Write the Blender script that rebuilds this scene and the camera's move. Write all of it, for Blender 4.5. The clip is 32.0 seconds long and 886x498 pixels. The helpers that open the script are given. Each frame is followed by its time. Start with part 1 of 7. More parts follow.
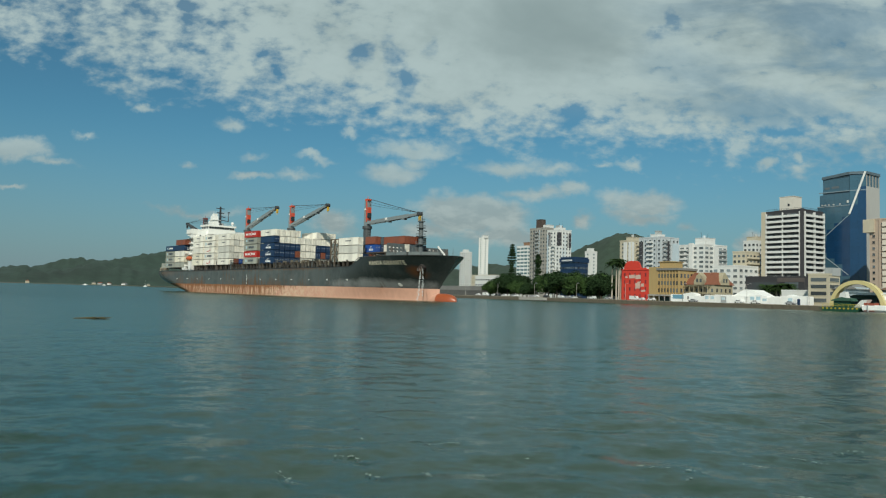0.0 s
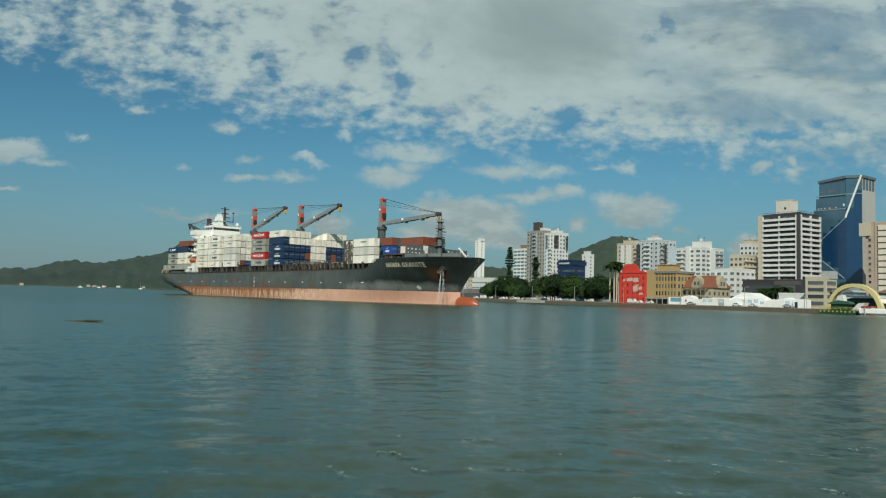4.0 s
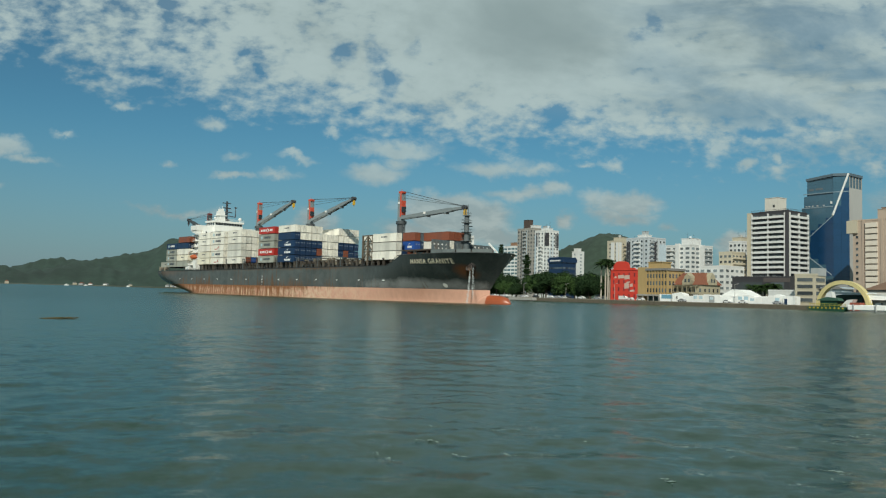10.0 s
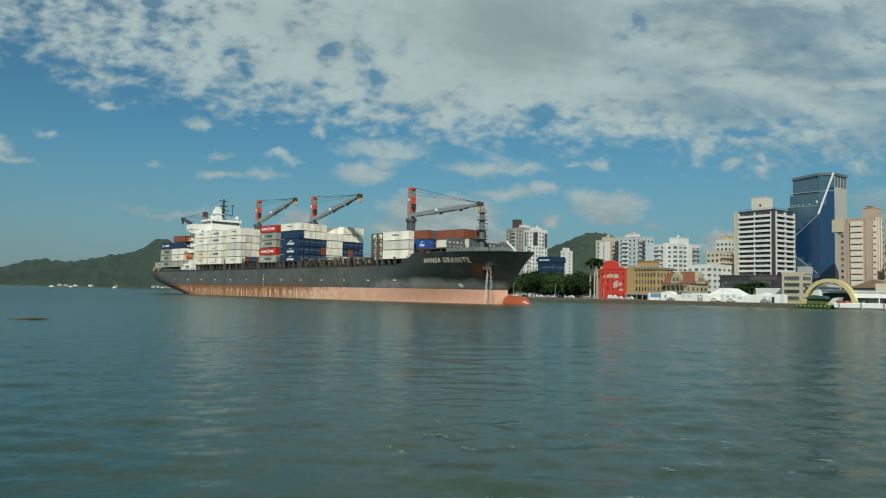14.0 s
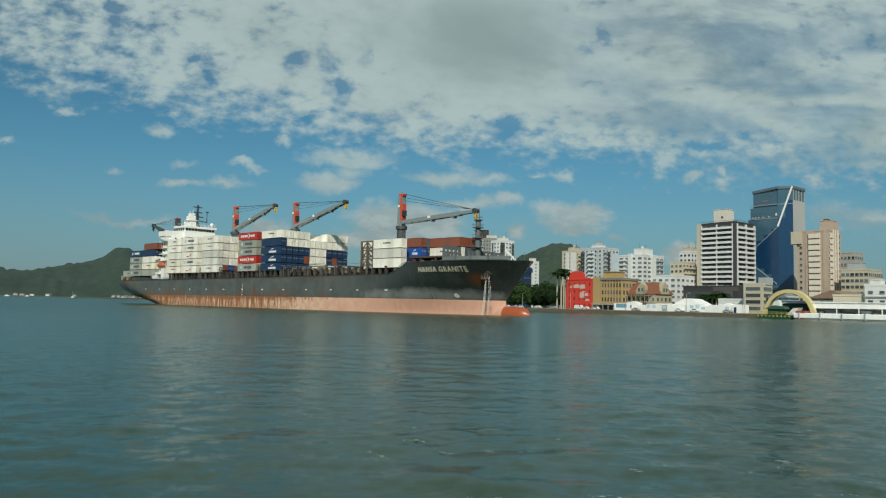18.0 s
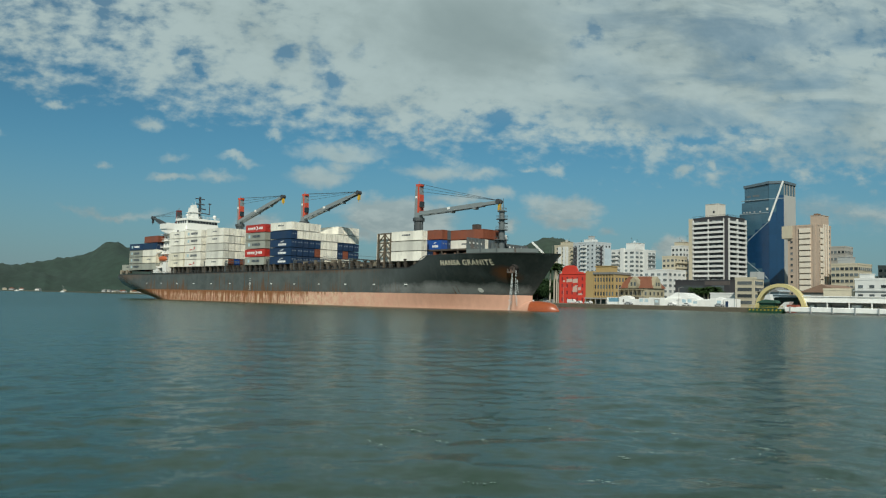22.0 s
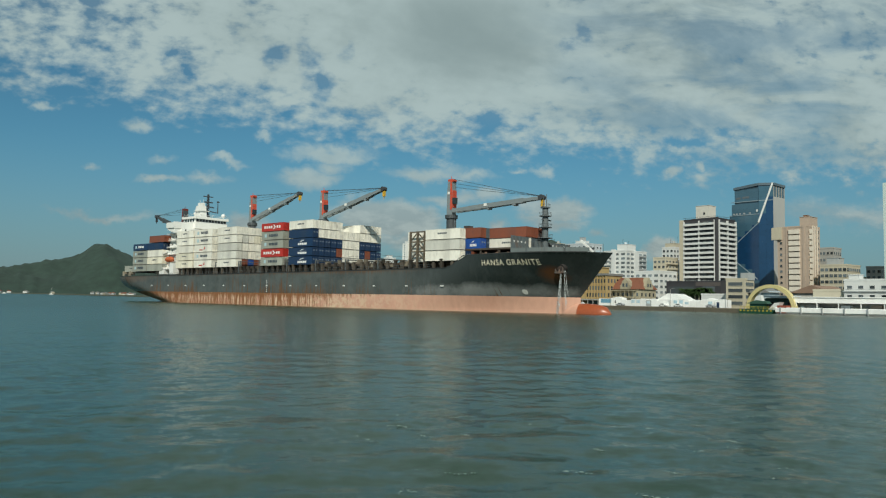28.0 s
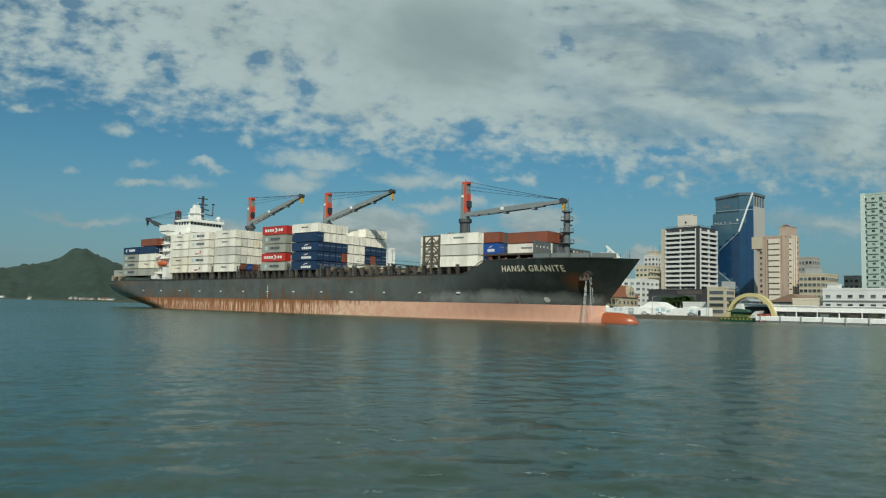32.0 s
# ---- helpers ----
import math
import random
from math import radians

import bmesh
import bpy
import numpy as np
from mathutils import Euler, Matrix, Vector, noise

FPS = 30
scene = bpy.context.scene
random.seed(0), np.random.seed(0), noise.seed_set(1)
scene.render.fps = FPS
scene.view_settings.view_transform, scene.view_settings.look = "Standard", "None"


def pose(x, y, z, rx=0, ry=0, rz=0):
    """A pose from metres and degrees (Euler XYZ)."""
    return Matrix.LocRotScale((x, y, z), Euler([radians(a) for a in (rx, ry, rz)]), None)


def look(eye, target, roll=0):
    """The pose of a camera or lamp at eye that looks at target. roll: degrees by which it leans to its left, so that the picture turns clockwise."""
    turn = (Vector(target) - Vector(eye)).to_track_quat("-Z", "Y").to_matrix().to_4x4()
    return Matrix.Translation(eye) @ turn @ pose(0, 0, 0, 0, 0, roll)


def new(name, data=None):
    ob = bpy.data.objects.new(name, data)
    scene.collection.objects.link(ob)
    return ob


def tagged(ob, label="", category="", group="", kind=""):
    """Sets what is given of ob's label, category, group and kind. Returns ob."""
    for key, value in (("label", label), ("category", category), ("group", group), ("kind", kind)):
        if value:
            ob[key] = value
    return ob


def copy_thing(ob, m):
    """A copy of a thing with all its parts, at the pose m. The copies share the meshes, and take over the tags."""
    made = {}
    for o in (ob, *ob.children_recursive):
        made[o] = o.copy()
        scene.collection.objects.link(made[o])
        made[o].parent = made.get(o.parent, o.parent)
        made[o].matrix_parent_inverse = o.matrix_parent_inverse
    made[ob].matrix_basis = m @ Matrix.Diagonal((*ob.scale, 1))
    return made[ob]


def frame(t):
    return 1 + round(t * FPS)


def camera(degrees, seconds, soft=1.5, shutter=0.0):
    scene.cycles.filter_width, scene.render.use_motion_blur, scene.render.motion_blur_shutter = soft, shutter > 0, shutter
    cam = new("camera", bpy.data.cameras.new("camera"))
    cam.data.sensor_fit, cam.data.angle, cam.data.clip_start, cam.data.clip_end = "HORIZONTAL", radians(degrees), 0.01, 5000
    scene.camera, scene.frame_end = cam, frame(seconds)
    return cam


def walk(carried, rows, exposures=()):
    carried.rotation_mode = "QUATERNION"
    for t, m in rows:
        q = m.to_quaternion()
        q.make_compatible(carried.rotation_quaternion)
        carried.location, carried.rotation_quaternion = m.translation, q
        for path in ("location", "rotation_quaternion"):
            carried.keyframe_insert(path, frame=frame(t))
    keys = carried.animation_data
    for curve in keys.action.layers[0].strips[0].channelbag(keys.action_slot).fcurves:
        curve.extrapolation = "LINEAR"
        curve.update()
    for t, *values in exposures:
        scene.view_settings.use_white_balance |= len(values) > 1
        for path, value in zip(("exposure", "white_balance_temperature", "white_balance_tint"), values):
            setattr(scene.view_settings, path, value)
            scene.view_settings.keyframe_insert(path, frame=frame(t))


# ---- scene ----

# ---- camera: held at the rail of a small ferry that draws away from the quay ----
EYE_HEIGHT = 2.67
cam = camera(62.05, 32.0, soft=1.2)


def eye(t):
    return Vector((-0.4788 * t + 0.004122 * t * t, -0.2208 * t + 0.000951 * t * t, EYE_HEIGHT))


def gaze(t, yaw, pitch, roll):
    y, p = radians(yaw), radians(pitch)
    way = Vector((-math.sin(y) * math.cos(p), math.cos(y) * math.cos(p), math.sin(p)))
    return look(eye(t), eye(t) + way * 100, roll)


walk(cam, [(t, gaze(t, a, b, c)) for t, a, b, c in [
    (0.0, -0.00, 3.45, 1.56), (0.5, -0.15, 3.44, 1.71), (1.0, -0.11, 3.44, 1.54), (1.5, -0.31, 3.63, 1.76), (2.0, -0.21, 3.68, 1.56),
    (2.5, -0.26, 3.62, 1.52), (4.5, -0.53, 3.73, 1.73), (5.0, -1.19, 3.86, 1.51), (5.5, -1.19, 2.26, 0.70), (6.0, -1.28, 2.14, 0.65),
    (6.5, -1.32, 2.03, 0.62), (7.0, -1.31, 2.24, 1.06), (7.5, -0.78, 2.70, 1.16), (8.0, -1.20, 3.02, 1.23), (8.5, -1.07, 3.35, 1.29),
    (9.0, -1.22, 3.25, 1.36), (9.5, -1.30, 3.45, 1.31), (10.0, -1.34, 3.48, 1.50), (10.5, -1.42, 3.31, 1.40), (11.0, -1.52, 3.46, 1.13),
    (11.5, -1.75, 3.45, 1.20), (12.0, -1.95, 3.31, 1.11), (12.5, -1.88, 3.30, 1.21), (13.0, -1.93, 3.27, 1.20), (13.5, -2.13, 3.01, 1.17),
    (14.0, -2.34, 3.48, 1.25), (14.5, -2.94, 3.74, 1.35), (16.5, -4.00, 4.10, 1.21), (17.0, -4.31, 4.27, 1.16), (17.5, -4.64, 4.49, 1.22),
    (18.0, -4.99, 4.31, 1.31), (18.5, -5.13, 4.28, 1.37), (19.0, -5.35, 4.37, 1.22), (19.5, -5.55, 4.35, 1.29), (20.0, -5.35, 4.31, 1.28),
    (20.5, -5.43, 4.16, 1.23), (21.0, -5.41, 4.14, 1.00), (21.5, -5.40, 4.00, 0.92), (22.0, -5.68, 3.88, 1.26), (22.5, -6.06, 4.23, 1.59),
    (23.0, -6.54, 4.59, 1.51), (23.5, -6.68, 4.79, 1.38), (24.0, -6.76, 4.35, 1.29), (24.5, -7.02, 4.43, 1.45), (26.5, -6.49, 4.34, 1.16),
    (27.0, -6.24, 4.14, 1.05), (27.5, -6.12, 4.07, 0.94), (28.0, -6.46, 4.01, 1.12), (28.5, -6.56, 3.52, 1.14), (29.0, -6.77, 3.67, 1.17),
    (29.5, -7.16, 3.92, 1.30), (30.0, -7.23, 4.24, 1.26), (30.5, -7.37, 4.16, 1.35), (31.0, -7.52, 4.20, 1.35), (31.5, -7.61, 4.23, 1.52),
    (32.0, -7.81, 4.57, 1.40)]], exposures=[(0, -0.38, 6300, 6), (32, -0.44, 6300, 6)])

# ---- the ship's way down the channel ----
BEAM = 15.6  # half of it


def ship_pose(t):
    a = radians(-48.892 + 0.03711 * t)
    m = radians(-60.044 + 0.01855 * t)
    x, y = -88.278 + 3.1321 * t * math.cos(m), 324.858 + 3.1321 * t * math.sin(m)
    return pose(x - BEAM * math.sin(a), y + BEAM * math.cos(a), 0, 0, 0, math.degrees(a))


# the town's frame: x along the quay, y inland, from the quay's edge
TOWN = pose(120.00, 332.15, 0, 0, 0, -57.332)

# ---- daylight ----
SUN_AZ, SUN_EL = 191.0, 38.0  # degrees: clockwise from ahead, above the horizon
SUN_STRENGTH, SKY_STRENGTH = 4.9, 0.074


def build_light():
    az, el = radians(SUN_AZ), radians(SUN_EL)
    to_sun = Vector((math.sin(az) * math.cos(el), math.cos(az) * math.cos(el), math.sin(el)))
    lamp = bpy.data.lights.new("sun", "SUN")
    lamp.energy, lamp.angle, lamp.color = SUN_STRENGTH, radians(0.6), (1.0, 0.935, 0.80)
    sun = new("sun", lamp)
    sun.matrix_world = look(to_sun * 900, (0, 0, 0))
    world = bpy.data.worlds.new("sky")
    scene.world = world
    world.use_nodes = True
    nt = world.node_tree
    nt.nodes.clear()
    N = nt.nodes.new

    def link(a, b):
        nt.links.new(a, b)

    def math_node(op, a, b=None, c=None, clamp=False):
        n = N("ShaderNodeMath")
        n.operation, n.use_clamp = op, clamp
        for k, v in enumerate((a, b, c)):
            if v is None:
                continue
            if isinstance(v, (int, float)):
                n.inputs[k].default_value = v
            else:
                link(v, n.inputs[k])
        return n.outputs[0]

    def noise_node(vec, scale, detail, rough, dist=0.0):
        n = N("ShaderNodeTexNoise")
        n.inputs["Scale"].default_value, n.inputs["Detail"].default_value = scale, detail
        n.inputs["Roughness"].default_value, n.inputs["Distortion"].default_value = rough, dist
        link(vec, n.inputs["Vector"])
        return n.outputs["Fac"]

    def smooth(v, lo, hi):
        n = N("ShaderNodeMapRange")
        n.interpolation_type = "SMOOTHSTEP"
        n.inputs["From Min"].default_value, n.inputs["From Max"].default_value = lo, hi
        link(v, n.inputs["Value"])
        return n.outputs["Result"]

    sky = N("ShaderNodeTexSky")
    sky.sky_type, sky.sun_disc = "NISHITA", False
    sky.sun_elevation, sky.sun_rotation = el, az
    sky.air_density, sky.dust_density, sky.ozone_density = 1.0, 0.4, 2.2
    co = N("ShaderNodeTexCoord")
    sep = N("ShaderNodeSeparateXYZ")
    link(co.outputs["Generated"], sep.inputs[0])
    x, y, z = sep.outputs
    # a card before the eye: u across and v upwards, as slopes from straight ahead
    yy = math_node("MAXIMUM", y, 0.05)
    u, v = math_node("DIVIDE", x, yy), math_node("DIVIDE", z, yy)
    card = N("ShaderNodeCombineXYZ")
    link(u, card.inputs[0]), link(v, card.inputs[1])
    ahead = smooth(y, 0.05, 0.2)

    def laid(src, scale, turn=0.0):
        m = N("ShaderNodeMapping")
        m.inputs["Scale"].default_value = (*scale, 1.0)
        m.inputs["Rotation"].default_value = (0, 0, radians(turn))
        link(src, m.inputs["Vector"])
        return m.outputs[0]

    def torn(src, scale, amount):
        n = N("ShaderNodeTexNoise")
        n.inputs["Scale"].default_value, n.inputs["Detail"].default_value, n.inputs["Roughness"].default_value = scale, 5, 0.6
        link(src, n.inputs["Vector"])
        mv = N("ShaderNodeVectorMath")
        mv.operation = "MULTIPLY_ADD"
        link(n.outputs["Color"], mv.inputs[0])
        mv.inputs[1].default_value = (amount, amount * 0.7, 0)
        mv.inputs[2].default_value = (-amount / 2, -amount * 0.35, 0)
        ad = N("ShaderNodeVectorMath")
        link(src, ad.inputs[0]), link(mv.outputs[0], ad.inputs[1])
        return ad.outputs[0]

    flat = laid(card.outputs[0], (1.0, 1.7), 10)
    ragged = torn(card.outputs[0], 16.0, 0.075)

    def oval(cu, cv, ru, rv, src=None):
        """1 in the middle of an oval cloud or gap, 0 at its edge, falling on outside."""
        m = N("ShaderNodeMapping")
        m.inputs["Scale"].default_value = (1 / ru, 1 / rv, 1)
        m.inputs["Location"].default_value = (-cu / ru, -cv / rv, 0)
        link(src or ragged, m.inputs["Vector"])
        ln = N("ShaderNodeVectorMath")
        ln.operation = "LENGTH"
        link(m.outputs[0], ln.inputs[0])
        return math_node("SUBTRACT", 1.0, ln.outputs["Value"])

    # the high broken deck: its rim sags to the right, its left end is torn into flecks
    def beyond(lim, slope, sign):
        return math_node("MULTIPLY", math_node("MAXIMUM", math_node("MULTIPLY", math_node("SUBTRACT", u, lim), sign), 0.0), slope)

    rim = math_node("ADD", math_node("ADD", beyond(0.05, 0.12, -1), beyond(-0.22, 0.115, -1)), math_node("ADD", beyond(0.2, -0.035, 1), 0.222))
    inside = math_node("SUBTRACT", v, rim)
    big = noise_node(flat, 4.5, 4, 0.5, 0.4)
    fine = noise_node(flat, 17.0, 7, 0.55, 0.1)
    flecks = noise_node(flat, 44.0, 6, 0.55, 0.0)
    streaks = noise_node(laid(card.outputs[0], (3.2, 10.0), -32), 1.6, 7, 0.58, 0.5)
    cap = math_node("ADD", math_node("MULTIPLY", smooth(u, -0.60, 0.02), 0.40), 0.06)
    deep = math_node("MINIMUM", math_node("MULTIPLY", inside, 7.0), cap)
    deck = math_node("ADD", deep, math_node("MULTIPLY", math_node("SUBTRACT", fine, 0.5), 1.35))
    deck = math_node("ADD", deck, math_node("MULTIPLY", math_node("SUBTRACT", big, 0.5), 0.45))
    deck = math_node("ADD", deck, math_node("MULTIPLY", math_node("SUBTRACT", flecks, 0.5), 1.0))
    gaps = None
    for g in ((-0.127, 0.326, 0.020, 0.020), (-0.073, 0.326, 0.022, 0.026), (-0.060, 0.300, 0.018, 0.026), (-0.258, 0.316, 0.013, 0.009), (-0.236, 0.292, 0.013, 0.008),
              (0.292, 0.365, 0.030, 0.016), (0.306, 0.388, 0.014, 0.030), (0.174, 0.257, 0.026, 0.007), (0.461, 0.234, 0.035, 0.008), (-0.355, 0.390, 0.018, 0.010), (-0.028, 0.345, 0.014, 0.022)):
        one = oval(*g)
        gaps = one if gaps is None else math_node("MAXIMUM", gaps, one)
    gaps = math_node("ADD", gaps, math_node("MULTIPLY", math_node("SUBTRACT", flecks, 0.5), 3.4))
    deck = math_node("SUBTRACT", deck, math_node("MULTIPLY", smooth(gaps, -0.5, 1.0), 0.46))
    bank = smooth(oval(0.13, 0.385, 0.21, 0.12, torn(card.outputs[0], 5.0, 0.10)), 0.0, 0.75)  # one thick soft cloud in it
    deck = smooth(math_node("ADD", deck, math_node("MULTIPLY", bank, 0.5)), -0.26, 0.38)
    veil = math_node("MULTIPLY", smooth(inside, 0.0, 0.10), math_node("MULTIPLY_ADD", smooth(u, -0.3, 0.5), 0.30, 0.20))
    deck = math_node("MAXIMUM", deck, veil)
    thin = math_node("MULTIPLY", math_node("MULTIPLY", smooth(streaks, 0.60, 0.34), smooth(u, 0.15, 0.45)), 0.42)
    deck = math_node("MULTIPLY", deck, math_node("SUBTRACT", 0.94, thin))
    # fair-weather puffs near the horizon
    stretch = laid(card.outputs[0], (1.0, 2.2))
    lumps = noise_node(stretch, 15.0, 7, 0.6, 0.1)
    total = None
    for a_, e_, wide, high, weight in (
            (-2.6, 11.2, 4.6, 1.0, 0.95), (-3.9, 9.2, 3.9, 1.15, 0.9), (-2.2, 10.2, 2.0, 1.2, 0.8), (5.5, 10.0, 4.0, 0.9, 0.9), (8.4, 9.7, 3.2, 0.7, 0.7), (7.0, 8.0, 3.4, 0.75, 0.75),
            (9.8, 8.1, 2.1, 0.9, 0.95), (15.2, 7.4, 3.8, 1.25, 1.3), (15.0, 6.4, 3.6, 1.0, 0.9), (2.2, 6.3, 5.8, 2.0, 1.6), (4.5, 4.6, 4.6, 1.4, 1.1), (-1.2, 4.9, 4.0, 1.3, 0.9), (-8.3, 5.0, 2.1, 1.7, 1.1),
            (10.4, 5.8, 1.6, 0.85, 0.9), (23.0, 4.3, 1.7, 1.2, 1.2), (21.8, 10.9, 0.95, 0.85, 1.0), (23.7, 9.7, 0.85, 0.75, 0.9), (25.5, 10.2, 0.85, 0.5, 0.8), (14.2, 10.1, 1.4, 0.55, 0.8),
            (12.2, 10.2, 1.1, 0.4, 0.6), (18.6, 5.3, 1.1, 0.6, 0.6), (-30.6, 8.9, 3.6, 1.1, 1.1), (-28.2, 8.3, 2.6, 0.5, 0.7), (-16.2, 12.4, 2.2, 0.7, 0.95), (-10.2, 10.0, 2.0, 0.42, 0.75),
            (-15.0, 8.5, 2.3, 0.45, 0.8), (-14.6, 10.0, 1.5, 0.55, 0.6), (-22.4, 12.7, 1.3, 0.4, 0.7), (-26.3, 10.5, 1.4, 0.4, 0.7), (-11.6, 8.9, 2.4, 0.5, 0.6), (-19.5, 8.9, 0.8, 0.4, 0.6),
            (-7.4, 12.3, 1.3, 0.45, 0.8), (-13.5, 13.2, 0.6, 0.4, 0.5), (35.0, 6.5, 9.0, 1.7, 0.6), (-19.0, 5.5, 4.8, 0.5, 0.6), (-31.0, 6.2, 1.6, 0.3, 0.6)):
        a, e = radians(a_), radians(e_)
        one = oval(math.tan(a), math.tan(e) / math.cos(a), math.tan(radians(wide)), math.tan(radians(high)))
        one = math_node("MULTIPLY", one, weight)
        total = one if total is None else math_node("MAXIMUM", total, one)
    low = math_node("ADD", total, math_node("MULTIPLY", math_node("SUBTRACT", lumps, 0.5), 1.1))
    low = math_node("MULTIPLY", math_node("MULTIPLY", smooth(low, 0.0, 0.75), ahead), 0.80)
    above = N("ShaderNodeVectorMath")
    above.inputs[1].default_value = (-0.010, 0.040, 0)
    link(stretch, above.inputs[0])
    relief = math_node("SUBTRACT", lumps, noise_node(above.outputs[0], 15.0, 5, 0.6, 0.1))
    lit = smooth(relief, -0.10, 0.18)
    # behind the eye the deck goes on, half broken
    rear = smooth(noise_node(co.outputs["Generated"], 3.0, 6, 0.6, 0.3), 0.40, 0.58)
    full = N("ShaderNodeMix")
    link(ahead, full.inputs["Factor"]), link(math_node("MULTIPLY", rear, 0.8), full.inputs["A"]), link(deck, full.inputs["B"])
    cover = math_node("MAXIMUM", full.outputs["Result"], low, clamp=True)
    # thicker cloud is greyer from below
    calm = math_node("MULTIPLY_ADD", bank, -0.8, 1.0)
    grit = math_node("ADD", math_node("MULTIPLY", math_node("SUBTRACT", 0.5, fine), 0.55), math_node("MULTIPLY", math_node("SUBTRACT", 0.5, flecks), 0.25))
    shade = math_node("ADD", math_node("MULTIPLY_ADD", big, 0.75, 0.10), math_node("MULTIPLY", grit, calm))
    shade = math_node("ADD", shade, math_node("MULTIPLY", math_node("SUBTRACT", 0.5, streaks), math_node("MULTIPLY", smooth(u, 0.1, 0.4), 0.7)))
    shade = math_node("ADD", shade, math_node("MULTIPLY", smooth(u, 0.0, 0.7), 0.12))
    core = math_node("MULTIPLY", smooth(oval(0.13, 0.375, 0.19, 0.10, torn(card.outputs[0], 5.0, 0.08)), -0.1, 0.9), 0.30)
    shade = smooth(math_node("ADD", shade, core), 0.36, 0.92)
    tint = N("ShaderNodeMix")
    tint.data_type = "RGBA"
    tint.inputs["A"].default_value = (7.8, 9.3, 9.0, 1)
    tint.inputs["B"].default_value = (4.9, 6.1, 5.95, 1)
    link(shade, tint.inputs["Factor"])
    cooler = N("ShaderNodeMix")
    cooler.data_type, cooler.blend_type = "RGBA", "MULTIPLY"
    cooler.inputs["Factor"].default_value = 1.0
    cooler.inputs["B"].default_value = (0.60, 1.07, 1.09, 1)
    link(sky.outputs[0], cooler.inputs["A"])
    haze = N("ShaderNodeMix")
    haze.data_type = "RGBA"
    haze.inputs["B"].default_value = (3.10, 3.95, 4.90, 1)
    link(math_node("MULTIPLY", smooth(z, 0.22, -0.04), 0.85), haze.inputs["Factor"])
    link(cooler.outputs["Result"], haze.inputs["A"])
    mix = N("ShaderNodeMix")
    mix.data_type = "RGBA"
    link(cover, mix.inputs["Factor"])
    link(haze.outputs["Result"], mix.inputs["A"])
    # low cloud is dimmed and warmed by the haze
    dusty = N("ShaderNodeMix")
    dusty.data_type = "RGBA"
    sides = N("ShaderNodeMix")
    sides.data_type = "RGBA"
    sides.inputs["A"].default_value, sides.inputs["B"].default_value = (5.1, 5.7, 5.5, 1), (7.5, 8.0, 7.4, 1)
    link(lit, sides.inputs["Factor"])
    link(sides.outputs["Result"], dusty.inputs["B"])
    link(math_node("MULTIPLY", smooth(z, 0.20, 0.08), 0.9), dusty.inputs["Factor"])
    link(tint.outputs["Result"], dusty.inputs["A"])
    link(dusty.outputs["Result"], mix.inputs["B"])
    back = N("ShaderNodeBackground")
    back.inputs["Strength"].default_value = SKY_STRENGTH
    link(mix.outputs["Result"], back.inputs["Color"])
    out = N("ShaderNodeOutputWorld")
    link(back.outputs[0], out.inputs["Surface"])


build_light()

# ---- materials ----
MATS = {}


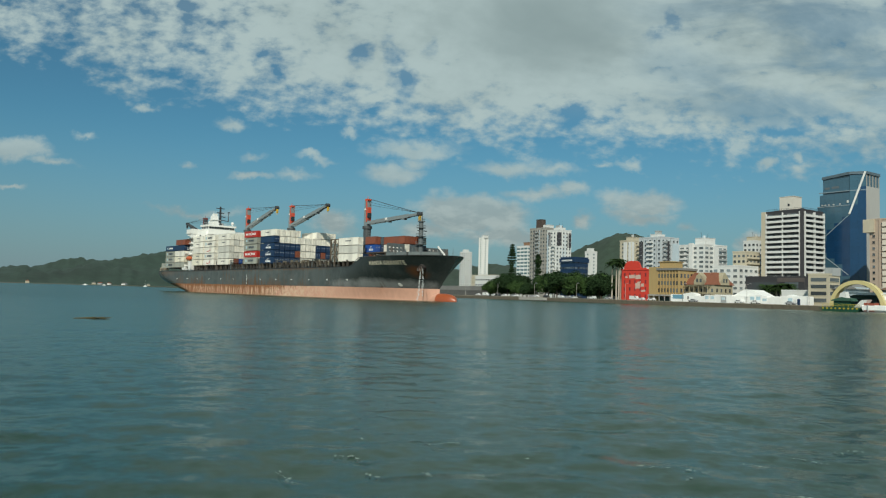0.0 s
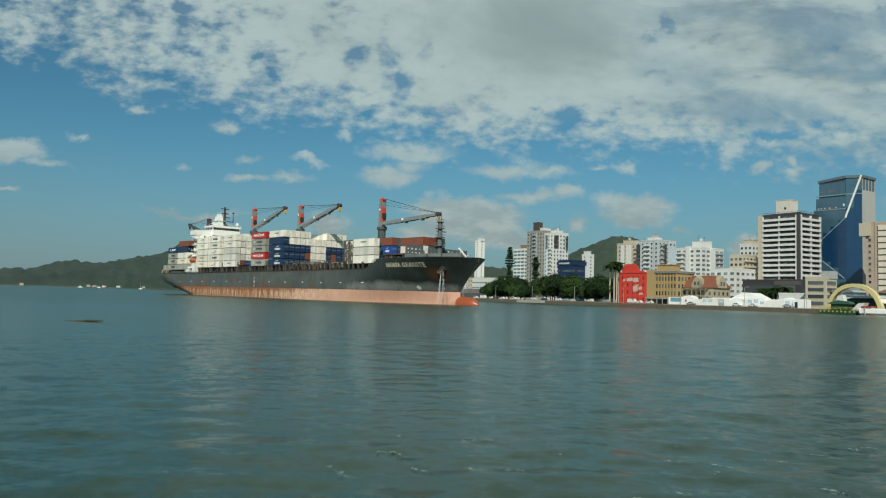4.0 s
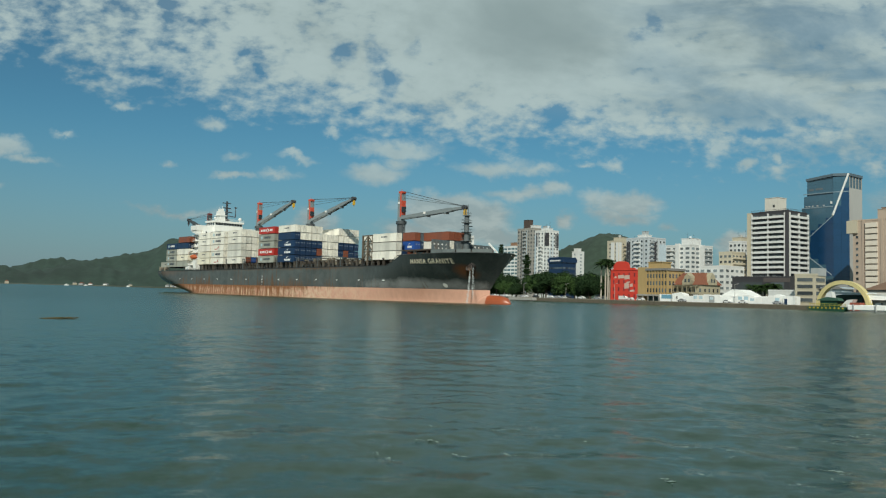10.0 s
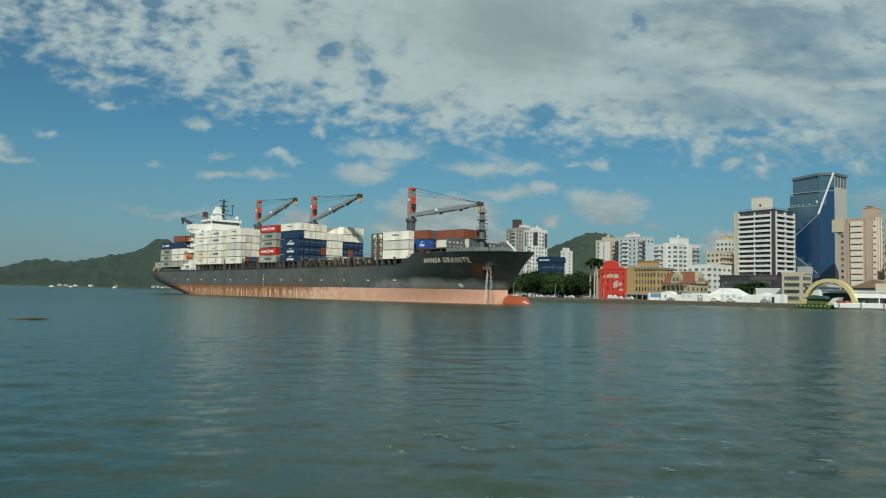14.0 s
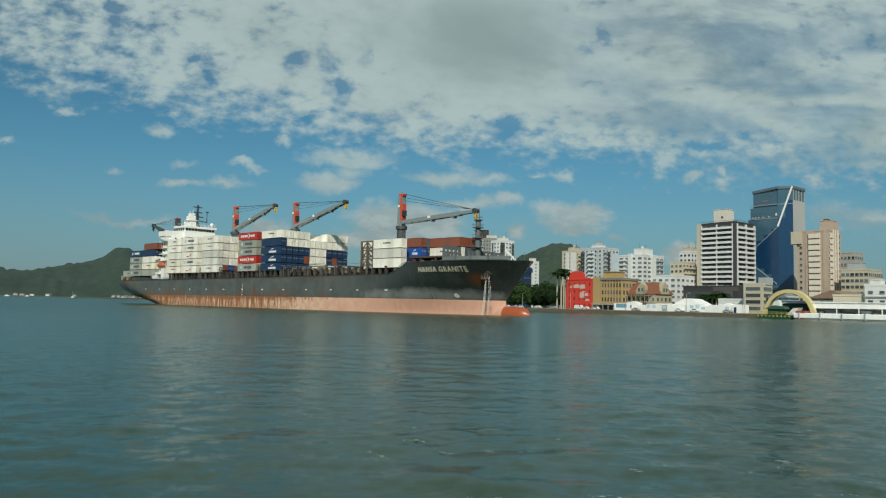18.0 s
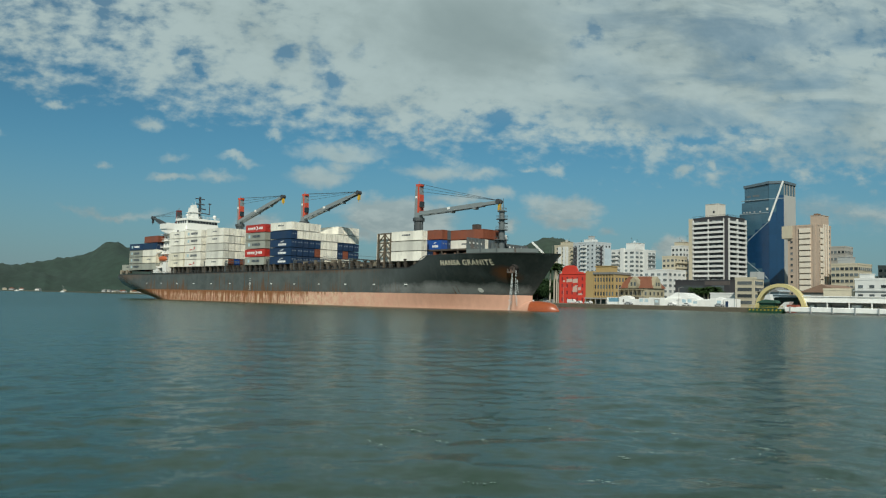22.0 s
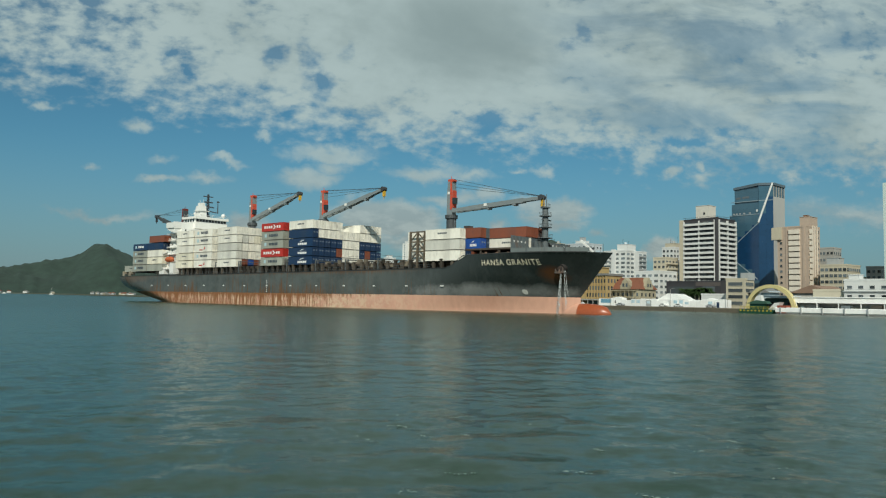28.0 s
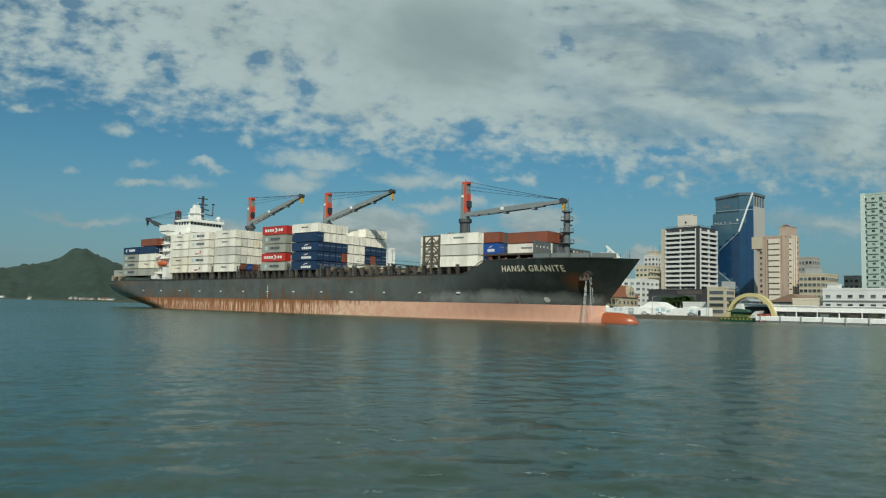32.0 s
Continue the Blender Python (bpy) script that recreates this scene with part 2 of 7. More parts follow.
def mat(name, color, rough=0.6, metal=0.0, grain=6.0, vary=0.12, stain=0.25, stain_color=None, bump=0.0, streak=1.0, spec=0.5, each=0.0):
    """Paint or stone: fine grain, larger stains, optional relief. streak > 1 draws the stains out downwards. each: change from piece to piece."""
    if name in MATS:
        return MATS[name]
    m = bpy.data.materials.new(name)
    m.use_nodes = True
    nt = m.node_tree
    bs = nt.nodes["Principled BSDF"]
    N, L = nt.nodes.new, nt.links.new
    co = N("ShaderNodeTexCoord")
    mp = N("ShaderNodeMapping")
    mp.inputs["Scale"].default_value = (1, 1, 1 / streak)
    L(co.outputs["Object"], mp.inputs["Vector"])
    fine, wide = N("ShaderNodeTexNoise"), N("ShaderNodeTexNoise")
    fine.inputs["Scale"].default_value, fine.inputs["Detail"].default_value = grain, 5
    wide.inputs["Scale"].default_value, wide.inputs["Detail"].default_value, wide.inputs["Roughness"].default_value = grain * 0.09, 6, 0.65
    L(mp.outputs[0], fine.inputs["Vector"]), L(mp.outputs[0], wide.inputs["Vector"])
    hsv = N("ShaderNodeHueSaturation")
    hsv.inputs["Color"].default_value = (*color, 1)
    rng = N("ShaderNodeMapRange")
    rng.inputs["To Min"].default_value, rng.inputs["To Max"].default_value = 1 - vary, 1 + vary
    L(fine.outputs["Fac"], rng.inputs["Value"])
    val = rng.outputs["Result"]
    if each:
        info = N("ShaderNodeObjectInfo")
        r2 = N("ShaderNodeMapRange")
        r2.inputs["To Min"].default_value, r2.inputs["To Max"].default_value = 1 - each, 1 + each
        L(info.outputs["Random"], r2.inputs["Value"])
        mu = N("ShaderNodeMath")
        mu.operation = "MULTIPLY"
        L(val, mu.inputs[0]), L(r2.outputs["Result"], mu.inputs[1])
        val = mu.outputs[0]
    L(val, hsv.inputs["Value"])
    mix = N("ShaderNodeMix")
    mix.data_type = "RGBA"
    mix.inputs["B"].default_value = (*(stain_color or [c * 0.55 for c in color]), 1)
    ramp = N("ShaderNodeMapRange")
    ramp.inputs["From Min"].default_value, ramp.inputs["From Max"].default_value = 0.5, 0.78
    ramp.inputs["To Max"].default_value = stain * 2
    L(wide.outputs["Fac"], ramp.inputs["Value"])
    L(ramp.outputs["Result"], mix.inputs["Factor"]), L(hsv.outputs[0], mix.inputs["A"])
    L(mix.outputs["Result"], bs.inputs["Base Color"])
    bs.inputs["Roughness"].default_value, bs.inputs["Metallic"].default_value = rough, metal
    bs.inputs["Specular IOR Level"].default_value = spec
    if bump:
        b = N("ShaderNodeBump")
        b.inputs["Strength"].default_value, b.inputs["Distance"].default_value = bump, 0.1
        L(fine.outputs["Fac"], b.inputs["Height"]), L(b.outputs[0], bs.inputs["Normal"])
    MATS[name] = m
    return m


def glass_mat(name, color, rough=0.06, each=0.0):
    m = mat(name, color, rough, 0.0, 0.8, 0.15, 0.1, spec=0.9, each=each)
    return m


def water_mat():
    m = bpy.data.materials.new("river_water")
    m.use_nodes = True
    nt = m.node_tree
    bs = nt.nodes["Principled BSDF"]
    N, L = nt.nodes.new, nt.links.new
    co = N("ShaderNodeTexCoord")

    def waves(scale, stretch, turn, detail):
        mp = N("ShaderNodeMapping")
        mp.inputs["Rotation"].default_value = (0, 0, radians(turn))
        mp.inputs["Scale"].default_value = (scale, scale * stretch, scale)
        L(co.outputs["Object"], mp.inputs["Vector"])
        n = N("ShaderNodeTexNoise")
        n.inputs["Scale"].default_value, n.inputs["Detail"].default_value, n.inputs["Roughness"].default_value = 1.0, detail, 0.55
        L(mp.outputs[0], n.inputs["Vector"])
        return n.outputs["Fac"]

    def slopes(scale, stretch, turn, detail, amount):
        """Tilts of the surface: a noise for each of the two directions."""
        mp = N("ShaderNodeMapping")
        mp.inputs["Rotation"].default_value = (0, 0, radians(turn))
        mp.inputs["Scale"].default_value = (scale, scale * stretch, scale)
        L(co.outputs["Object"], mp.inputs["Vector"])
        n = N("ShaderNodeTexNoise")
        n.inputs["Scale"].default_value, n.inputs["Detail"].default_value, n.inputs["Roughness"].default_value = 1.0, detail, 0.6
        L(mp.outputs[0], n.inputs["Vector"])
        t = N("ShaderNodeVectorMath")
        t.operation = "MULTIPLY_ADD"
        L(n.outputs["Color"], t.inputs[0])
        t.inputs[1].default_value = (amount, amount, 0)
        t.inputs[2].default_value = (-amount / 2, -amount / 2, 0)
        return t.outputs[0]

    def plus(a, b, op="ADD"):
        n = N("ShaderNodeVectorMath")
        n.operation = op
        L(a, n.inputs[0])
        if b is not None:
            L(b, n.inputs[1])
        return n.outputs[0]

    ripples = plus(plus(slopes(0.55, 1.3, -18, 3, 0.14), slopes(2.6, 1.2, 22, 4, 0.41)), slopes(1.2, 1.1, -35, 3, 0.20))
    gust = N("ShaderNodeMapRange")  # ruffled and calmer patches
    gust.inputs["From Min"].default_value, gust.inputs["From Max"].default_value = 0.34, 0.66
    gust.inputs["To Min"].default_value, gust.inputs["To Max"].default_value = 0.45, 1.25
    L(waves(0.05, 2.2, 12, 4), gust.inputs["Value"])
    scaled = N("ShaderNodeVectorMath")
    scaled.operation = "SCALE"
    L(ripples, scaled.inputs[0]), L(gust.outputs["Result"], scaled.inputs["Scale"])
    geo = N("ShaderNodeNewGeometry")
    L(plus(plus(geo.outputs["Normal"], scaled.outputs[0]), None, "NORMALIZE"), bs.inputs["Normal"])
    mud = waves(0.045, 1.6, 8, 5)
    mix = N("ShaderNodeMix")
    mix.data_type = "RGBA"
    mix.inputs["A"].default_value, mix.inputs["B"].default_value = (0.007, 0.031, 0.012, 1), (0.011, 0.040, 0.015, 1)
    L(mud, mix.inputs["Factor"]), L(mix.outputs["Result"], bs.inputs["Base Color"])
    bs.inputs["IOR"].default_value, bs.inputs["Specular IOR Level"].default_value = 1.33, 0.5
    sep, far = N("ShaderNodeSeparateXYZ"), N("ShaderNodeMapRange")  # the open reach is more ruffled by the wind
    L(co.outputs["Object"], sep.inputs[0]), L(sep.outputs[1], far.inputs["Value"])
    far.inputs["From Min"].default_value, far.inputs["From Max"].default_value = 40.0, 170.0
    far.inputs["To Min"].default_value, far.inputs["To Max"].default_value = 0.20, 0.265
    L(far.outputs["Result"], bs.inputs["Roughness"])
    return m


# ---- mesh helpers ----
def box(bm, x0, x1, y0, y1, z0, z1):
    v = [bm.verts.new((x, y, z)) for z in (z0, z1) for y in (y0, y1) for x in (x0, x1)]
    for f in ((0, 2, 3, 1), (4, 5, 7, 6), (0, 1, 5, 4), (2, 6, 7, 3), (0, 4, 6, 2), (1, 3, 7, 5)):
        bm.faces.new([v[i] for i in f])
    return v


def rod(bm, a, b, r0, r1=None, seg=8, caps=True):
    """A tapered round bar from a to b."""
    a, b = Vector(a), Vector(b)
    r1 = r0 if r1 is None else r1
    q = (b - a).to_track_quat("Z", "Y")
    rings = []
    for p, r in ((a, r0), (b, r1)):
        rings.append([bm.verts.new(p + q @ Vector((r * math.cos(2 * math.pi * k / seg), r * math.sin(2 * math.pi * k / seg), 0))) for k in range(seg)])
    for k in range(seg):
        bm.faces.new((rings[0][k], rings[0][(k + 1) % seg], rings[1][(k + 1) % seg], rings[1][k]))
    if caps:
        bm.faces.new(rings[0][::-1]), bm.faces.new(rings[1])


def beam(bm, a, b, w, h):
    """A straight bar of rectangular section from a to b."""
    a, b = Vector(a), Vector(b)
    q = (b - a).to_track_quat("X", "Z")
    n = (b - a).length
    vs = box(bm, 0, n, -w / 2, w / 2, -h / 2, h / 2)
    for v in vs:
        v.co = a + q @ v.co


def prism(bm, outline, y0, y1):
    """An outline in x and z, drawn out from y0 to y1."""
    a = [bm.verts.new((x, y0, z)) for x, z in outline]
    b = [bm.verts.new((x, y1, z)) for x, z in outline]
    n = len(a)
    bm.faces.new(a), bm.faces.new(b[::-1])
    for k in range(n):
        bm.faces.new((a[k], b[k], b[(k + 1) % n], a[(k + 1) % n]))


def mesh_of(name, bm, material, smooth=False):
    bmesh.ops.recalc_face_normals(bm, faces=bm.faces[:])
    me = bpy.data.meshes.new(name)
    bm.to_mesh(me)
    bm.free()
    me.materials.append(material)
    if smooth:
        me.polygons.foreach_set("use_smooth", [True] * len(me.polygons))
    return me


def part(name, bm, material, parent, label="", smooth=False):
    ob = new(name, mesh_of(name, bm, material, smooth))
    ob.parent = parent
    if label:
        tagged(ob, label)
    return ob


def loose_parts(name, bm, material, parent, label=""):
    """Each unconnected piece of the mesh becomes a part of its own."""
    left = set(bm.verts)
    while left:
        stack, island = [left.pop()], []
        while stack:
            v = stack.pop()
            island.append(v)
            for e in v.link_edges:
                o = e.other_vert(v)
                if o in left:
                    left.discard(o)
                    stack.append(o)
        one, twin = bmesh.new(), {}
        for v in island:
            twin[v] = one.verts.new(v.co)
        for f in {f for v in island for f in v.link_faces}:
            one.faces.new([twin[v] for v in f.verts])
        part(name, one, material, parent, label)
    bm.free()


def piece(name, me, parent, m):
    """One more object on a mesh that is already there."""
    ob = new(name, me)
    ob.parent = parent
    ob.matrix_basis = m
    return ob


def thing(name, m, label, category, group="", kind=""):
    ob = new(name)
    ob.empty_display_size = 0.3
    ob.matrix_basis = m
    return tagged(ob, label, category, group, kind)


RIDERS = []  # what the ship carries: object and its place aboard

# ---- the setting: river, banks, hills ----
def build_setting():
    # one sheet: close waves before the eye, growing flat and wide towards the horizon
    def spread(lo, hi, step, grow, far):
        mid = list(np.arange(lo, hi, step))
        up, s = [], step
        while (up[-1] if up else mid[-1]) < far:
            s *= grow
            up.append((up[-1] if up else mid[-1]) + s)
        down, s = [], step
        while (down[-1] if down else mid[0]) > -far:
            s *= 1.35
            down.append((down[-1] if down else mid[0]) - s)
        return np.array(down[::-1] + mid + up)

    xs, ys = spread(-34.0, 52.0, 0.20, 1.35, 4900), spread(6.0, 18.0, 0.13, 1.0125, 4900)
    X, Y = np.meshgrid(xs, ys)
    dy = np.gradient(ys)[:, None] * np.ones_like(X)
    rs = np.random.RandomState(4)
    Zw = np.zeros_like(X)
    for k in range(44):
        lam = 0.5 * (4.5 / 0.5) ** (k / 43)
        a = radians(rs.normal(70, 50))
        wob = 0.6 * np.sin(X * 0.11 + k) + 0.6 * np.sin(Y * 0.07 - k * 1.7)
        wave = np.sin(2 * math.pi / lam * (X * math.cos(a) + Y * math.sin(a)) + rs.uniform(0, 6.28) + wob)
        patchy = 0.65 + 0.5 * np.sin(X * rs.uniform(0.05, 0.25) + k) * np.sin(Y * rs.uniform(0.05, 0.25) + 2 * k)
        Zw += np.clip(lam / (4.0 * dy) - 1, 0, 1) * 0.0038 * lam ** 0.6 * wave * patchy
    Zw *= np.clip((X + 34) / 8, 0, 1) * np.clip((52 - X) / 8, 0, 1) * np.clip((Y - 5) / 2, 0, 1)
    ny, nx = X.shape
    idx = np.arange(nx * ny).reshape(ny, nx)
    quads = np.stack([idx[:-1, :-1], idx[:-1, 1:], idx[1:, 1:], idx[1:, :-1]], -1).reshape(-1, 4)
    me = bpy.data.meshes.new("water")
    me.from_pydata(np.stack([X, Y, Zw], -1).reshape(-1, 3).tolist(), [], quads.tolist())
    me.materials.append(water_mat())
    me.polygons.foreach_set("use_smooth", [True] * len(me.polygons))
    water = new("water", me)
    tagged(water, "grey-green rippled river water with soft reflections", "water", kind="structure")

    # the land: from the water's edge out past the hills, as seen round the eye
    earth = mat("earth", (0.075, 0.08, 0.055), 0.9, 0, 0.5, 0.25, 0.3, (0.06, 0.09, 0.04), bump=0.3)
    inv = TOWN.inverted()
    bm = bmesh.new()
    inner, lip, outer = [], [], []
    for k in range(-95, 121, 1):
        way = Vector((math.sin(radians(k)), math.cos(radians(k)), 0))
        e, w = inv @ Vector((0, 0, 0)), inv.to_3x3() @ way
        r = 1850 + 60 * math.sin(k * 0.35)
        if w.y > 0.02:
            r = min(r, (0.0 - e.y) / w.y)
        quay = r < 1700
        inner.append(bm.verts.new(way * r + Vector((0, 0, -1))))
        lip.append(bm.verts.new(way * (r + (0.02 if quay else 30)) + Vector((0, 0, 1.8))))
        outer.append(bm.verts.new(way * max(r + 200, 4900) + Vector((0, 0, 1.8))))
    for a, b in ((inner, lip), (lip, outer)):
        for k in range(len(a) - 1):
            bm.faces.new((a[k], a[k + 1], b[k + 1], b[k]))
    ground = new("ground", mesh_of("ground", bm, earth))
    tagged(ground, "flat built-up bank of earth and paving behind the quay", "ground", kind="structure")

    # quay wall and its coping, in lengths
    stone = mat("quay_stone", (0.13, 0.112, 0.082), 0.9, 0, 2.0, 0.3, 0.5, (0.05, 0.045, 0.035), bump=0.5, streak=2)
    cope = mat("quay_coping", (0.29, 0.26, 0.20), 0.85, 0, 3.0, 0.2, 0.3, bump=0.3)
    wall = thing("quay_wall", TOWN, "weathered brown stone quay wall along the river", "quay wall", kind="structure")
    bm = bmesh.new()
    box(bm, 0, 7.96, -0.5, 0.6, -1.5, 1.62)
    face = mesh_of("wall_length", bm, stone)
    bm = bmesh.new()
    box(bm, 0, 7.9, -0.62, 1.2, 1.624, 1.92)
    top = mesh_of("coping_stone", bm, cope)
    for k in range(-52, 22):
        piece("wall_length", face, wall, pose(k * 8, 0, 0))
        piece("coping_stone", top, wall, pose(k * 8, 0, 0))
    bm = bmesh.new()
    box(bm, -320, 120, 3.0, 7.5, 1.7, 1.86)
    road = new("road", mesh_of("road", bm, mat("asphalt", (0.06, 0.06, 0.058), 0.9, 0, 3, 0.2, 0.3, bump=0.3)))
    road.matrix_basis = TOWN
    tagged(road, "grey asphalt riverside street behind the quay", "road", kind="structure")

    # wooded hills
    def hill(name, label, bumps, base_r, span, color, rough_amp):
        bm = bmesh.new()
        rows = []
        a0, a1 = span
        n_az, n_r = int((a1 - a0) * 5), 14
        for j in range(n_r + 1):
            q = j / n_r
            r = base_r + q * base_r * 0.42
            line = []
            for k in range(n_az + 1):
                a = a0 + (a1 - a0) * k / n_az
                el = max(sum(h * math.exp(-((a - c) / w) ** 2) for c, w, h in bumps), 0.0)
                prof = math.sin(min(q * 2.1, 1.0) * math.pi / 2)
                z = base_r * 1.16 * math.tan(radians(el)) * prof
                x, y = r * math.sin(radians(a)), r * math.cos(radians(a))
                nz = noise.fractal(Vector((x, y, 0)) / 160, 0.9, 2.1, 5) * rough_amp * min(1, z / 40)
                nz += noise.noise(Vector((x, y, 3)) / 18) * rough_amp * 0.34 * min(1, z / 20)
                line.append(bm.verts.new((x, y, max(z + nz, 0) + 0.4 if j else -2)))
            rows.append(line)
        for a, b in zip(rows, rows[1:]):
            for k in range(n_az):
                bm.faces.new((a[k], a[k + 1], b[k + 1], b[k]))
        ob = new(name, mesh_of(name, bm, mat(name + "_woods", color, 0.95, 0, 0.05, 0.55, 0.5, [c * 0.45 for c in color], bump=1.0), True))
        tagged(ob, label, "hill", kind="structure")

    # bluish distance haze is mixed into this hill's woods colour
    hill("wooded_hill", "long dark green wooded hill beyond the river mouth",
         ((-18.4, 2.2, 1.9), (-21.4, 3.4, 1.5), (-15.6, 3.2, 1.4), (-26.4, 4.0, 1.25), (-31.0, 3.0, 0.45), (-11.0, 5.0, 1.5), (-5, 5, 1.3)), 1950, (-42, 2), (0.024, 0.046, 0.034), 26)
    hill("town_hill", "green wooded hill rising behind the apartment towers",
         ((13.9, 3.4, 4.4), (13.5, 1.3, 0.35), (9.5, 3.0, 2.45), (18.0, 3.0, 1.2), (20.5, 3.6, 1.2), (27.0, 6.0, 1.9), (38.0, 8.0, 1.9), (4.2, 2.6, 1.9), (0.5, 3.0, 1.3)), 2100, (-8, 60), (0.030, 0.050, 0.034), 24)
    # distance haze is painted in: a paler, bluer colour than the near hills
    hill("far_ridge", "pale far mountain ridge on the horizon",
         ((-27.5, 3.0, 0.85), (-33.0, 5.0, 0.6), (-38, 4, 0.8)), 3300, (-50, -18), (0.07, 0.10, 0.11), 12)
    return water


# ---- the container ship ----
STERN_Z, STERN_X = (-2, 0, 1, 3, 4.5, 6.2, 8, 9.3, 16), (-82, -85, -88, -96, -101, -106.2, -107.8, -108.3, -108.6)


def stem_x(z):
    return 115.3 + max(z - 4.1, 0) * 0.80


def half_breadth(x, z):
    """Half of the hull's breadth at x forward of amidships and z over the water."""
    sx = float(np.interp(z, STERN_Z, STERN_X))
    lf = 48 - 0.7 * max(z, 0)
    q = min(max((stem_x(z) - x) / lf, 0), 1)
    e = 1.7 + (max(z, 0) / 12) ** 1.5 * 1.9
    fore = 1 - (1 - q) ** e
    la = float(np.interp(z, (0, 5, 10), (34, 26, 16)))
    a0 = float(np.interp(z, (0, 4, 9), (0.30, 0.62, 0.80)))
    q = min(max((x - sx) / la, 0), 1)
    aft = a0 + (1 - a0) * math.sin(q * math.pi / 2)
    return max(BEAM * min(fore, aft), 0.02)


def deck_z(x):
    q = min(max((x - 84) / 6.5, 0), 1)
    q = q * q * (3 - 2 * q)
    z = 10.75 + 0.006 * max(x, -60)
    return z + q * (14.45 + max(x - 90, 0) * 0.02 - z)


def build_ship():
    ship = thing("container_ship", ship_pose(0), "dark grey container ship with a salmon boot top and deck cranes", "ship")
    # paint
    hull = mat("hull_paint", (0.028, 0.036, 0.036), 0.27, 0, 2.4, 0.22, 0.40, (0.075, 0.088, 0.09), streak=3, bump=0.05)
    hull = hull.copy()
    nt = hull.node_tree  # rust runs, drawn out downwards, thick amidships and aft
    N, L = nt.nodes.new, nt.links.new
    bs = nt.nodes["Principled BSDF"]
    src = bs.inputs["Base Color"].links[0].from_socket
    co = N("ShaderNodeTexCoord")
    mp = N("ShaderNodeMapping")
    mp.inputs["Scale"].default_value = (1.45, 0.0, 0.035)
    L(co.outputs["Object"], mp.inputs["Vector"])
    runs = N("ShaderNodeTexNoise")
    runs.inputs["Scale"].default_value, runs.inputs["Detail"].default_value, runs.inputs["Roughness"].default_value = 1.0, 7, 0.7
    L(mp.outputs[0], runs.inputs["Vector"])
    sep = N("ShaderNodeSeparateXYZ")
    L(co.outputs["Object"], sep.inputs[0])

    def calc(op, a, b, c=None):
        n = N("ShaderNodeMath")
        n.operation = op
        for k, v in enumerate((a, b, c)):
            if isinstance(v, (int, float)):
                n.inputs[k].default_value = v
            elif v is not None:
                L(v, n.inputs[k])
        return n.outputs[0]

    def ramp_of(v, lo, hi, top=1.0):
        n = N("ShaderNodeMapRange")
        n.inputs["From Min"].default_value, n.inputs["From Max"].default_value, n.inputs["To Max"].default_value = lo, hi, top
        L(v, n.inputs["Value"])
        return n.outputs["Result"]

    knots = N("ShaderNodeTexNoise")  # where the runs gather
    knots.inputs["Scale"].default_value, knots.inputs["Detail"].default_value = 0.09, 3
    L(co.outputs["Object"], knots.inputs["Vector"])
    climb = calc("MULTIPLY_ADD", sep.outputs[2], -0.028, 0.115)
    reach = calc("ADD", runs.outputs["Fac"], climb)
    reach = calc("ADD", reach, calc("MULTIPLY_ADD", knots.outputs["Fac"], 0.55, -0.275))
    reach = calc("ADD", reach, ramp_of(sep.outputs[0], 85.0, 35.0, 0.10))
    streaks = ramp_of(reach, 0.605, 0.67, 0.85)
    wash = calc("MULTIPLY", ramp_of(reach, 0.52, 0.70, 0.34), 1.0)
    both = calc("MAXIMUM", streaks, wash)
    # a rusty line under the deck edge
    edge = calc("ADD", ramp_of(sep.outputs[2], 8.6, 11.2, 0.55), runs.outputs["Fac"])
    edge = ramp_of(edge, 0.78, 1.02, 0.7)
    edge = calc("MULTIPLY", edge, ramp_of(sep.outputs[0], 78.0, 55.0))
    rusty = calc("MAXIMUM", both, edge)
    mix = N("ShaderNodeMix")
    mix.data_type = "RGBA"
    mix.inputs["B"].default_value = (0.14, 0.066, 0.026, 1)
    L(rusty, mix.inputs["Factor"]), L(src, mix.inputs["A"])
    # faded, chalky paint along the flat side
    fade = N("ShaderNodeMapRange")
    fade.inputs["From Min"].default_value, fade.inputs["From Max"].default_value = 95.0, 55.0
    fade.inputs["To Max"].default_value = 0.66
    L(sep.outputs[0], fade.inputs["Value"])
    mix2 = N("ShaderNodeMix")
    mix2.data_type = "RGBA"
    mix2.inputs["B"].default_value = (0.140, 0.155, 0.145, 1)
    L(fade.outputs["Result"], mix2.inputs["Factor"]), L(src, mix2.inputs["A"])
    plates = N("ShaderNodeTexNoise")
    plates.inputs["Scale"].default_value, plates.inputs["Detail"].default_value, plates.inputs["Roughness"].default_value = 0.16, 8, 0.68
    L(co.outputs["Object"], plates.inputs["Vector"])
    pr = N("ShaderNodeMapRange")
    pr.inputs["From Min"].default_value, pr.inputs["From Max"].default_value = 0.42, 0.70
    pr.inputs["To Max"].default_value = 0.8
    L(plates.outputs["Fac"], pr.inputs["Value"])
    mix3 = N("ShaderNodeMix")
    mix3.data_type = "RGBA"
    mix3.inputs["B"].default_value = (0.045, 0.053, 0.051, 1)
    L(pr.outputs["Result"], mix3.inputs["Factor"]), L(mix2.outputs["Result"], mix3.inputs["A"])

    def stain(centre, size, below, amount, color):
        """A ragged patch of the given colour round a point of the plating."""
        m = N("ShaderNodeMapping")
        m.inputs["Scale"].default_value = (1 / size[0], 0, 1 / size[1])
        m.inputs["Location"].default_value = (-centre[0] / size[0], 0, -centre[1] / size[1])
        L(co.outputs["Object"], m.inputs["Vector"])
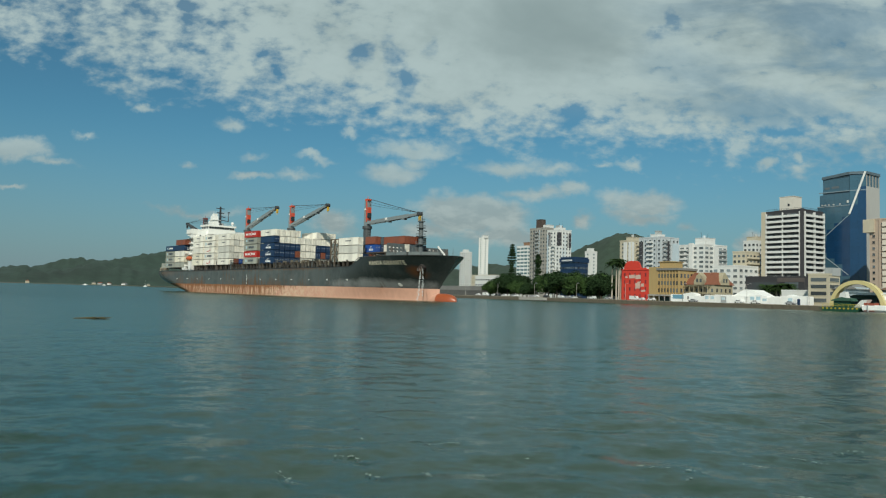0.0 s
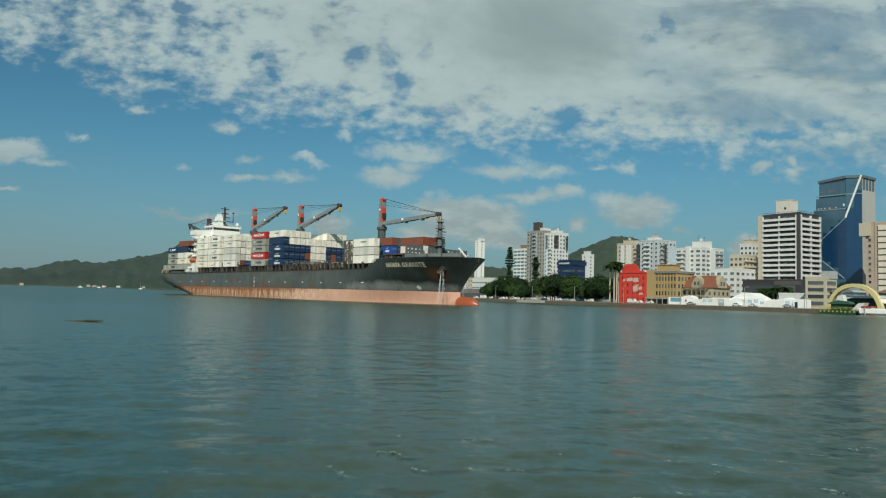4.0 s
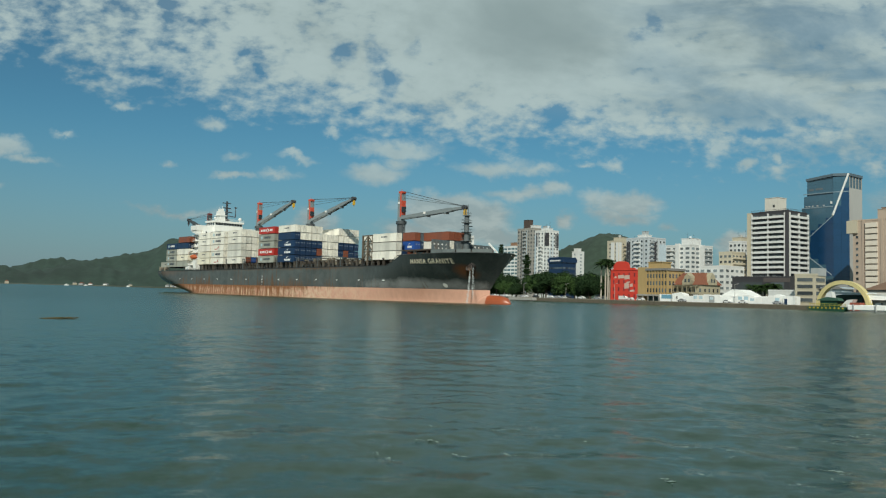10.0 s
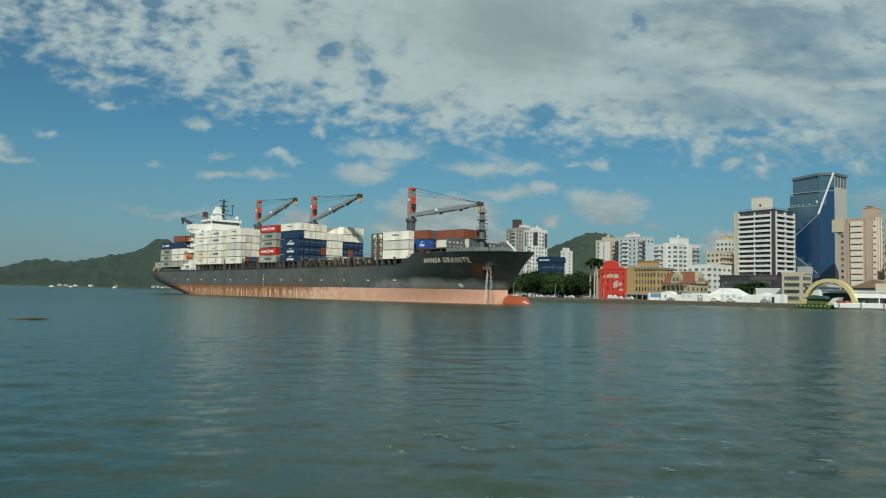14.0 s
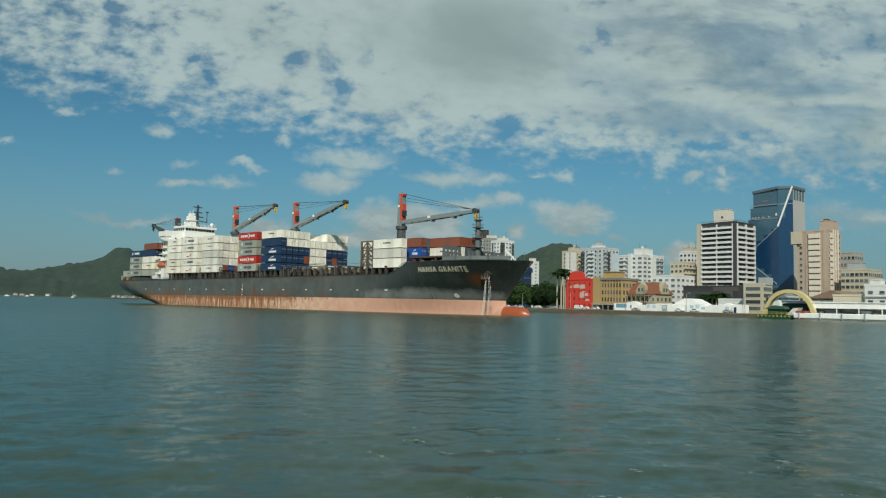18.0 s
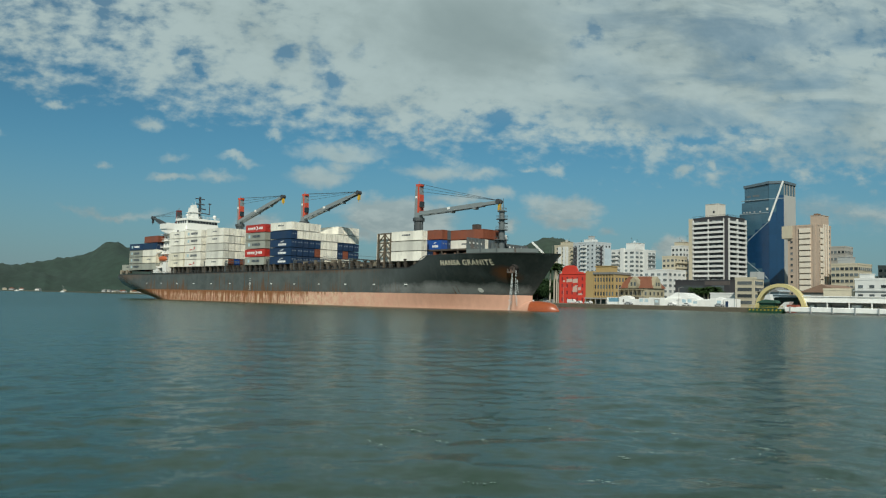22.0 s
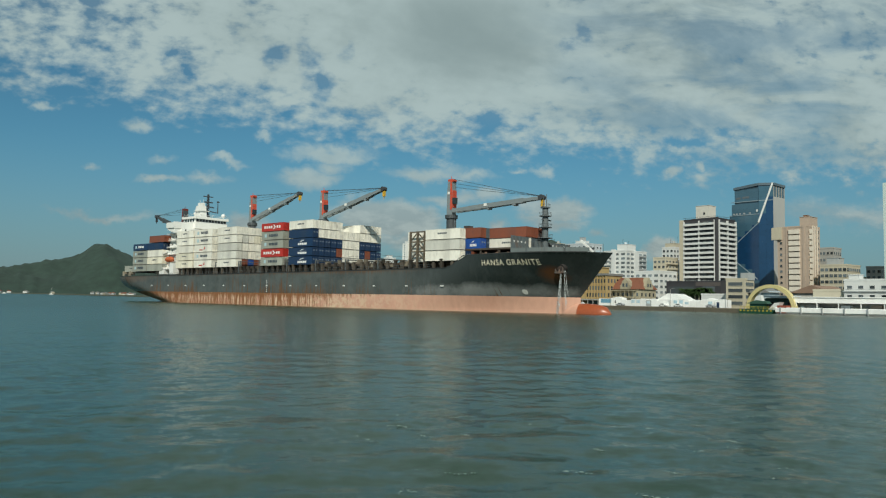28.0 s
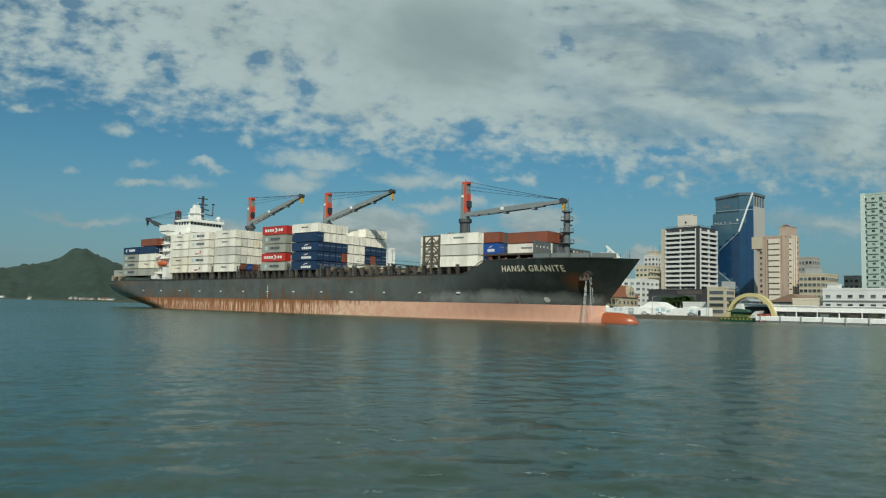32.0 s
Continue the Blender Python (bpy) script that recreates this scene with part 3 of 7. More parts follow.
        ln = N("ShaderNodeVectorMath")
        ln.operation = "LENGTH"
        L(m.outputs[0], ln.inputs[0])
        ad2 = N("ShaderNodeMath")
        ad2.operation = "MULTIPLY_ADD"
        L(plates.outputs["Fac"], ad2.inputs[0])
        ad2.inputs[1].default_value = 1.6
        L(ln.outputs["Value"], ad2.inputs[2])
        r = N("ShaderNodeMapRange")
        r.inputs["From Min"].default_value, r.inputs["From Max"].default_value = 1.9, 1.1
        r.inputs["To Max"].default_value = amount
        L(ad2.outputs[0], r.inputs["Value"])
        mx = N("ShaderNodeMix")
        mx.data_type = "RGBA"
        mx.inputs["B"].default_value = (*color, 1)
        L(r.outputs["Result"], mx.inputs["Factor"]), L(below, mx.inputs["A"])
        return mx.outputs["Result"]

    skin_color = stain((111.9, 9.5), (3.2, 2.4), mix3.outputs["Result"], 0.85, (0.13, 0.055, 0.024))
    skin_color = stain((-96.0, 9.6), (26.0, 2.2), skin_color, 0.5, (0.16, 0.085, 0.045))
    # pale grey low on the bow: scrapes, with the water's reflection painted in
    skin_color = stain((96.0, 5.2), (24.0, 2.3), skin_color, 0.8, (0.32, 0.33, 0.325))
    L(skin_color, mix.inputs["A"])
    L(mix.outputs["Result"], bs.inputs["Base Color"])
    boot = mat("boot_top_paint", (0.60, 0.34, 0.245), 0.6, 0, 1.0, 0.14, 0.25, (0.46, 0.22, 0.14), streak=3).copy()
    nt = boot.node_tree  # scraped and rusty towards the stern
    N, L = nt.nodes.new, nt.links.new
    bs = nt.nodes["Principled BSDF"]
    src = bs.inputs["Base Color"].links[0].from_socket
    co, sep = N("ShaderNodeTexCoord"), N("ShaderNodeSeparateXYZ")
    L(co.outputs["Object"], sep.inputs[0])
    mp = N("ShaderNodeMapping")
    mp.inputs["Scale"].default_value = (1.05, 0.0, 0.13)
    L(co.outputs["Object"], mp.inputs["Vector"])
    runs = N("ShaderNodeTexNoise")
    runs.inputs["Scale"].default_value, runs.inputs["Detail"].default_value, runs.inputs["Roughness"].default_value = 1.0, 8, 0.74
    L(mp.outputs[0], runs.inputs["Vector"])
    zone = N("ShaderNodeMapRange")
    zone.inputs["From Min"].default_value, zone.inputs["From Max"].default_value = 85.0, 20.0
    zone.inputs["To Min"].default_value, zone.inputs["To Max"].default_value = -0.22, 0.13
    L(sep.outputs[0], zone.inputs["Value"])
    ad = N("ShaderNodeMath")
    lip = N("ShaderNodeMapRange")  # rust gathers under the paint line
    lip.inputs["From Min"].default_value, lip.inputs["From Max"].default_value, lip.inputs["To Max"].default_value = 2.4, 4.1, 0.10
    L(sep.outputs[2], lip.inputs["Value"])
    gather = N("ShaderNodeMath")
    L(zone.outputs["Result"], gather.inputs[0]), L(lip.outputs["Result"], gather.inputs[1])
    L(runs.outputs["Fac"], ad.inputs[0]), L(gather.outputs[0], ad.inputs[1])
    mr = N("ShaderNodeMapRange")
    mr.inputs["From Min"].default_value, mr.inputs["From Max"].default_value = 0.555, 0.66
    mr.inputs["To Max"].default_value = 0.93
    L(ad.outputs[0], mr.inputs["Value"])
    mix = N("ShaderNodeMix")
    mix.data_type = "RGBA"
    mix.inputs["B"].default_value = (0.21, 0.078, 0.020, 1)
    chalk = N("ShaderNodeTexNoise")  # pale scraped patches
    chalk.inputs["Scale"].default_value, chalk.inputs["Detail"].default_value, chalk.inputs["Roughness"].default_value = 0.55, 7, 0.72
    L(co.outputs["Object"], chalk.inputs["Vector"])
    cr = N("ShaderNodeMapRange")
    cr.inputs["From Min"].default_value, cr.inputs["From Max"].default_value, cr.inputs["To Max"].default_value = 0.43, 0.58, 0.85
    L(chalk.outputs["Fac"], cr.inputs["Value"])
    az_ = N("ShaderNodeMapRange")
    az_.inputs["From Min"].default_value, az_.inputs["From Max"].default_value = 85.0, 40.0
    L(sep.outputs[0], az_.inputs["Value"])
    cm = N("ShaderNodeMath")
    cm.operation = "MULTIPLY"
    L(cr.outputs["Result"], cm.inputs[0]), L(az_.outputs["Result"], cm.inputs[1])
    scraped = N("ShaderNodeMix")
    scraped.data_type = "RGBA"
    scraped.inputs["B"].default_value = (0.68, 0.52, 0.36, 1)
    L(cm.outputs[0], scraped.inputs["Factor"]), L(src, scraped.inputs["A"])
    L(mr.outputs["Result"], mix.inputs["Factor"]), L(scraped.outputs["Result"], mix.inputs["A"]), L(mix.outputs["Result"], bs.inputs["Base Color"])
    bulb_red = mat("bulb_paint", (0.34, 0.085, 0.032), 0.35, 0, 1.6, 0.25, 0.5, (0.16, 0.06, 0.035))
    grey = mat("deck_grey", (0.10, 0.12, 0.125), 0.6, 0, 3, 0.2, 0.35, (0.16, 0.09, 0.05))
    brown = mat("deck_brown", (0.075, 0.058, 0.044), 0.8, 0, 2.5, 0.3, 0.4, (0.045, 0.04, 0.035))
    white = mat("ship_white", (0.78, 0.78, 0.74), 0.5, 0, 2, 0.06, 0.15, (0.55, 0.50, 0.42), streak=3)
    dark = glass_mat("dark_glass", (0.012, 0.018, 0.022))
    crane_red = mat("crane_red", (0.55, 0.075, 0.035), 0.5, 0, 2, 0.12, 0.3, (0.35, 0.10, 0.06), streak=3)
    column_grey = mat("column_grey", (0.06, 0.07, 0.075), 0.55, 0, 2, 0.15, 0.3)
    # crane red darkened, so that the aft crane looks shaded
    shaded_red = mat("crane_red_shaded", (0.17, 0.03, 0.022), 0.6, 0, 2, 0.15, 0.4)
    jib_grey = mat("jib_grey", (0.20, 0.235, 0.245), 0.55, 0, 2, 0.12, 0.3, (0.22, 0.23, 0.23))
    yellow = mat("hook_yellow", (0.60, 0.36, 0.03), 0.5)
    cable = mat("steel_rope", (0.05, 0.055, 0.06), 0.6)
    orange = mat("lifeboat_orange", (0.50, 0.12, 0.04), 0.5)

    # hull skin: levels from the keel line to the deck edge, both sides
    cols = 110

    def skin(name, levels, material, label):
        bm = bmesh.new()
        rows = []
        for zf in levels:
            line = []
            for j in range(cols + 1):
                f = j / cols
                f = f - 0.075 * math.sin(4 * math.pi * f) / 2
                x, z = 0.0, zf(0.0)
                for _ in range(3):
                    x = float(np.interp(z, STERN_Z, STERN_X)) * (1 - f) + stem_x(z) * f
                    z = zf(x, True)
                line.append((x, half_breadth(x, z), z))
            rows.append(([bm.verts.new((x, -b, z)) for x, b, z in line], [bm.verts.new((x, b, z)) for x, b, z in line]))
        for (s0, p0), (s1, p1) in zip(rows, rows[1:]):
            for j in range(cols):
                bm.faces.new((s0[j], s0[j + 1], s1[j + 1], s1[j]))
                bm.faces.new((p0[j], p1[j], p1[j + 1], p0[j + 1]))
            bm.faces.new((s0[0], s1[0], p1[0], p0[0]))
        return bm, rows

    def level(w, lo, top):
        def at(x, real=False):
            hi = top if top is not None else (deck_z(x) if real else 12.0)
            return lo + (hi - lo) * w
        return at

    bm, rows = skin("upper", [level(w, 4.1, None) for w in (0, 0.12, 0.25, 0.4, 0.55, 0.7, 0.85, 1.0)], hull, "")
    part("upper_hull", bm, hull, ship, "dark grey painted hull plating with rust runs", True)
    bm = bmesh.new()
    xs = [-108 + 2.0 * k for k in range(0, 97)]
    line = [(x, half_breadth(x, deck_z(x)) - 0.05, deck_z(x) - (1.1 if x > 90 else 0.05)) for x in xs if x < 122]
    va = [bm.verts.new((x, -b, z)) for x, b, z in line]
    vb = [bm.verts.new((x, b, z)) for x, b, z in line]
    for k in range(len(va) - 1):
        bm.faces.new((va[k], va[k + 1], vb[k + 1], vb[k]))
    part("deck", bm, brown, ship, "rusty brown steel weather deck")
    bm, _ = skin("boot", [level(w, -2, 4.1) for w in (0, 0.33, 0.5, 0.75, 1.0)], boot, "")
    part("boot_top", bm, boot, ship, "faded salmon boot top with scraped rust aft", True)
    # rubbing edge along the sheer
    bm = bmesh.new()
    last = None
    for k in range(0, 156):
        x = -106 + k * 1.46
        if x > 121:
            break
        z = deck_z(x)
        b = half_breadth(x, z)
        ring = [bm.verts.new((x, -b - 0.08, z - 0.1)), bm.verts.new((x, -b - 0.08, z + 0.16)), bm.verts.new((x, -b + 0.25, z + 0.16))]
        if last:
            for i in (0, 1):
                bm.faces.new((last[i], ring[i], ring[i + 1], last[i + 1]))
        last = ring
    part("sheer_rail", bm, mat("rail_dark", (0.03, 0.034, 0.034), 0.7), ship)
    # bulb
    bm = bmesh.new()
    rings = []
    for k in range(15):
        q = k / 14
        x = 104 + 19.9 * q
        r = 2.75 * math.sqrt(max(1 - q ** 7, 0)) * (0.45 + 0.55 * min(q * 1.8, 1))
        rings.append([bm.verts.new((x, r * 0.86 * math.cos(a), -0.35 + 0.024 * (x - 104) + r * math.sin(a))) for a in [2 * math.pi * i / 18 for i in range(18)]])
    for k, (a, b) in enumerate(zip(rings, rings[1:])):
        for i in range(18):
            bm.faces.new((a[i], b[i], b[(i + 1) % 18], a[(i + 1) % 18])).material_index = 1 if k < 8 else 0
    bulb = part("bulbous_bow", bm, bulb_red, ship, "orange-red bulbous bow breaking the surface", True)
    bulb.data.materials.append(boot)

    # name on the bow, laid on the plating
    cu = bpy.data.curves.new("lettering", "FONT")
    cu.body, cu.size, cu.space_character, cu.offset = "HANSA GRANITE", 1.0, 1.16, 0.012
    tmp = new("lettering", cu)
    bpy.context.view_layer.update()
    me = bpy.data.meshes.new_from_object(tmp.evaluated_get(bpy.context.evaluated_depsgraph_get()))
    bpy.data.objects.remove(tmp)
    wid = max(v.co.x for v in me.vertices)
    high = max(v.co.y for v in me.vertices)
    bm = bmesh.new()
    bm.from_mesh(me)
    bmesh.ops.triangulate(bm, faces=bm.faces[:])
    bmesh.ops.subdivide_edges(bm, edges=[e for e in bm.edges if e.calc_length() > 0.3], cuts=2)
    x0, x1 = NAME_X
    for v in bm.verts:
        x, z = x0 + v.co.x / wid * (x1 - x0), 11.75 + v.co.y / high * 1.40 + (v.co.x / wid) * 0.1
        v.co = (x, -half_breadth(x, z) - 0.07, z)
    part("ship_name", bm, mat("letter_white", (0.72, 0.66, 0.50), 0.6, 0, 4, 0.15, 0.3), ship, "faded cream ship's name in capitals")
    # marks on the side: pale draught and tug marks
    bm = bmesh.new()
    box(bm, 0, 1.0, -0.04, 0.3, 0, 0.26)
    tug = mesh_of("tug_mark", bm, white)
    for x in range(-74, 90, 13):
        piece("tug_mark", tug, ship, pose(x, -BEAM, 6.4))
    bm = bmesh.new()
    box(bm, 0, 0.34, -0.04, 0.3, 0, 0.26)
    tick = mesh_of("draught_mark", bm, white)
    for k in range(7):
        piece("draught_mark", tick, ship, pose(4.4, -BEAM, 4.5 + k * 0.6))
    # bow thruster mark and hawse pipe with anchor
    bm = bmesh.new()
    rings = []
    for lift in (0.07, -0.1):
        rings.append([bm.verts.new((104 + 0.62 * math.cos(q), -half_breadth(104 + 0.62 * math.cos(q), 5.25 + 0.62 * math.sin(q)) - lift, 5.25 + 0.62 * math.sin(q))) for q in np.linspace(0, 2 * math.pi, 20, endpoint=False)])
    bm.faces.new(rings[0]), bm.faces.new(rings[1][::-1])
    for k in range(20):
        bm.faces.new((rings[0][k], rings[1][k], rings[1][(k + 1) % 20], rings[0][(k + 1) % 20]))
    part("thruster_mark", bm, white, ship)
    ax, az = HAWSE
    b = half_breadth(ax, az)
    bm = bmesh.new()
    rod(bm, (ax, -b + 0.9, az + 0.6), (ax + 0.1, -b - 0.30, az), 1.55, 1.30, seg=18)
    bmesh.ops.create_uvsphere(bm, u_segments=18, v_segments=10, radius=1.0)
    for v in bm.verts[-(18 * 9 + 2):]:
        v.co = Vector((ax + v.co.x * 1.2, -b - 0.1 + v.co.y * 0.6, az + 0.3 + v.co.z * 1.05))
    part("hawse_pipe", bm, mat("hawse_dark", (0.030, 0.026, 0.024), 0.8, 0, 3, 0.3, 0.4, (0.10, 0.05, 0.03)), ship, "dark rusty anchor pocket")
    bm = bmesh.new()
    rod(bm, (ax, -b - 0.3, az + 0.4), (ax, -b - 0.7, az - 1.2), 0.22, 0.22)
    beam(bm, (ax - 1.1, -b - 0.55, az - 0.9), (ax + 1.1, -b - 0.55, az - 0.9), 0.35, 0.5)
    prism(bm, ((ax - 1.25, az - 1.0), (ax - 0.8, az - 1.1), (ax - 1.0, az + 0.4)), -b - 0.75, -b - 0.35)
    prism(bm, ((ax + 1.25, az - 1.0), (ax + 0.8, az - 1.1), (ax + 1.0, az + 0.4)), -b - 0.75, -b - 0.35)
    part("anchor", bm, mat("anchor_iron", (0.10, 0.085, 0.075), 0.75, 0, 3, 0.3, 0.5, (0.16, 0.08, 0.045)), ship, "stowed rusty iron anchor")
    spray = mat("spray", (0.52, 0.56, 0.56), 0.4, 0, 3, 0.2, 0.3)
    drops = random.Random(17)
    for dx, lean, spread, end, count in ((0.35, -0.05, 0.10, 0.0, 260), (0.60, -0.02, 0.07, 1.6, 90), (1.40, 0.09, 0.09, 1.4, 150), (1.70, 0.15, 0.06, 4.4, 60)):
        bm = bmesh.new()
        for _ in range(count):  # falling water, torn into drops
            q = drops.random() ** 0.9
            z = az - 0.6 + (end - az + 0.6) * q
            fall = az - 0.6 - z
            w = spread * (0.45 + 1.5 * q)
            p = Vector((ax + dx + lean * fall + drops.gauss(0, w), -b - 0.45 - 0.05 * fall + drops.gauss(0, w), z))
            rx, rz = drops.uniform(0.02, 0.06) * (1.2 - 0.5 * q), drops.uniform(0.08, 0.30)
            v = [bm.verts.new(p + Vector(o)) for o in ((rx, 0, 0), (0, rx, 0), (-rx, 0, 0), (0, -rx, 0), (0, 0, rz), (0, 0, -rz))]
            for i in range(4):
                bm.faces.new((v[i], v[(i + 1) % 4], v[4])), bm.faces.new((v[(i + 1) % 4], v[i], v[5]))
        tagged(part("hawse_water", bm, spray, ship, "thin stream of water washing the anchor"), kind="stuff")
    # hatch coamings and covers
    for x0, x1 in HATCHES:
        bm = bmesh.new()
        w = min(14.0, half_breadth(x1, 11) - 1.5)
        box(bm, x0, x1, -w + 1.2, w - 1.2, deck_z(x0) - 0.3, 12.5)
        for k in range(8):
            x = x0 + 0.4 + (x1 - x0 - 1.0) * k / 7
            box(bm, x, x + 0.25, -w + 0.9, w - 0.9, deck_z(x0) - 0.3, 12.4)
        hc = part("hatch_coaming", bm, brown, ship)
        bm = bmesh.new()
        for k in range(3):
            y0 = -w + 0.4 + k * (2 * w - 0.8) / 3
            box(bm, x0 - 0.2, x1 + 0.2, y0 + 0.1, y0 + (2 * w - 0.8) / 3 - 0.1, 12.5, 13.22)
        part("hatch_cover", bm, brown, hc)
    # container pedestals along the ship's side
    bm = bmesh.new()
    box(bm, -0.35, 0.35, -0.3, 0.3, 0, 2.55)
    box(bm, -0.6, 0.6, -0.42, 0.42, 2.3, 2.6)
    beam(bm, (-0.3, 0, 0.1), (-1.3, 0.3, 1.8), 0.18, 0.18)
    ped = mesh_of("pedestal", bm, mat("pedestal_grey", (0.060, 0.050, 0.038), 0.8, 0, 3, 0.3, 0.5, (0.13, 0.075, 0.04), each=0.7))
    for x0, x1 in HATCHES:
        for k in range(5):
            x = x0 + (x1 - x0) * k / 4
            for y in (-BEAM + 0.9, BEAM - 0.9):
                if half_breadth(x, 11) > 15 and x < 88:
                    piece("pedestal", ped, ship, pose(x + random.uniform(-0.5, 0.5), y + random.uniform(-0.3, 0.2), deck_z(x) - 0.05))
    # deck-edge rails
    bm = bmesh.new()
    for k in range(0, 92):
        x = -100 + k * 2.0
        if 76 < x < 92:
            continue
        b = half_breadth(x, deck_z(x)) - 0.15
        rod(bm, (x, -b, deck_z(x)), (x, -b, deck_z(x) + 1.1), 0.04, seg=5, caps=False)
        b2 = half_breadth(x + 2, deck_z(x + 2)) - 0.15
        for h in (0.55, 1.08):
            rod(bm, (x, -b, deck_z(x) + h), (x + 2, -b2, deck_z(x + 2) + h), 0.03, seg=4, caps=False)
    part("deck_rail", bm, grey, ship)
    # lashing bridges between the bays
    def lashing_bridge(x, z1, w=14.6):
        bm = bmesh.new()
        for k in (0, 2, 4, 6):
            y = -w + k * 2 * w / 6
            box(bm, x - 0.15, x + 0.15, y - 0.15, y + 0.15, 11, z1)
            box(bm, x + 1.0, x + 1.3, y - 0.13, y + 0.13, 11, z1)
        for z in (13.2, z1 - 2.9, z1 - 0.2):
            if z > 13:
                box(bm, x - 0.2, x + 1.35, -w, w, z - 0.07, z + 0.07)
                rod(bm, (x + 1.3, -w, z + 1.0), (x + 1.3, w, z + 1.0), 0.05, seg=5)
        return part("lashing_bridge", bm, grey, ship)
    for x in (-28.8, -13.9, -1.6, 12.8, 28.6, 42.8, 57.0):
        lashing_bridge(x, 14.6 if x > 20 else 15.2)
    tan = mat("bridge_tan", (0.12, 0.095, 0.066), 0.8, 0, 3, 0.25, 0.4, (0.06, 0.045, 0.03))
    tower = new("lashing_tower")
    tower.parent = ship
    tagged(tower, "open rusty truss tower between the forward bays")
    for y in (-14.4, 0.0, 14.4):
        for x in (69.6, 72.3, 75.0):
            bm = bmesh.new()
            box(bm, x - 0.24, x + 0.24, y - 0.24, y + 0.24, 11, 21.6)
            part("post", bm, tan, tower)
        for z in (13.4, 16.1, 18.8):
            for x0, x1 in ((69.6, 72.3), (75.0, 72.3)):
                bm = bmesh.new()
                beam(bm, (x0, y, z), (x1, y, z + 2.5), 0.2, 0.26)
                part("brace", bm, tan, tower)
            bm = bmesh.new()
            beam(bm, (69.6, y, z + 2.6), (75.0, y, z + 2.6), 0.3, 0.36)
            part("crossbar", bm, tan, tower)
    for z in (16.0, 18.7, 21.4):
        bm = bmesh.new()
        box(bm, 73.4, 74.4, -14.3, 14.3, z - 0.04, z + 0.04)
        part("walkway", bm, tan, tower)
    # small gear on the open hatches: vents, lockers, lashing bins
    bin_mat = mat("gear_tan", (0.22, 0.19, 0.14), 0.8, 0, 3, 0.25, 0.3, each=0.3)
    for k in range(34):
        x = random.uniform(29, 70)
        y = random.choice((-13.9, -13.2, -12.0, -6, 0, 8)) + random.uniform(-0.4, 0.4)
        bm = bmesh.new()
        h = random.uniform(0.5, 1.3)
        w = random.uniform(0.3, 0.9)
        box(bm, -w, w, -0.4, 0.4, 0, h)
        box(bm, -w - 0.06, w + 0.06, -0.46, 0.46, h, h + 0.08)
        o = part("locker", bm, bin_mat, ship)
        o.matrix_basis = pose(x, y, 13.2 if y > -13 else deck_z(x) + 0.9)

    # ---- cranes ----
    def crane(x, y, z_piv, z_top, tip, tag):
        c = new("deck_crane")
        c.parent = ship
        c.matrix_basis = pose(x, y, 0)
        tagged(c, "grey and red deck crane with its jib lowered forward")
        tip = Vector(tip) - Vector((x, y, 0))
        f = 1 if tip.x > 0 else -1
        # the aft crane has its shade painted in: darker red, jib and hook
        red, arm, hook = (crane_red, jib_grey, yellow) if f > 0 else (shaded_red, column_grey, cable)
        bm = bmesh.new()
        rod(bm, (0, 0, 11), (0, 0, z_piv - 2.2), 1.45, 1.45, 20)
        rod(bm, (0, 0, z_piv - 2.2), (0, 0, z_piv - 1.2), 1.85, 1.85, 20)
        part("pedestal_column", bm, column_grey, c, smooth=False)
        bm = bmesh.new()
        w, d = 1.05, 0.95
        h0, h1 = z_piv - 1.2, z_top - 0.6
        prism(bm, ((-w, h0), (w, h0), (w * 0.95, h1 - 3), (w * 0.75, h1), (-w * 0.72, h1), (-w * 0.95, h1 - 3)), -d, d)
        part("crane_house", bm, arm, c)
        bm = bmesh.new()
        xf = w * 0.96
        box(bm, xf - 0.1 if f > 0 else -xf - 0.12, xf + 0.12 if f > 0 else -xf + 0.1, -d * 0.92, d * 0.92, h0 + 2.2, h1 - 2.6)
        prism(bm, ((0.25 * f, h0 + 1.6), (0.98 * w * f, h0 + 1.6), (0.94 * w * f, h1 - 3), (0.74 * w * f, h1), (0.2 * f, h1)), -d - 0.05, -d + 0.02)
        part("red_panel", bm, red, c, "red painted face of the crane house")
        bm = bmesh.new()
        box(bm, -0.75, 0.8, -d * 0.95, d * 0.95, h1 - 0.6, h1 + 0.7)
        rod(bm, (0.8 * f, -0.8, h1 + 0.3), (0.8 * f, 0.8, h1 + 0.3), 0.45, seg=12)
        rod(bm, (-0.2, 0, h1 + 0.7), (-0.2, 0, h1 + 1.7), 0.09, seg=6)
        part("sheave_head", bm, red, c, "red sheave head")
        bm = bmesh.new()
        box(bm, 1.35 * f - 0.45, 1.35 * f + 0.45, -0.9, 0.5, h0 + 3.2, h0 + 5.0)
        part("cab", bm, dark, c, "dark operator's cab")
        bm = bmesh.new()
        box(bm, -0.75, 0.1, -d - 0.09, -d - 0.05, h0 + (h1 - h0) * 0.62, h0 + (h1 - h0) * 0.62 + 0.7)
        part("maker_plate", bm, white, c)
        # jib: two tapering box girders braced together
        bm = bmesh.new()
        root = Vector((1.3 * f, 0, z_piv))
        for y0, y1 in ((-1.0, -0.45), (1.0, 0.45)):
            a, b = root + Vector((0, y0, 0)), tip + Vector((0, y1, 0))
            m1 = a.lerp(b, 0.2)
            beam(bm, a, m1, 0.5, 1.1)
            beam(bm, m1, a.lerp(b, 0.82), 0.45, 1.25)
            beam(bm, a.lerp(b, 0.82), b, 0.4, 0.85)
        for k in range(1, 9):
            q = k / 9
            w2 = 1.0 - 0.55 * q
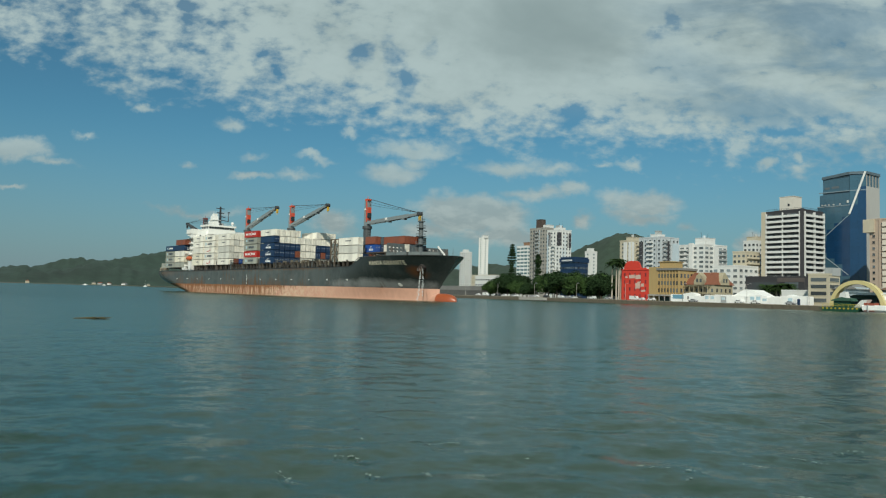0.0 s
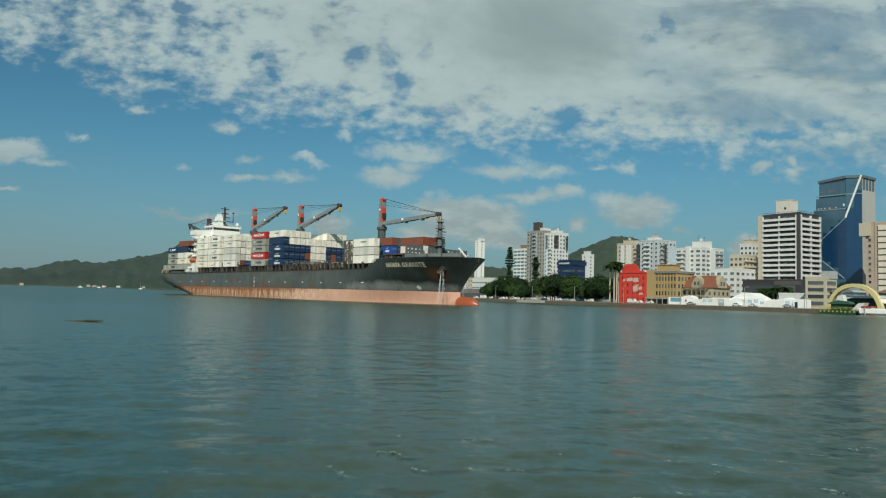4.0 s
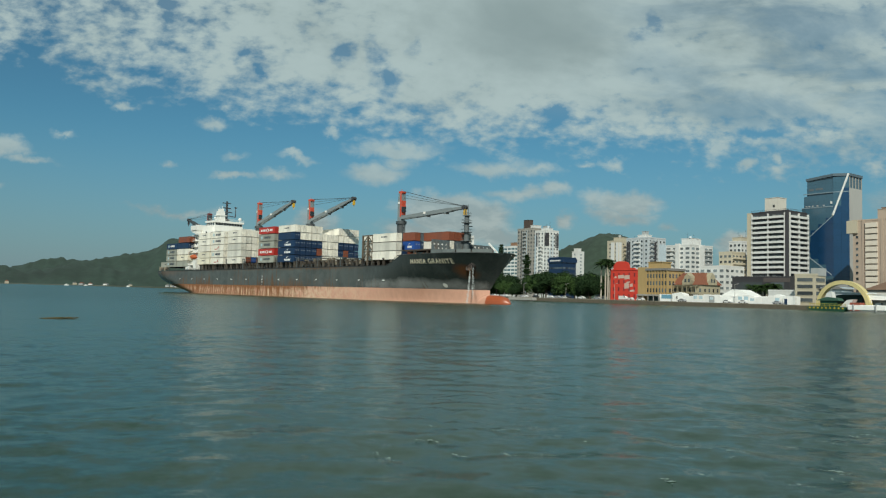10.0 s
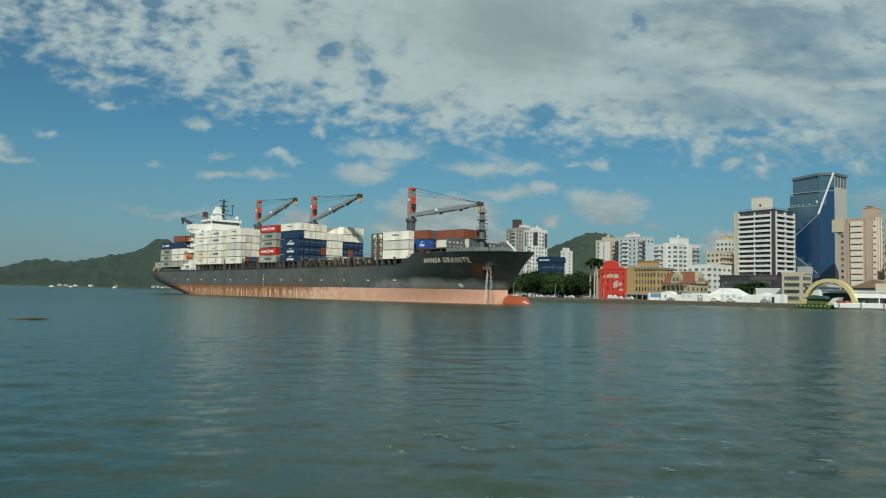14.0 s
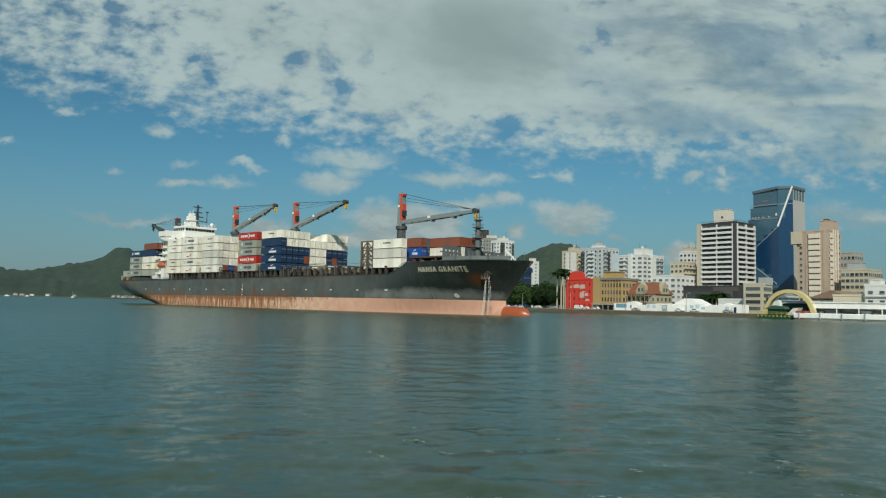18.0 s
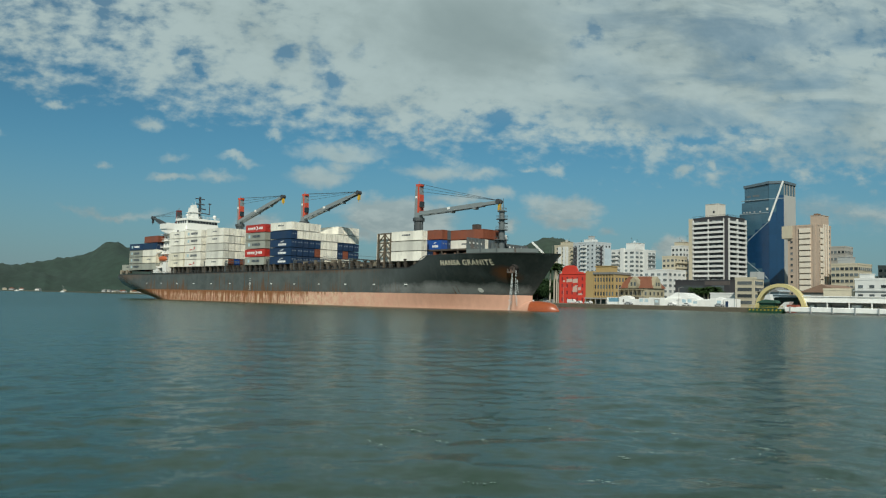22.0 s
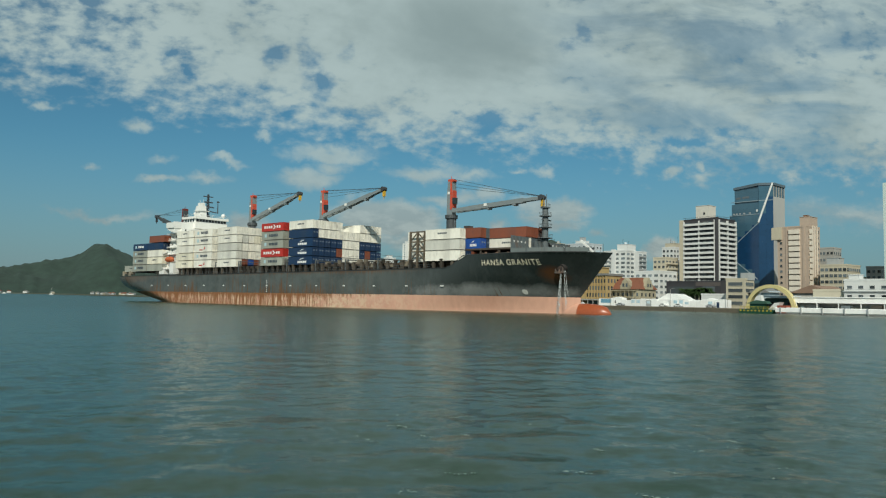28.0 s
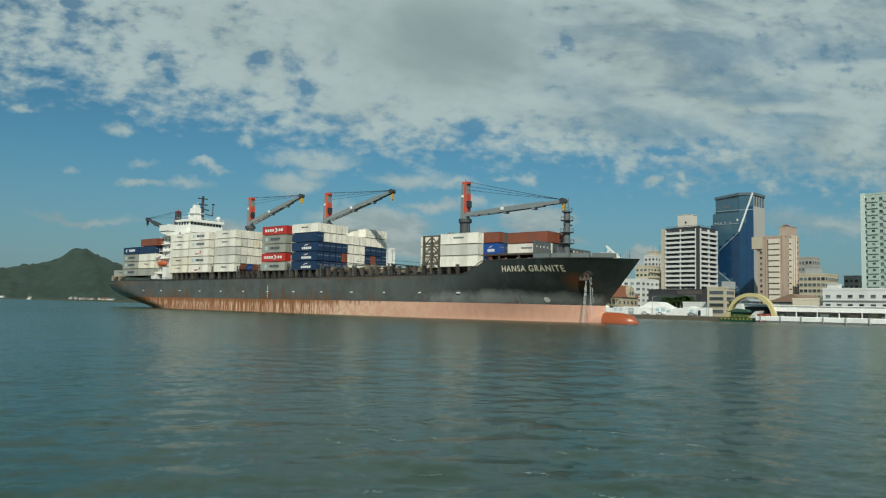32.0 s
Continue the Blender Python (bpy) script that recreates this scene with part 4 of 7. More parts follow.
            p0 = root.lerp(tip, q)
            beam(bm, p0 + Vector((0, -w2, 0)), p0 + Vector((0, w2, 0)), 0.5, 0.4)
        jib = part("jib", bm, arm, c)
        for q in (0.42, 0.72):
            bm = bmesh.new()
            p0 = root.lerp(tip, q)
            box(bm, p0.x - 0.5, p0.x + 0.5, -0.8, 0.8, p0.z - 1.1, p0.z - 0.55)
            part("rope_guide", bm, jib_grey, jib)
        bm = bmesh.new()
        p0 = root.lerp(tip, 0.4)
        box(bm, p0.x - 0.5, p0.x + 0.5, -1.15, -0.95, p0.z - 0.1, p0.z + 0.65)
        part("floodlight", bm, white, jib)
        bm = bmesh.new()
        rod(bm, tip + Vector((0.2 * f, -0.8, 0.1)), tip + Vector((0.2 * f, 0.8, 0.1)), 0.75, seg=14)
        part("jib_sheave", bm, cable, jib)
        bm = bmesh.new()
        box(bm, tip.x - 0.35 + 0.4 * f, tip.x + 0.35 + 0.4 * f, -0.4, 0.4, tip.z - 2.3, tip.z - 0.6)
        rod(bm, (tip.x + 0.4 * f, 0, tip.z - 2.3), (tip.x + 0.4 * f, 0, tip.z - 3.1), 0.16, 0.1, 6)
        part("hook_block", bm, hook, c, "yellow hook block" if f > 0 else "dark hook block")
        bm = bmesh.new()
        for y0, dz in ((-0.5, 0.7), (0.5, 0.7), (-0.3, -0.5), (0.3, -1.6)):
            a = Vector((0.9 * f, y0, h1 + dz))
            b = tip + Vector((0, y0 * 0.7, 0.5))
            for k in range(6):
                q0, q1 = k / 6, (k + 1) / 6
                s0, s1 = math.sin(q0 * math.pi) * 0.12, math.sin(q1 * math.pi) * 0.12
                rod(bm, a.lerp(b, q0) - Vector((0, 0, s0)), a.lerp(b, q1) - Vector((0, 0, s1)), 0.05, seg=4, caps=False)
        part("hoist_ropes", bm, cable, c)
        bm = bmesh.new()
        for k in range(14):
            z = z_piv - 13 + k * 0.9
            if z > 12.5 and z < z_piv - 2.4:
                rod(bm, (1.5, -0.3, z), (1.5, 0.3, z), 0.04, seg=4)
        rod(bm, (1.5, -0.32, 12.5), (1.5, -0.32, z_piv - 2), 0.05, seg=4)
        rod(bm, (1.5, 0.32, 12.5), (1.5, 0.32, z_piv - 2), 0.05, seg=4)
        part("ladder", bm, jib_grey, c)
        return c

    for c in CRANES:
        crane(*c, "")

    # ---- bridge and accommodation ----
    acc = new("superstructure")
    acc.parent = ship
    acc.matrix_basis = pose(-61.5, 0, 0)
    tagged(acc, "white accommodation block with the navigating bridge on top")
    bm = bmesh.new()
    box(bm, -5.0, 5.0, -12.4, 12.4, 10.6, 29.2)
    part("deckhouse", bm, white, acc)
    bm = bmesh.new()
    box(bm, -5.6, 5.15, -13.6, 13.6, -0.09, 0.09)
    edge = mesh_of("deck_edge", bm, white)
    for k in range(6):
        piece("deck_edge", edge, acc, pose(0, 0, 13.4 + k * 2.75))
    bm = bmesh.new()
    box(bm, -0.55, 0.0, -0.04, 0.04, -0.4, 0.4)
    port = mesh_of("cabin_window", bm, dark)
    for k in range(6):
        for j in range(9):
            piece("cabin_window", port, acc, pose(5.0, -11.2 + j * 2.8, 14.9 + k * 2.75 - (0 if k < 5 else 0.3), 0, 0, 90))
        for j in range(3):
            piece("cabin_window", port, acc, pose(-2.6 + j * 2.6, -12.42, 14.9 + k * 2.75 - (0 if k < 5 else 0.3)))
    bm = bmesh.new()
    for k in range(5):
        z = 13.4 + k * 2.75
        for x in (-5.3, -3.2, -1.1, 1.0, 3.1, 4.9):
            rod(bm, (x, -13.5, z), (x, -13.5, z + 1.05), 0.045, seg=4, caps=False)
        for h in (0.5, 1.02):
            rod(bm, (-5.4, -13.5, z + h), (5.1, -13.5, z + h), 0.04, seg=4)
    part("deck_railings", bm, white, acc)
    # wings, wheelhouse
    bm = bmesh.new()
    box(bm, -2.6, 3.2, -15.6, 15.6, 29.2, 29.55)
    box(bm, 2.9, 3.2, -15.6, 15.6, 29.55, 31.7)
    for y in (-15.6, 15.35):
        box(bm, -2.6, 2.9, y, y + 0.25, 29.55, 31.4)
    prism(bm, ((-2.3, 29.2), (2.9, 29.2), (2.9, 27.2), (-2.3, 28.6)), -15.2, -12.4)
    prism(bm, ((-2.3, 29.2), (2.9, 29.2), (2.9, 27.2), (-2.3, 28.6)), 12.4, 15.2)
    part("bridge_wing", bm, white, acc)
    bm = bmesh.new()
    box(bm, -4.5, 4.6, -7.2, 7.2, 29.56, 32.3)
    box(bm, -4.5, 4.3, -7.0, 7.0, 32.3, 33.6)
    box(bm, -4.9, 5.0, -7.6, 7.6, 33.6, 34.5)
    part("wheelhouse", bm, white, acc)
    bm = bmesh.new()
    box(bm, 0, 1.1, -0.05, 0.05, 0, 1.05)
    pane = mesh_of("bridge_window", bm, dark)
    for j in range(10):
        piece("bridge_window", pane, acc, pose(4.42, -6.75 + j * 1.37, 32.42, 0, 0, 90))
    for j in range(4):
        piece("bridge_window", pane, acc, pose(-3.6 + j * 1.9, -7.02, 32.42))
    bm = bmesh.new()
    for y in np.linspace(-7.4, 7.4, 9):
        rod(bm, (4.8, y, 34.5), (4.8, y, 35.5), 0.04, seg=4, caps=False)
    for h in (35.0, 35.46):
        rod(bm, (4.8, -7.4, h), (4.8, 7.4, h), 0.04, seg=4)
        rod(bm, (-4.6, -7.4, h), (4.8, -7.4, h), 0.04, seg=4)
    part("monkey_rail", bm, white, acc)
    # radar mast, aerials, domes, funnel
    bm = bmesh.new()
    prism(bm, ((-3.2, 34.5), (2.4, 34.5), (2.0, 36.2), (1.5, 39.4), (-1.6, 39.4), (-2.6, 36.4)), -3.6, -0.9)
    box(bm, -2.2, 2.4, -4.4, 0.2, 37.2, 37.4)
    box(bm, -1.2, 1.4, -3.0, -1.4, 39.4, 40.6)
    part("radar_mast", bm, white, acc)
    for y, h in ((-4.2, 37.0), (-3.2, 41.6), (-1.8, 42.2)):
        bm = bmesh.new()
        rod(bm, (0.6, y, h - 2.5), (0.6, y, h), 0.09, 0.05, 6)
        part("whip_aerial", bm, white, acc)
    bm = bmesh.new()
    for x in (-0.5, 0.5):
        for y in (0.3, 1.2):
            rod(bm, (x, y, 34.5), (x * 0.5, 0.75 + (y - 0.75) * 0.5, 44.6), 0.16, 0.12, 6)
    for k in range(7):
        z = 35.5 + k * 1.3
        beam(bm, (-0.5, 0.75, z), (0.5, 0.75, z + 0.9), 0.14, 0.9 - k * 0.06)
    beam(bm, (0, -1.5, 43.6), (0, 2.9, 43.6), 0.25, 0.4)
    beam(bm, (0.5, -1.2, 41.2), (0.5, 2.6, 41.2), 0.3, 0.5)
    beam(bm, (0.3, 0.75, 37.6), (0.3, 5.4, 37.2), 0.25, 0.35)
    beam(bm, (0.3, 0.75, 39.4), (0.3, 3.4, 39.2), 0.3, 0.45)
    rod(bm, (0.3, 5.2, 37.2), (0.3, 5.2, 42.2), 0.22, 0.14, 6)
    beam(bm, (0.3, 4.6, 41.8), (0.3, 5.9, 41.8), 0.2, 0.5)
    part("signal_mast", bm, cable, acc, "dark lattice signal mast with radar scanners")
    for x, y, z, r in ((2.4, 6.6, 36.0, 0.85), (0.5, -5.2, 35.9, 0.6), (3.6, -4.2, 35.7, 0.5)):
        bm = bmesh.new()
        bmesh.ops.create_uvsphere(bm, u_segments=14, v_segments=9, radius=r)
        for v in bm.verts:
            v.co += Vector((x, y, z))
        rod(bm, (x, y, 34.4), (x, y, z - r * 0.7), 0.2, seg=8)
        part("satellite_dome", bm, white, acc, smooth=True)
    bm = bmesh.new()
    prism(bm, ((-3.2, 29), (1.6, 29), (1.0, 36.5), (-2.8, 36.5)), -2.6, 2.6)
    for y in (-1.2, 0.0, 1.2):
        rod(bm, (-1.0, y, 36.5), (-1.2, y, 37.6), 0.32, 0.3, 10)
    fun = part("funnel", bm, mat("funnel_paint", (0.07, 0.075, 0.08), 0.55, 0, 2, 0.15, 0.3), acc, "dark grey funnel")
    fun.matrix_basis = pose(-7.2, 3, 0)
    # lifeboat and davit on the starboard side aft
    bm = bmesh.new()
    rings = []
    for k in range(9):
        q = -1 + k / 4
        r = math.sqrt(max(1 - abs(q) ** 2.6, 0.001))
        rings.append([bm.verts.new((q * 3.6, 1.25 * r * math.cos(a), 1.35 * r * math.sin(a))) for a in [2 * math.pi * i / 14 for i in range(14)]])
    for a, b in zip(rings, rings[1:]):
        for i in range(14):
            bm.faces.new((a[i], b[i], b[(i + 1) % 14], a[(i + 1) % 14]))
    lb = part("lifeboat", bm, orange, ship, "orange enclosed lifeboat in white davits", True)
    lb.matrix_basis = pose(-63.4, -13.9, 16.9) @ Matrix.Scale(0.85, 4)
    for x in (-66.6, -60.2):
        bm = bmesh.new()
        prism(bm, ((-15.2, 13.2), (-12.5, 13.2), (-12.5, 20.6), (-13.1, 20.7), (-15.2, 19.5), (-15.2, 19.0), (-13.1, 20.0), (-13.1, 13.8), (-15.2, 13.8)), x - 0.25, x + 0.25)
        for v in bm.verts:
            v.co = (v.co.y, v.co.x, v.co.z)
        part("davit", bm, white, ship, "white lifeboat davit")
    for name, x0, x1, y0, y1, z0, z1 in (("boat_platform", -67, -60, -14.8, -12.4, 12.9, 13.15), ("gear_locker", -60.8, -58.0, -15.3, -12.4, 11.0, 15.4), ("gear_locker", -69.5, -65.5, -15.0, -12.6, 11.0, 12.8)):
        bm = bmesh.new()
        box(bm, x0, x1, y0, y1, z0, z1)
        part(name, bm, white, ship)
    # mooring winches and fairleads on the stern
    bm = bmesh.new()
    for x in (-103.5, -98, -74, -70.5):
        rod(bm, (x, -13, 11.8), (x, -11.2, 11.8), 0.75, seg=12)
        box(bm, x - 0.8, x + 0.8, -13.4, -13.1, 10.5, 12.6)
    part("winch", bm, mat("winch_tan", (0.30, 0.26, 0.19), 0.7, 0, 3, 0.2, 0.3), ship)
    # ---- forecastle ----
    bm = bmesh.new()
    box(bm, 85.0, 103.0, -9.6, 9.6, 16.2, 16.66)
    for x in (85.4, 90.5, 96.5, 102.4):
        for y in (-9.2, -3.2, 3.2, 9.2):
            box(bm, x - 0.25, x + 0.25, y - 0.25, y + 0.25, 13.0 if x > 89 else 16.15, 16.3)
    part("cargo_platform", bm, brown, ship)
    bw = new("breakwater")
    bw.parent = ship
    tagged(bw, "grey breakwater with stiffening webs")
    for y0, y1 in ((-14.0, -6.6), (-3.4, 3.2), (3.4, 13.4)):
        z1 = 19.2 if y0 < -5 else 18.6
        bm = bmesh.new()
        box(bm, 103.6, 103.9, y0, y1, 13.4, z1)
        part("plate", bm, grey, bw)
        for k in range(int((y1 - y0) / 1.5) + 1):
            y = min(y0 + k * 1.5, y1 - 0.2)
            bm = bmesh.new()
            prism(bm, ((103.9, 13.4), (106.2, 13.4), (103.9, z1)), y, y + 0.16)
            part("web", bm, grey, bw)
    bm = bmesh.new()
    for y in (-13.0, -11.4, -9.8, -8.0, 4.6, 6.4, 8.2, 10.0):
        for z in (15.2, 16.6, 17.8):
            box(bm, 103.9, 103.94, y - 0.3, y + 0.3, z - 0.22, z + 0.22)
    part("reflective_squares", bm, white, bw)
    bm = bmesh.new()
    rod(bm, (104.5, 0, 13.4), (104.5, 0, 27.8), 0.95, 0.75, 14)
    for z, r in ((19.4, 1.9), (22.2, 1.7), (25.2, 1.6), (27.4, 1.3)):
        rod(bm, (104.5, 0, z), (104.5, 0, z + 0.16), r, r, 12)
        for k in range(8):
            a = k * math.pi / 4
            rod(bm, (104.5 + r * math.cos(a), r * math.sin(a), z), (104.5 + r * math.cos(a), r * math.sin(a), z + 1.0), 0.04, seg=4)
        for k in range(12):
            a, b = k * math.pi / 6, (k + 1) * math.pi / 6
            rod(bm, (104.5 + r * math.cos(a), r * math.sin(a), z + 1.0), (104.5 + r * math.cos(b), r * math.sin(b), z + 1.0), 0.04, seg=4, caps=False)
    rod(bm, (104.5, 0.5, 27.4), (104.5, 0.5, 31.2), 0.16, 0.08, 6)
    rod(bm, (104.2, -0.5, 27.4), (104.2, -0.5, 30.4), 0.1, 0.08, 6)
    beam(bm, (104.5, -1.6, 24.3), (104.5, 2.6, 24.3), 0.25, 0.3)
    part("foremast", bm, mat("mast_grey", (0.115, 0.135, 0.14), 0.6, 0, 2, 0.15, 0.3), ship, "grey foremast with railed platforms that carries the jib")
    bm = bmesh.new()
    rod(bm, (116.0, -3.5, 13.8), (116.0, -3.5, 15.3), 0.3, seg=8)
    beam(bm, (120.2, -2.5, 15.3), (116.7, -2.5, 18.2), 0.35, 0.45)
    rod(bm, (120.2, -2.5, 13.8), (120.2, -2.5, 15.4), 0.3, seg=8)
    part("stores_crane", bm, white, ship, "small white stores crane on the forecastle")
    bm = bmesh.new()
    for x, y in ((108, -7), (108.5, 4), (112, -4), (112, 4), (95, -12.8), (98, -12.2), (101, -11.5)):
        rod(bm, (x, y, 13.3), (x, y, 15.3 if x < 105 else 14.4), 0.35, 0.3, 10)
        rod(bm, (x, y - 0.8, 14.3), (x, y + 0.8, 14.3), 0.55, seg=10)
        box(bm, x - 0.6, x + 0.6, y - 0.9, y - 0.8, 13.3, 15.0)
    part("windlass", bm, mat("windlass_brown", (0.20, 0.12, 0.08), 0.75, 0, 3, 0.25, 0.4), ship)
    for k in range(16):
        bm = bmesh.new()
        x = 106.5 + k * 1.05
        b = half_breadth(x, 14.8) - 0.1
        rod(bm, (x, -b, 14.6), (x, -b, 16.0), 0.045, seg=4, caps=False)
        part("rail_post", bm, grey, ship)
    pale_grey = mat("bulwark_grey", (0.13, 0.155, 0.155), 0.6, 0, 3, 0.15, 0.3)
    for x0, x1 in ((104.2, 108.0), (108.4, 112.2), (112.6, 116.2), (116.6, 120.6)):
        bm = bmesh.new()
        last = None
        for k in range(7):
            x = x0 + (x1 - x0) * k / 6
            y = -half_breadth(x, deck_z(x)) + 0.22
            z = deck_z(x)
            ring = [bm.verts.new((x, y + d, z + h)) for d, h in ((0, 0.1), (0, 1.15), (0.14, 1.15), (0.14, 0.1))]
            if last:
                for i in range(4):
                    bm.faces.new((last[i], ring[i], ring[(i + 1) % 4], last[(i + 1) % 4]))
            else:
                bm.faces.new(ring)
            last = ring
        bm.faces.new(last[::-1])
        part("forecastle_bulwark", bm, pale_grey, ship, "lighter grey bulwark plate round the forecastle")
    bm = bmesh.new()
    rod(bm, (121.5, 0, 14.5), (121.5, 0, 17.4), 0.1, 0.06, 6)
    part("jackstaff", bm, grey, ship)
    RIDERS.append((ship, Matrix()))
    return ship


NAME_X = (95.6, 110.6)
HAWSE = (113.9, 11.0)
HATCHES = [(-54.2, -41.6), (-41.2, -29.4), (-27.2, -14.7), (-12.4, -2.2), (-0.2, 12.4), (15.1, 27.6), (30.0, 42.0), (44.2, 56.0), (58.4, 70.6), (75.7, 88.2), (90.0, 102.5)]
CRANES = [(72.0, 0.0, 28.7, 37.9, (103.2, 0.0, 30.2)), (14.0, 0.0, 30.8, 39.5, (43.2, 0.0, 37.6)),
          (-28.2, 0.0, 32.0, 41.2, (0.2, 0.0, 39.6)), (-78.0, 0.0, 30.5, 39.5, (-102.0, 0.0, 37.6))]

# ---- containers ----
BOX_L, BOX_S, BOX_W, BOX_H = 12.19, 6.06, 2.29, 2.67
TIER = 2.89
PAINT = {
    "white": (0.85, 0.82, 0.72), "cream": (0.81, 0.76, 0.61), "grey": (0.34, 0.35, 0.30), "pale": (0.66, 0.65, 0.58),
    "blue": (0.010, 0.036, 0.092), "royal": (0.012, 0.075, 0.32), "red": (0.46, 0.035, 0.025), "brown": (0.24, 0.075, 0.04), "slate": (0.10, 0.13, 0.15)}
WORDS = {"white": "dirty white", "cream": "cream", "grey": "grey", "pale": "pale grey", "blue": "dark blue", "royal": "bright blue", "red": "red", "brown": "rust-brown", "slate": "slate grey"}
PROTO = {}


GRIMED = {}


def grimed(paint, color, length):
    """The paint with dark runs from the top rail, worst on the door end."""
    if (color, length) in GRIMED:
        return GRIMED[color, length]
    m = paint.copy()
    nt = m.node_tree
    N, L = nt.nodes.new, nt.links.new
    bs = nt.nodes["Principled BSDF"]
    src = bs.inputs["Base Color"].links[0].from_socket
    co, info, add = N("ShaderNodeTexCoord"), N("ShaderNodeObjectInfo"), N("ShaderNodeVectorMath")
    mul = N("ShaderNodeVectorMath")
    mul.operation = "SCALE"
    mul.inputs["Scale"].default_value = 40.0
    off = N("ShaderNodeCombineXYZ")
    L(info.outputs["Random"], off.inputs[0]), L(info.outputs["Random"], off.inputs[1])
    L(off.outputs[0], mul.inputs[0])
    mp = N("ShaderNodeMapping")
    mp.inputs["Scale"].default_value = (0.9, 1.5, 0.45)
    L(co.outputs["Object"], mp.inputs["Vector"])
    L(mp.outputs[0], add.inputs[0]), L(mul.outputs[0], add.inputs[1])
    t = N("ShaderNodeTexNoise")
    t.inputs["Scale"].default_value, t.inputs["Detail"].default_value, t.inputs["Roughness"].default_value = 1.0, 6, 0.7
    L(add.outputs[0], t.inputs["Vector"])
    sep, near = N("ShaderNodeSeparateXYZ"), N("ShaderNodeMapRange")
    L(co.outputs["Object"], sep.inputs[0])
    near.inputs["From Min"].default_value, near.inputs["From Max"].default_value, near.inputs["To Max"].default_value = length - 0.35, length - 0.1, 0.10
    L(sep.outputs[0], near.inputs["Value"])
    s = N("ShaderNodeMath")
    L(t.outputs["Fac"], s.inputs[0]), L(near.outputs["Result"], s.inputs[1])
    r = N("ShaderNodeMapRange")
    r.inputs["From Min"].default_value, r.inputs["From Max"].default_value, r.inputs["To Max"].default_value = 0.58, 0.80, 0.55
    L(s.outputs[0], r.inputs["Value"])
    mx = N("ShaderNodeMix")
    mx.data_type = "RGBA"
    mx.inputs["B"].default_value = (*[c * 0.30 + k for c, k in zip(PAINT[color], (0.035, 0.024, 0.016))], 1)
    L(r.outputs["Result"], mx.inputs["Factor"]), L(src, mx.inputs["A"]), L(mx.outputs["Result"], bs.inputs["Base Color"])
    GRIMED[color, length] = m
    return m


def container_kind(color, logo, length):
    """One container, bottom at z = 0, from x = 0 to its length, doors forward."""
    key = (color, logo, length)
    if key in PROTO:
        return PROTO[key]
    paint = mat("container_" + color, PAINT[color], 0.55, 0, 2.2, 0.10, 0.38, [c * 0.5 + 0.03 for c in PAINT[color]], streak=3, each=0.12)
    h, w, n = BOX_H, BOX_W / 2, length
    paint = grimed(paint, color, length)
    bm = bmesh.new()
    for x in (0, n - 0.18):
        for y in (-w, w - 0.16):
            box(bm, x, x + 0.18, y, y + 0.16, 0, h)
    for z, t in ((0, 0.17), (h - 0.12, 0.12)):
        for y in (-w, w - 0.1):
            box(bm, 0.18, n - 0.18, y, y + 0.1, z, z + t)
        for x in (0, n - 0.12):
            box(bm, x, x + 0.12, -w + 0.16, w - 0.16, z, z + t)
    ribs = int(n / 0.55)
    deep = 0.006 if color in ("white", "cream", "pale", "blue", "royal") else 0.03  # smooth insulated boxes and ribbed ones
    for s in (-1, 1):  # corrugated sides
        lo, hi = [], []
        for k in range(ribs * 2 + 1):
            x = 0.18 + (n - 0.36) * k / (ribs * 2)
            y = s * (w - 0.03 - (deep if k % 2 else 0.0))
            lo.append(bm.verts.new((x, y, 0.17))), hi.append(bm.verts.new((x, y, h - 0.12)))
        for k in range(ribs * 2):
            bm.faces.new((lo[k], lo[k + 1], hi[k + 1], hi[k]))
    box(bm, 0.06, 0.1, -w + 0.16, w - 0.16, 0.17, h - 0.12)
    box(bm, 0.1, n - 0.1, -w + 0.1, w - 0.1, h - 0.05, h - 0.02)
    box(bm, 0.1, n - 0.1, -w + 0.1, w - 0.1, 0.05, 0.1)
    me = mesh_of("shipping_container", bm, paint)
    top = new("shipping_container", me)
    words = WORDS[color]
    size = "forty-foot" if length > 8 else "twenty-foot"
    tagged(top, f"{words} {size} steel shipping container lashed on a ship", "container", "stacked shipping containers")
    for y0, y1 in ((-w + 0.17, -0.02), (0.02, w - 0.17)):
        bm = bmesh.new()
        box(bm, n - 0.1, n - 0.05, y0, y1, 0.18, h - 0.13)
        for z in (0.7, 1.5, 2.2):
            box(bm, n - 0.05, n - 0.02, y0, y1, z, z + 0.08)
        dim = color in ("blue", "royal")
        if dim:
            for y in (y0 + 0.25, y1 - 0.25):
                rod(bm, (n - 0.02, y, 0.1), (n - 0.02, y, h - 0.08), 0.045, seg=5, caps=False)
        door = part("door", bm, paint, top)
        bm = bmesh.new()
        if dim:  # a pale placard
            box(bm, n - 0.02, n + 0.02, y0 + 0.3, y0 + 0.8, 1.5, 1.85)
        else:  # two upright bars with their handle
            a, b = y0 + 0.25, y1 - 0.25
            prism(bm, ((a - 0.05, 0.1), (a + 0.05, 0.1), (a + 0.05, 1.0), (b - 0.05, 1.0), (b - 0.05, 0.1), (b + 0.05, 0.1), (b + 0.05, h - 0.08), (b - 0.05, h - 0.08),
                       (b - 0.05, 1.12), (a + 0.05, 1.12), (a + 0.05, h - 0.08), (a - 0.05, h - 0.08)), n - 0.04, n + 0.03)
            for v in bm.verts:
                v.co = (v.co.y, v.co.x, v.co.z)
        part("placard" if dim else "lock_rod", bm, mat("label_pale", (0.22, 0.26, 0.32), 0.6) if dim else paint, door)
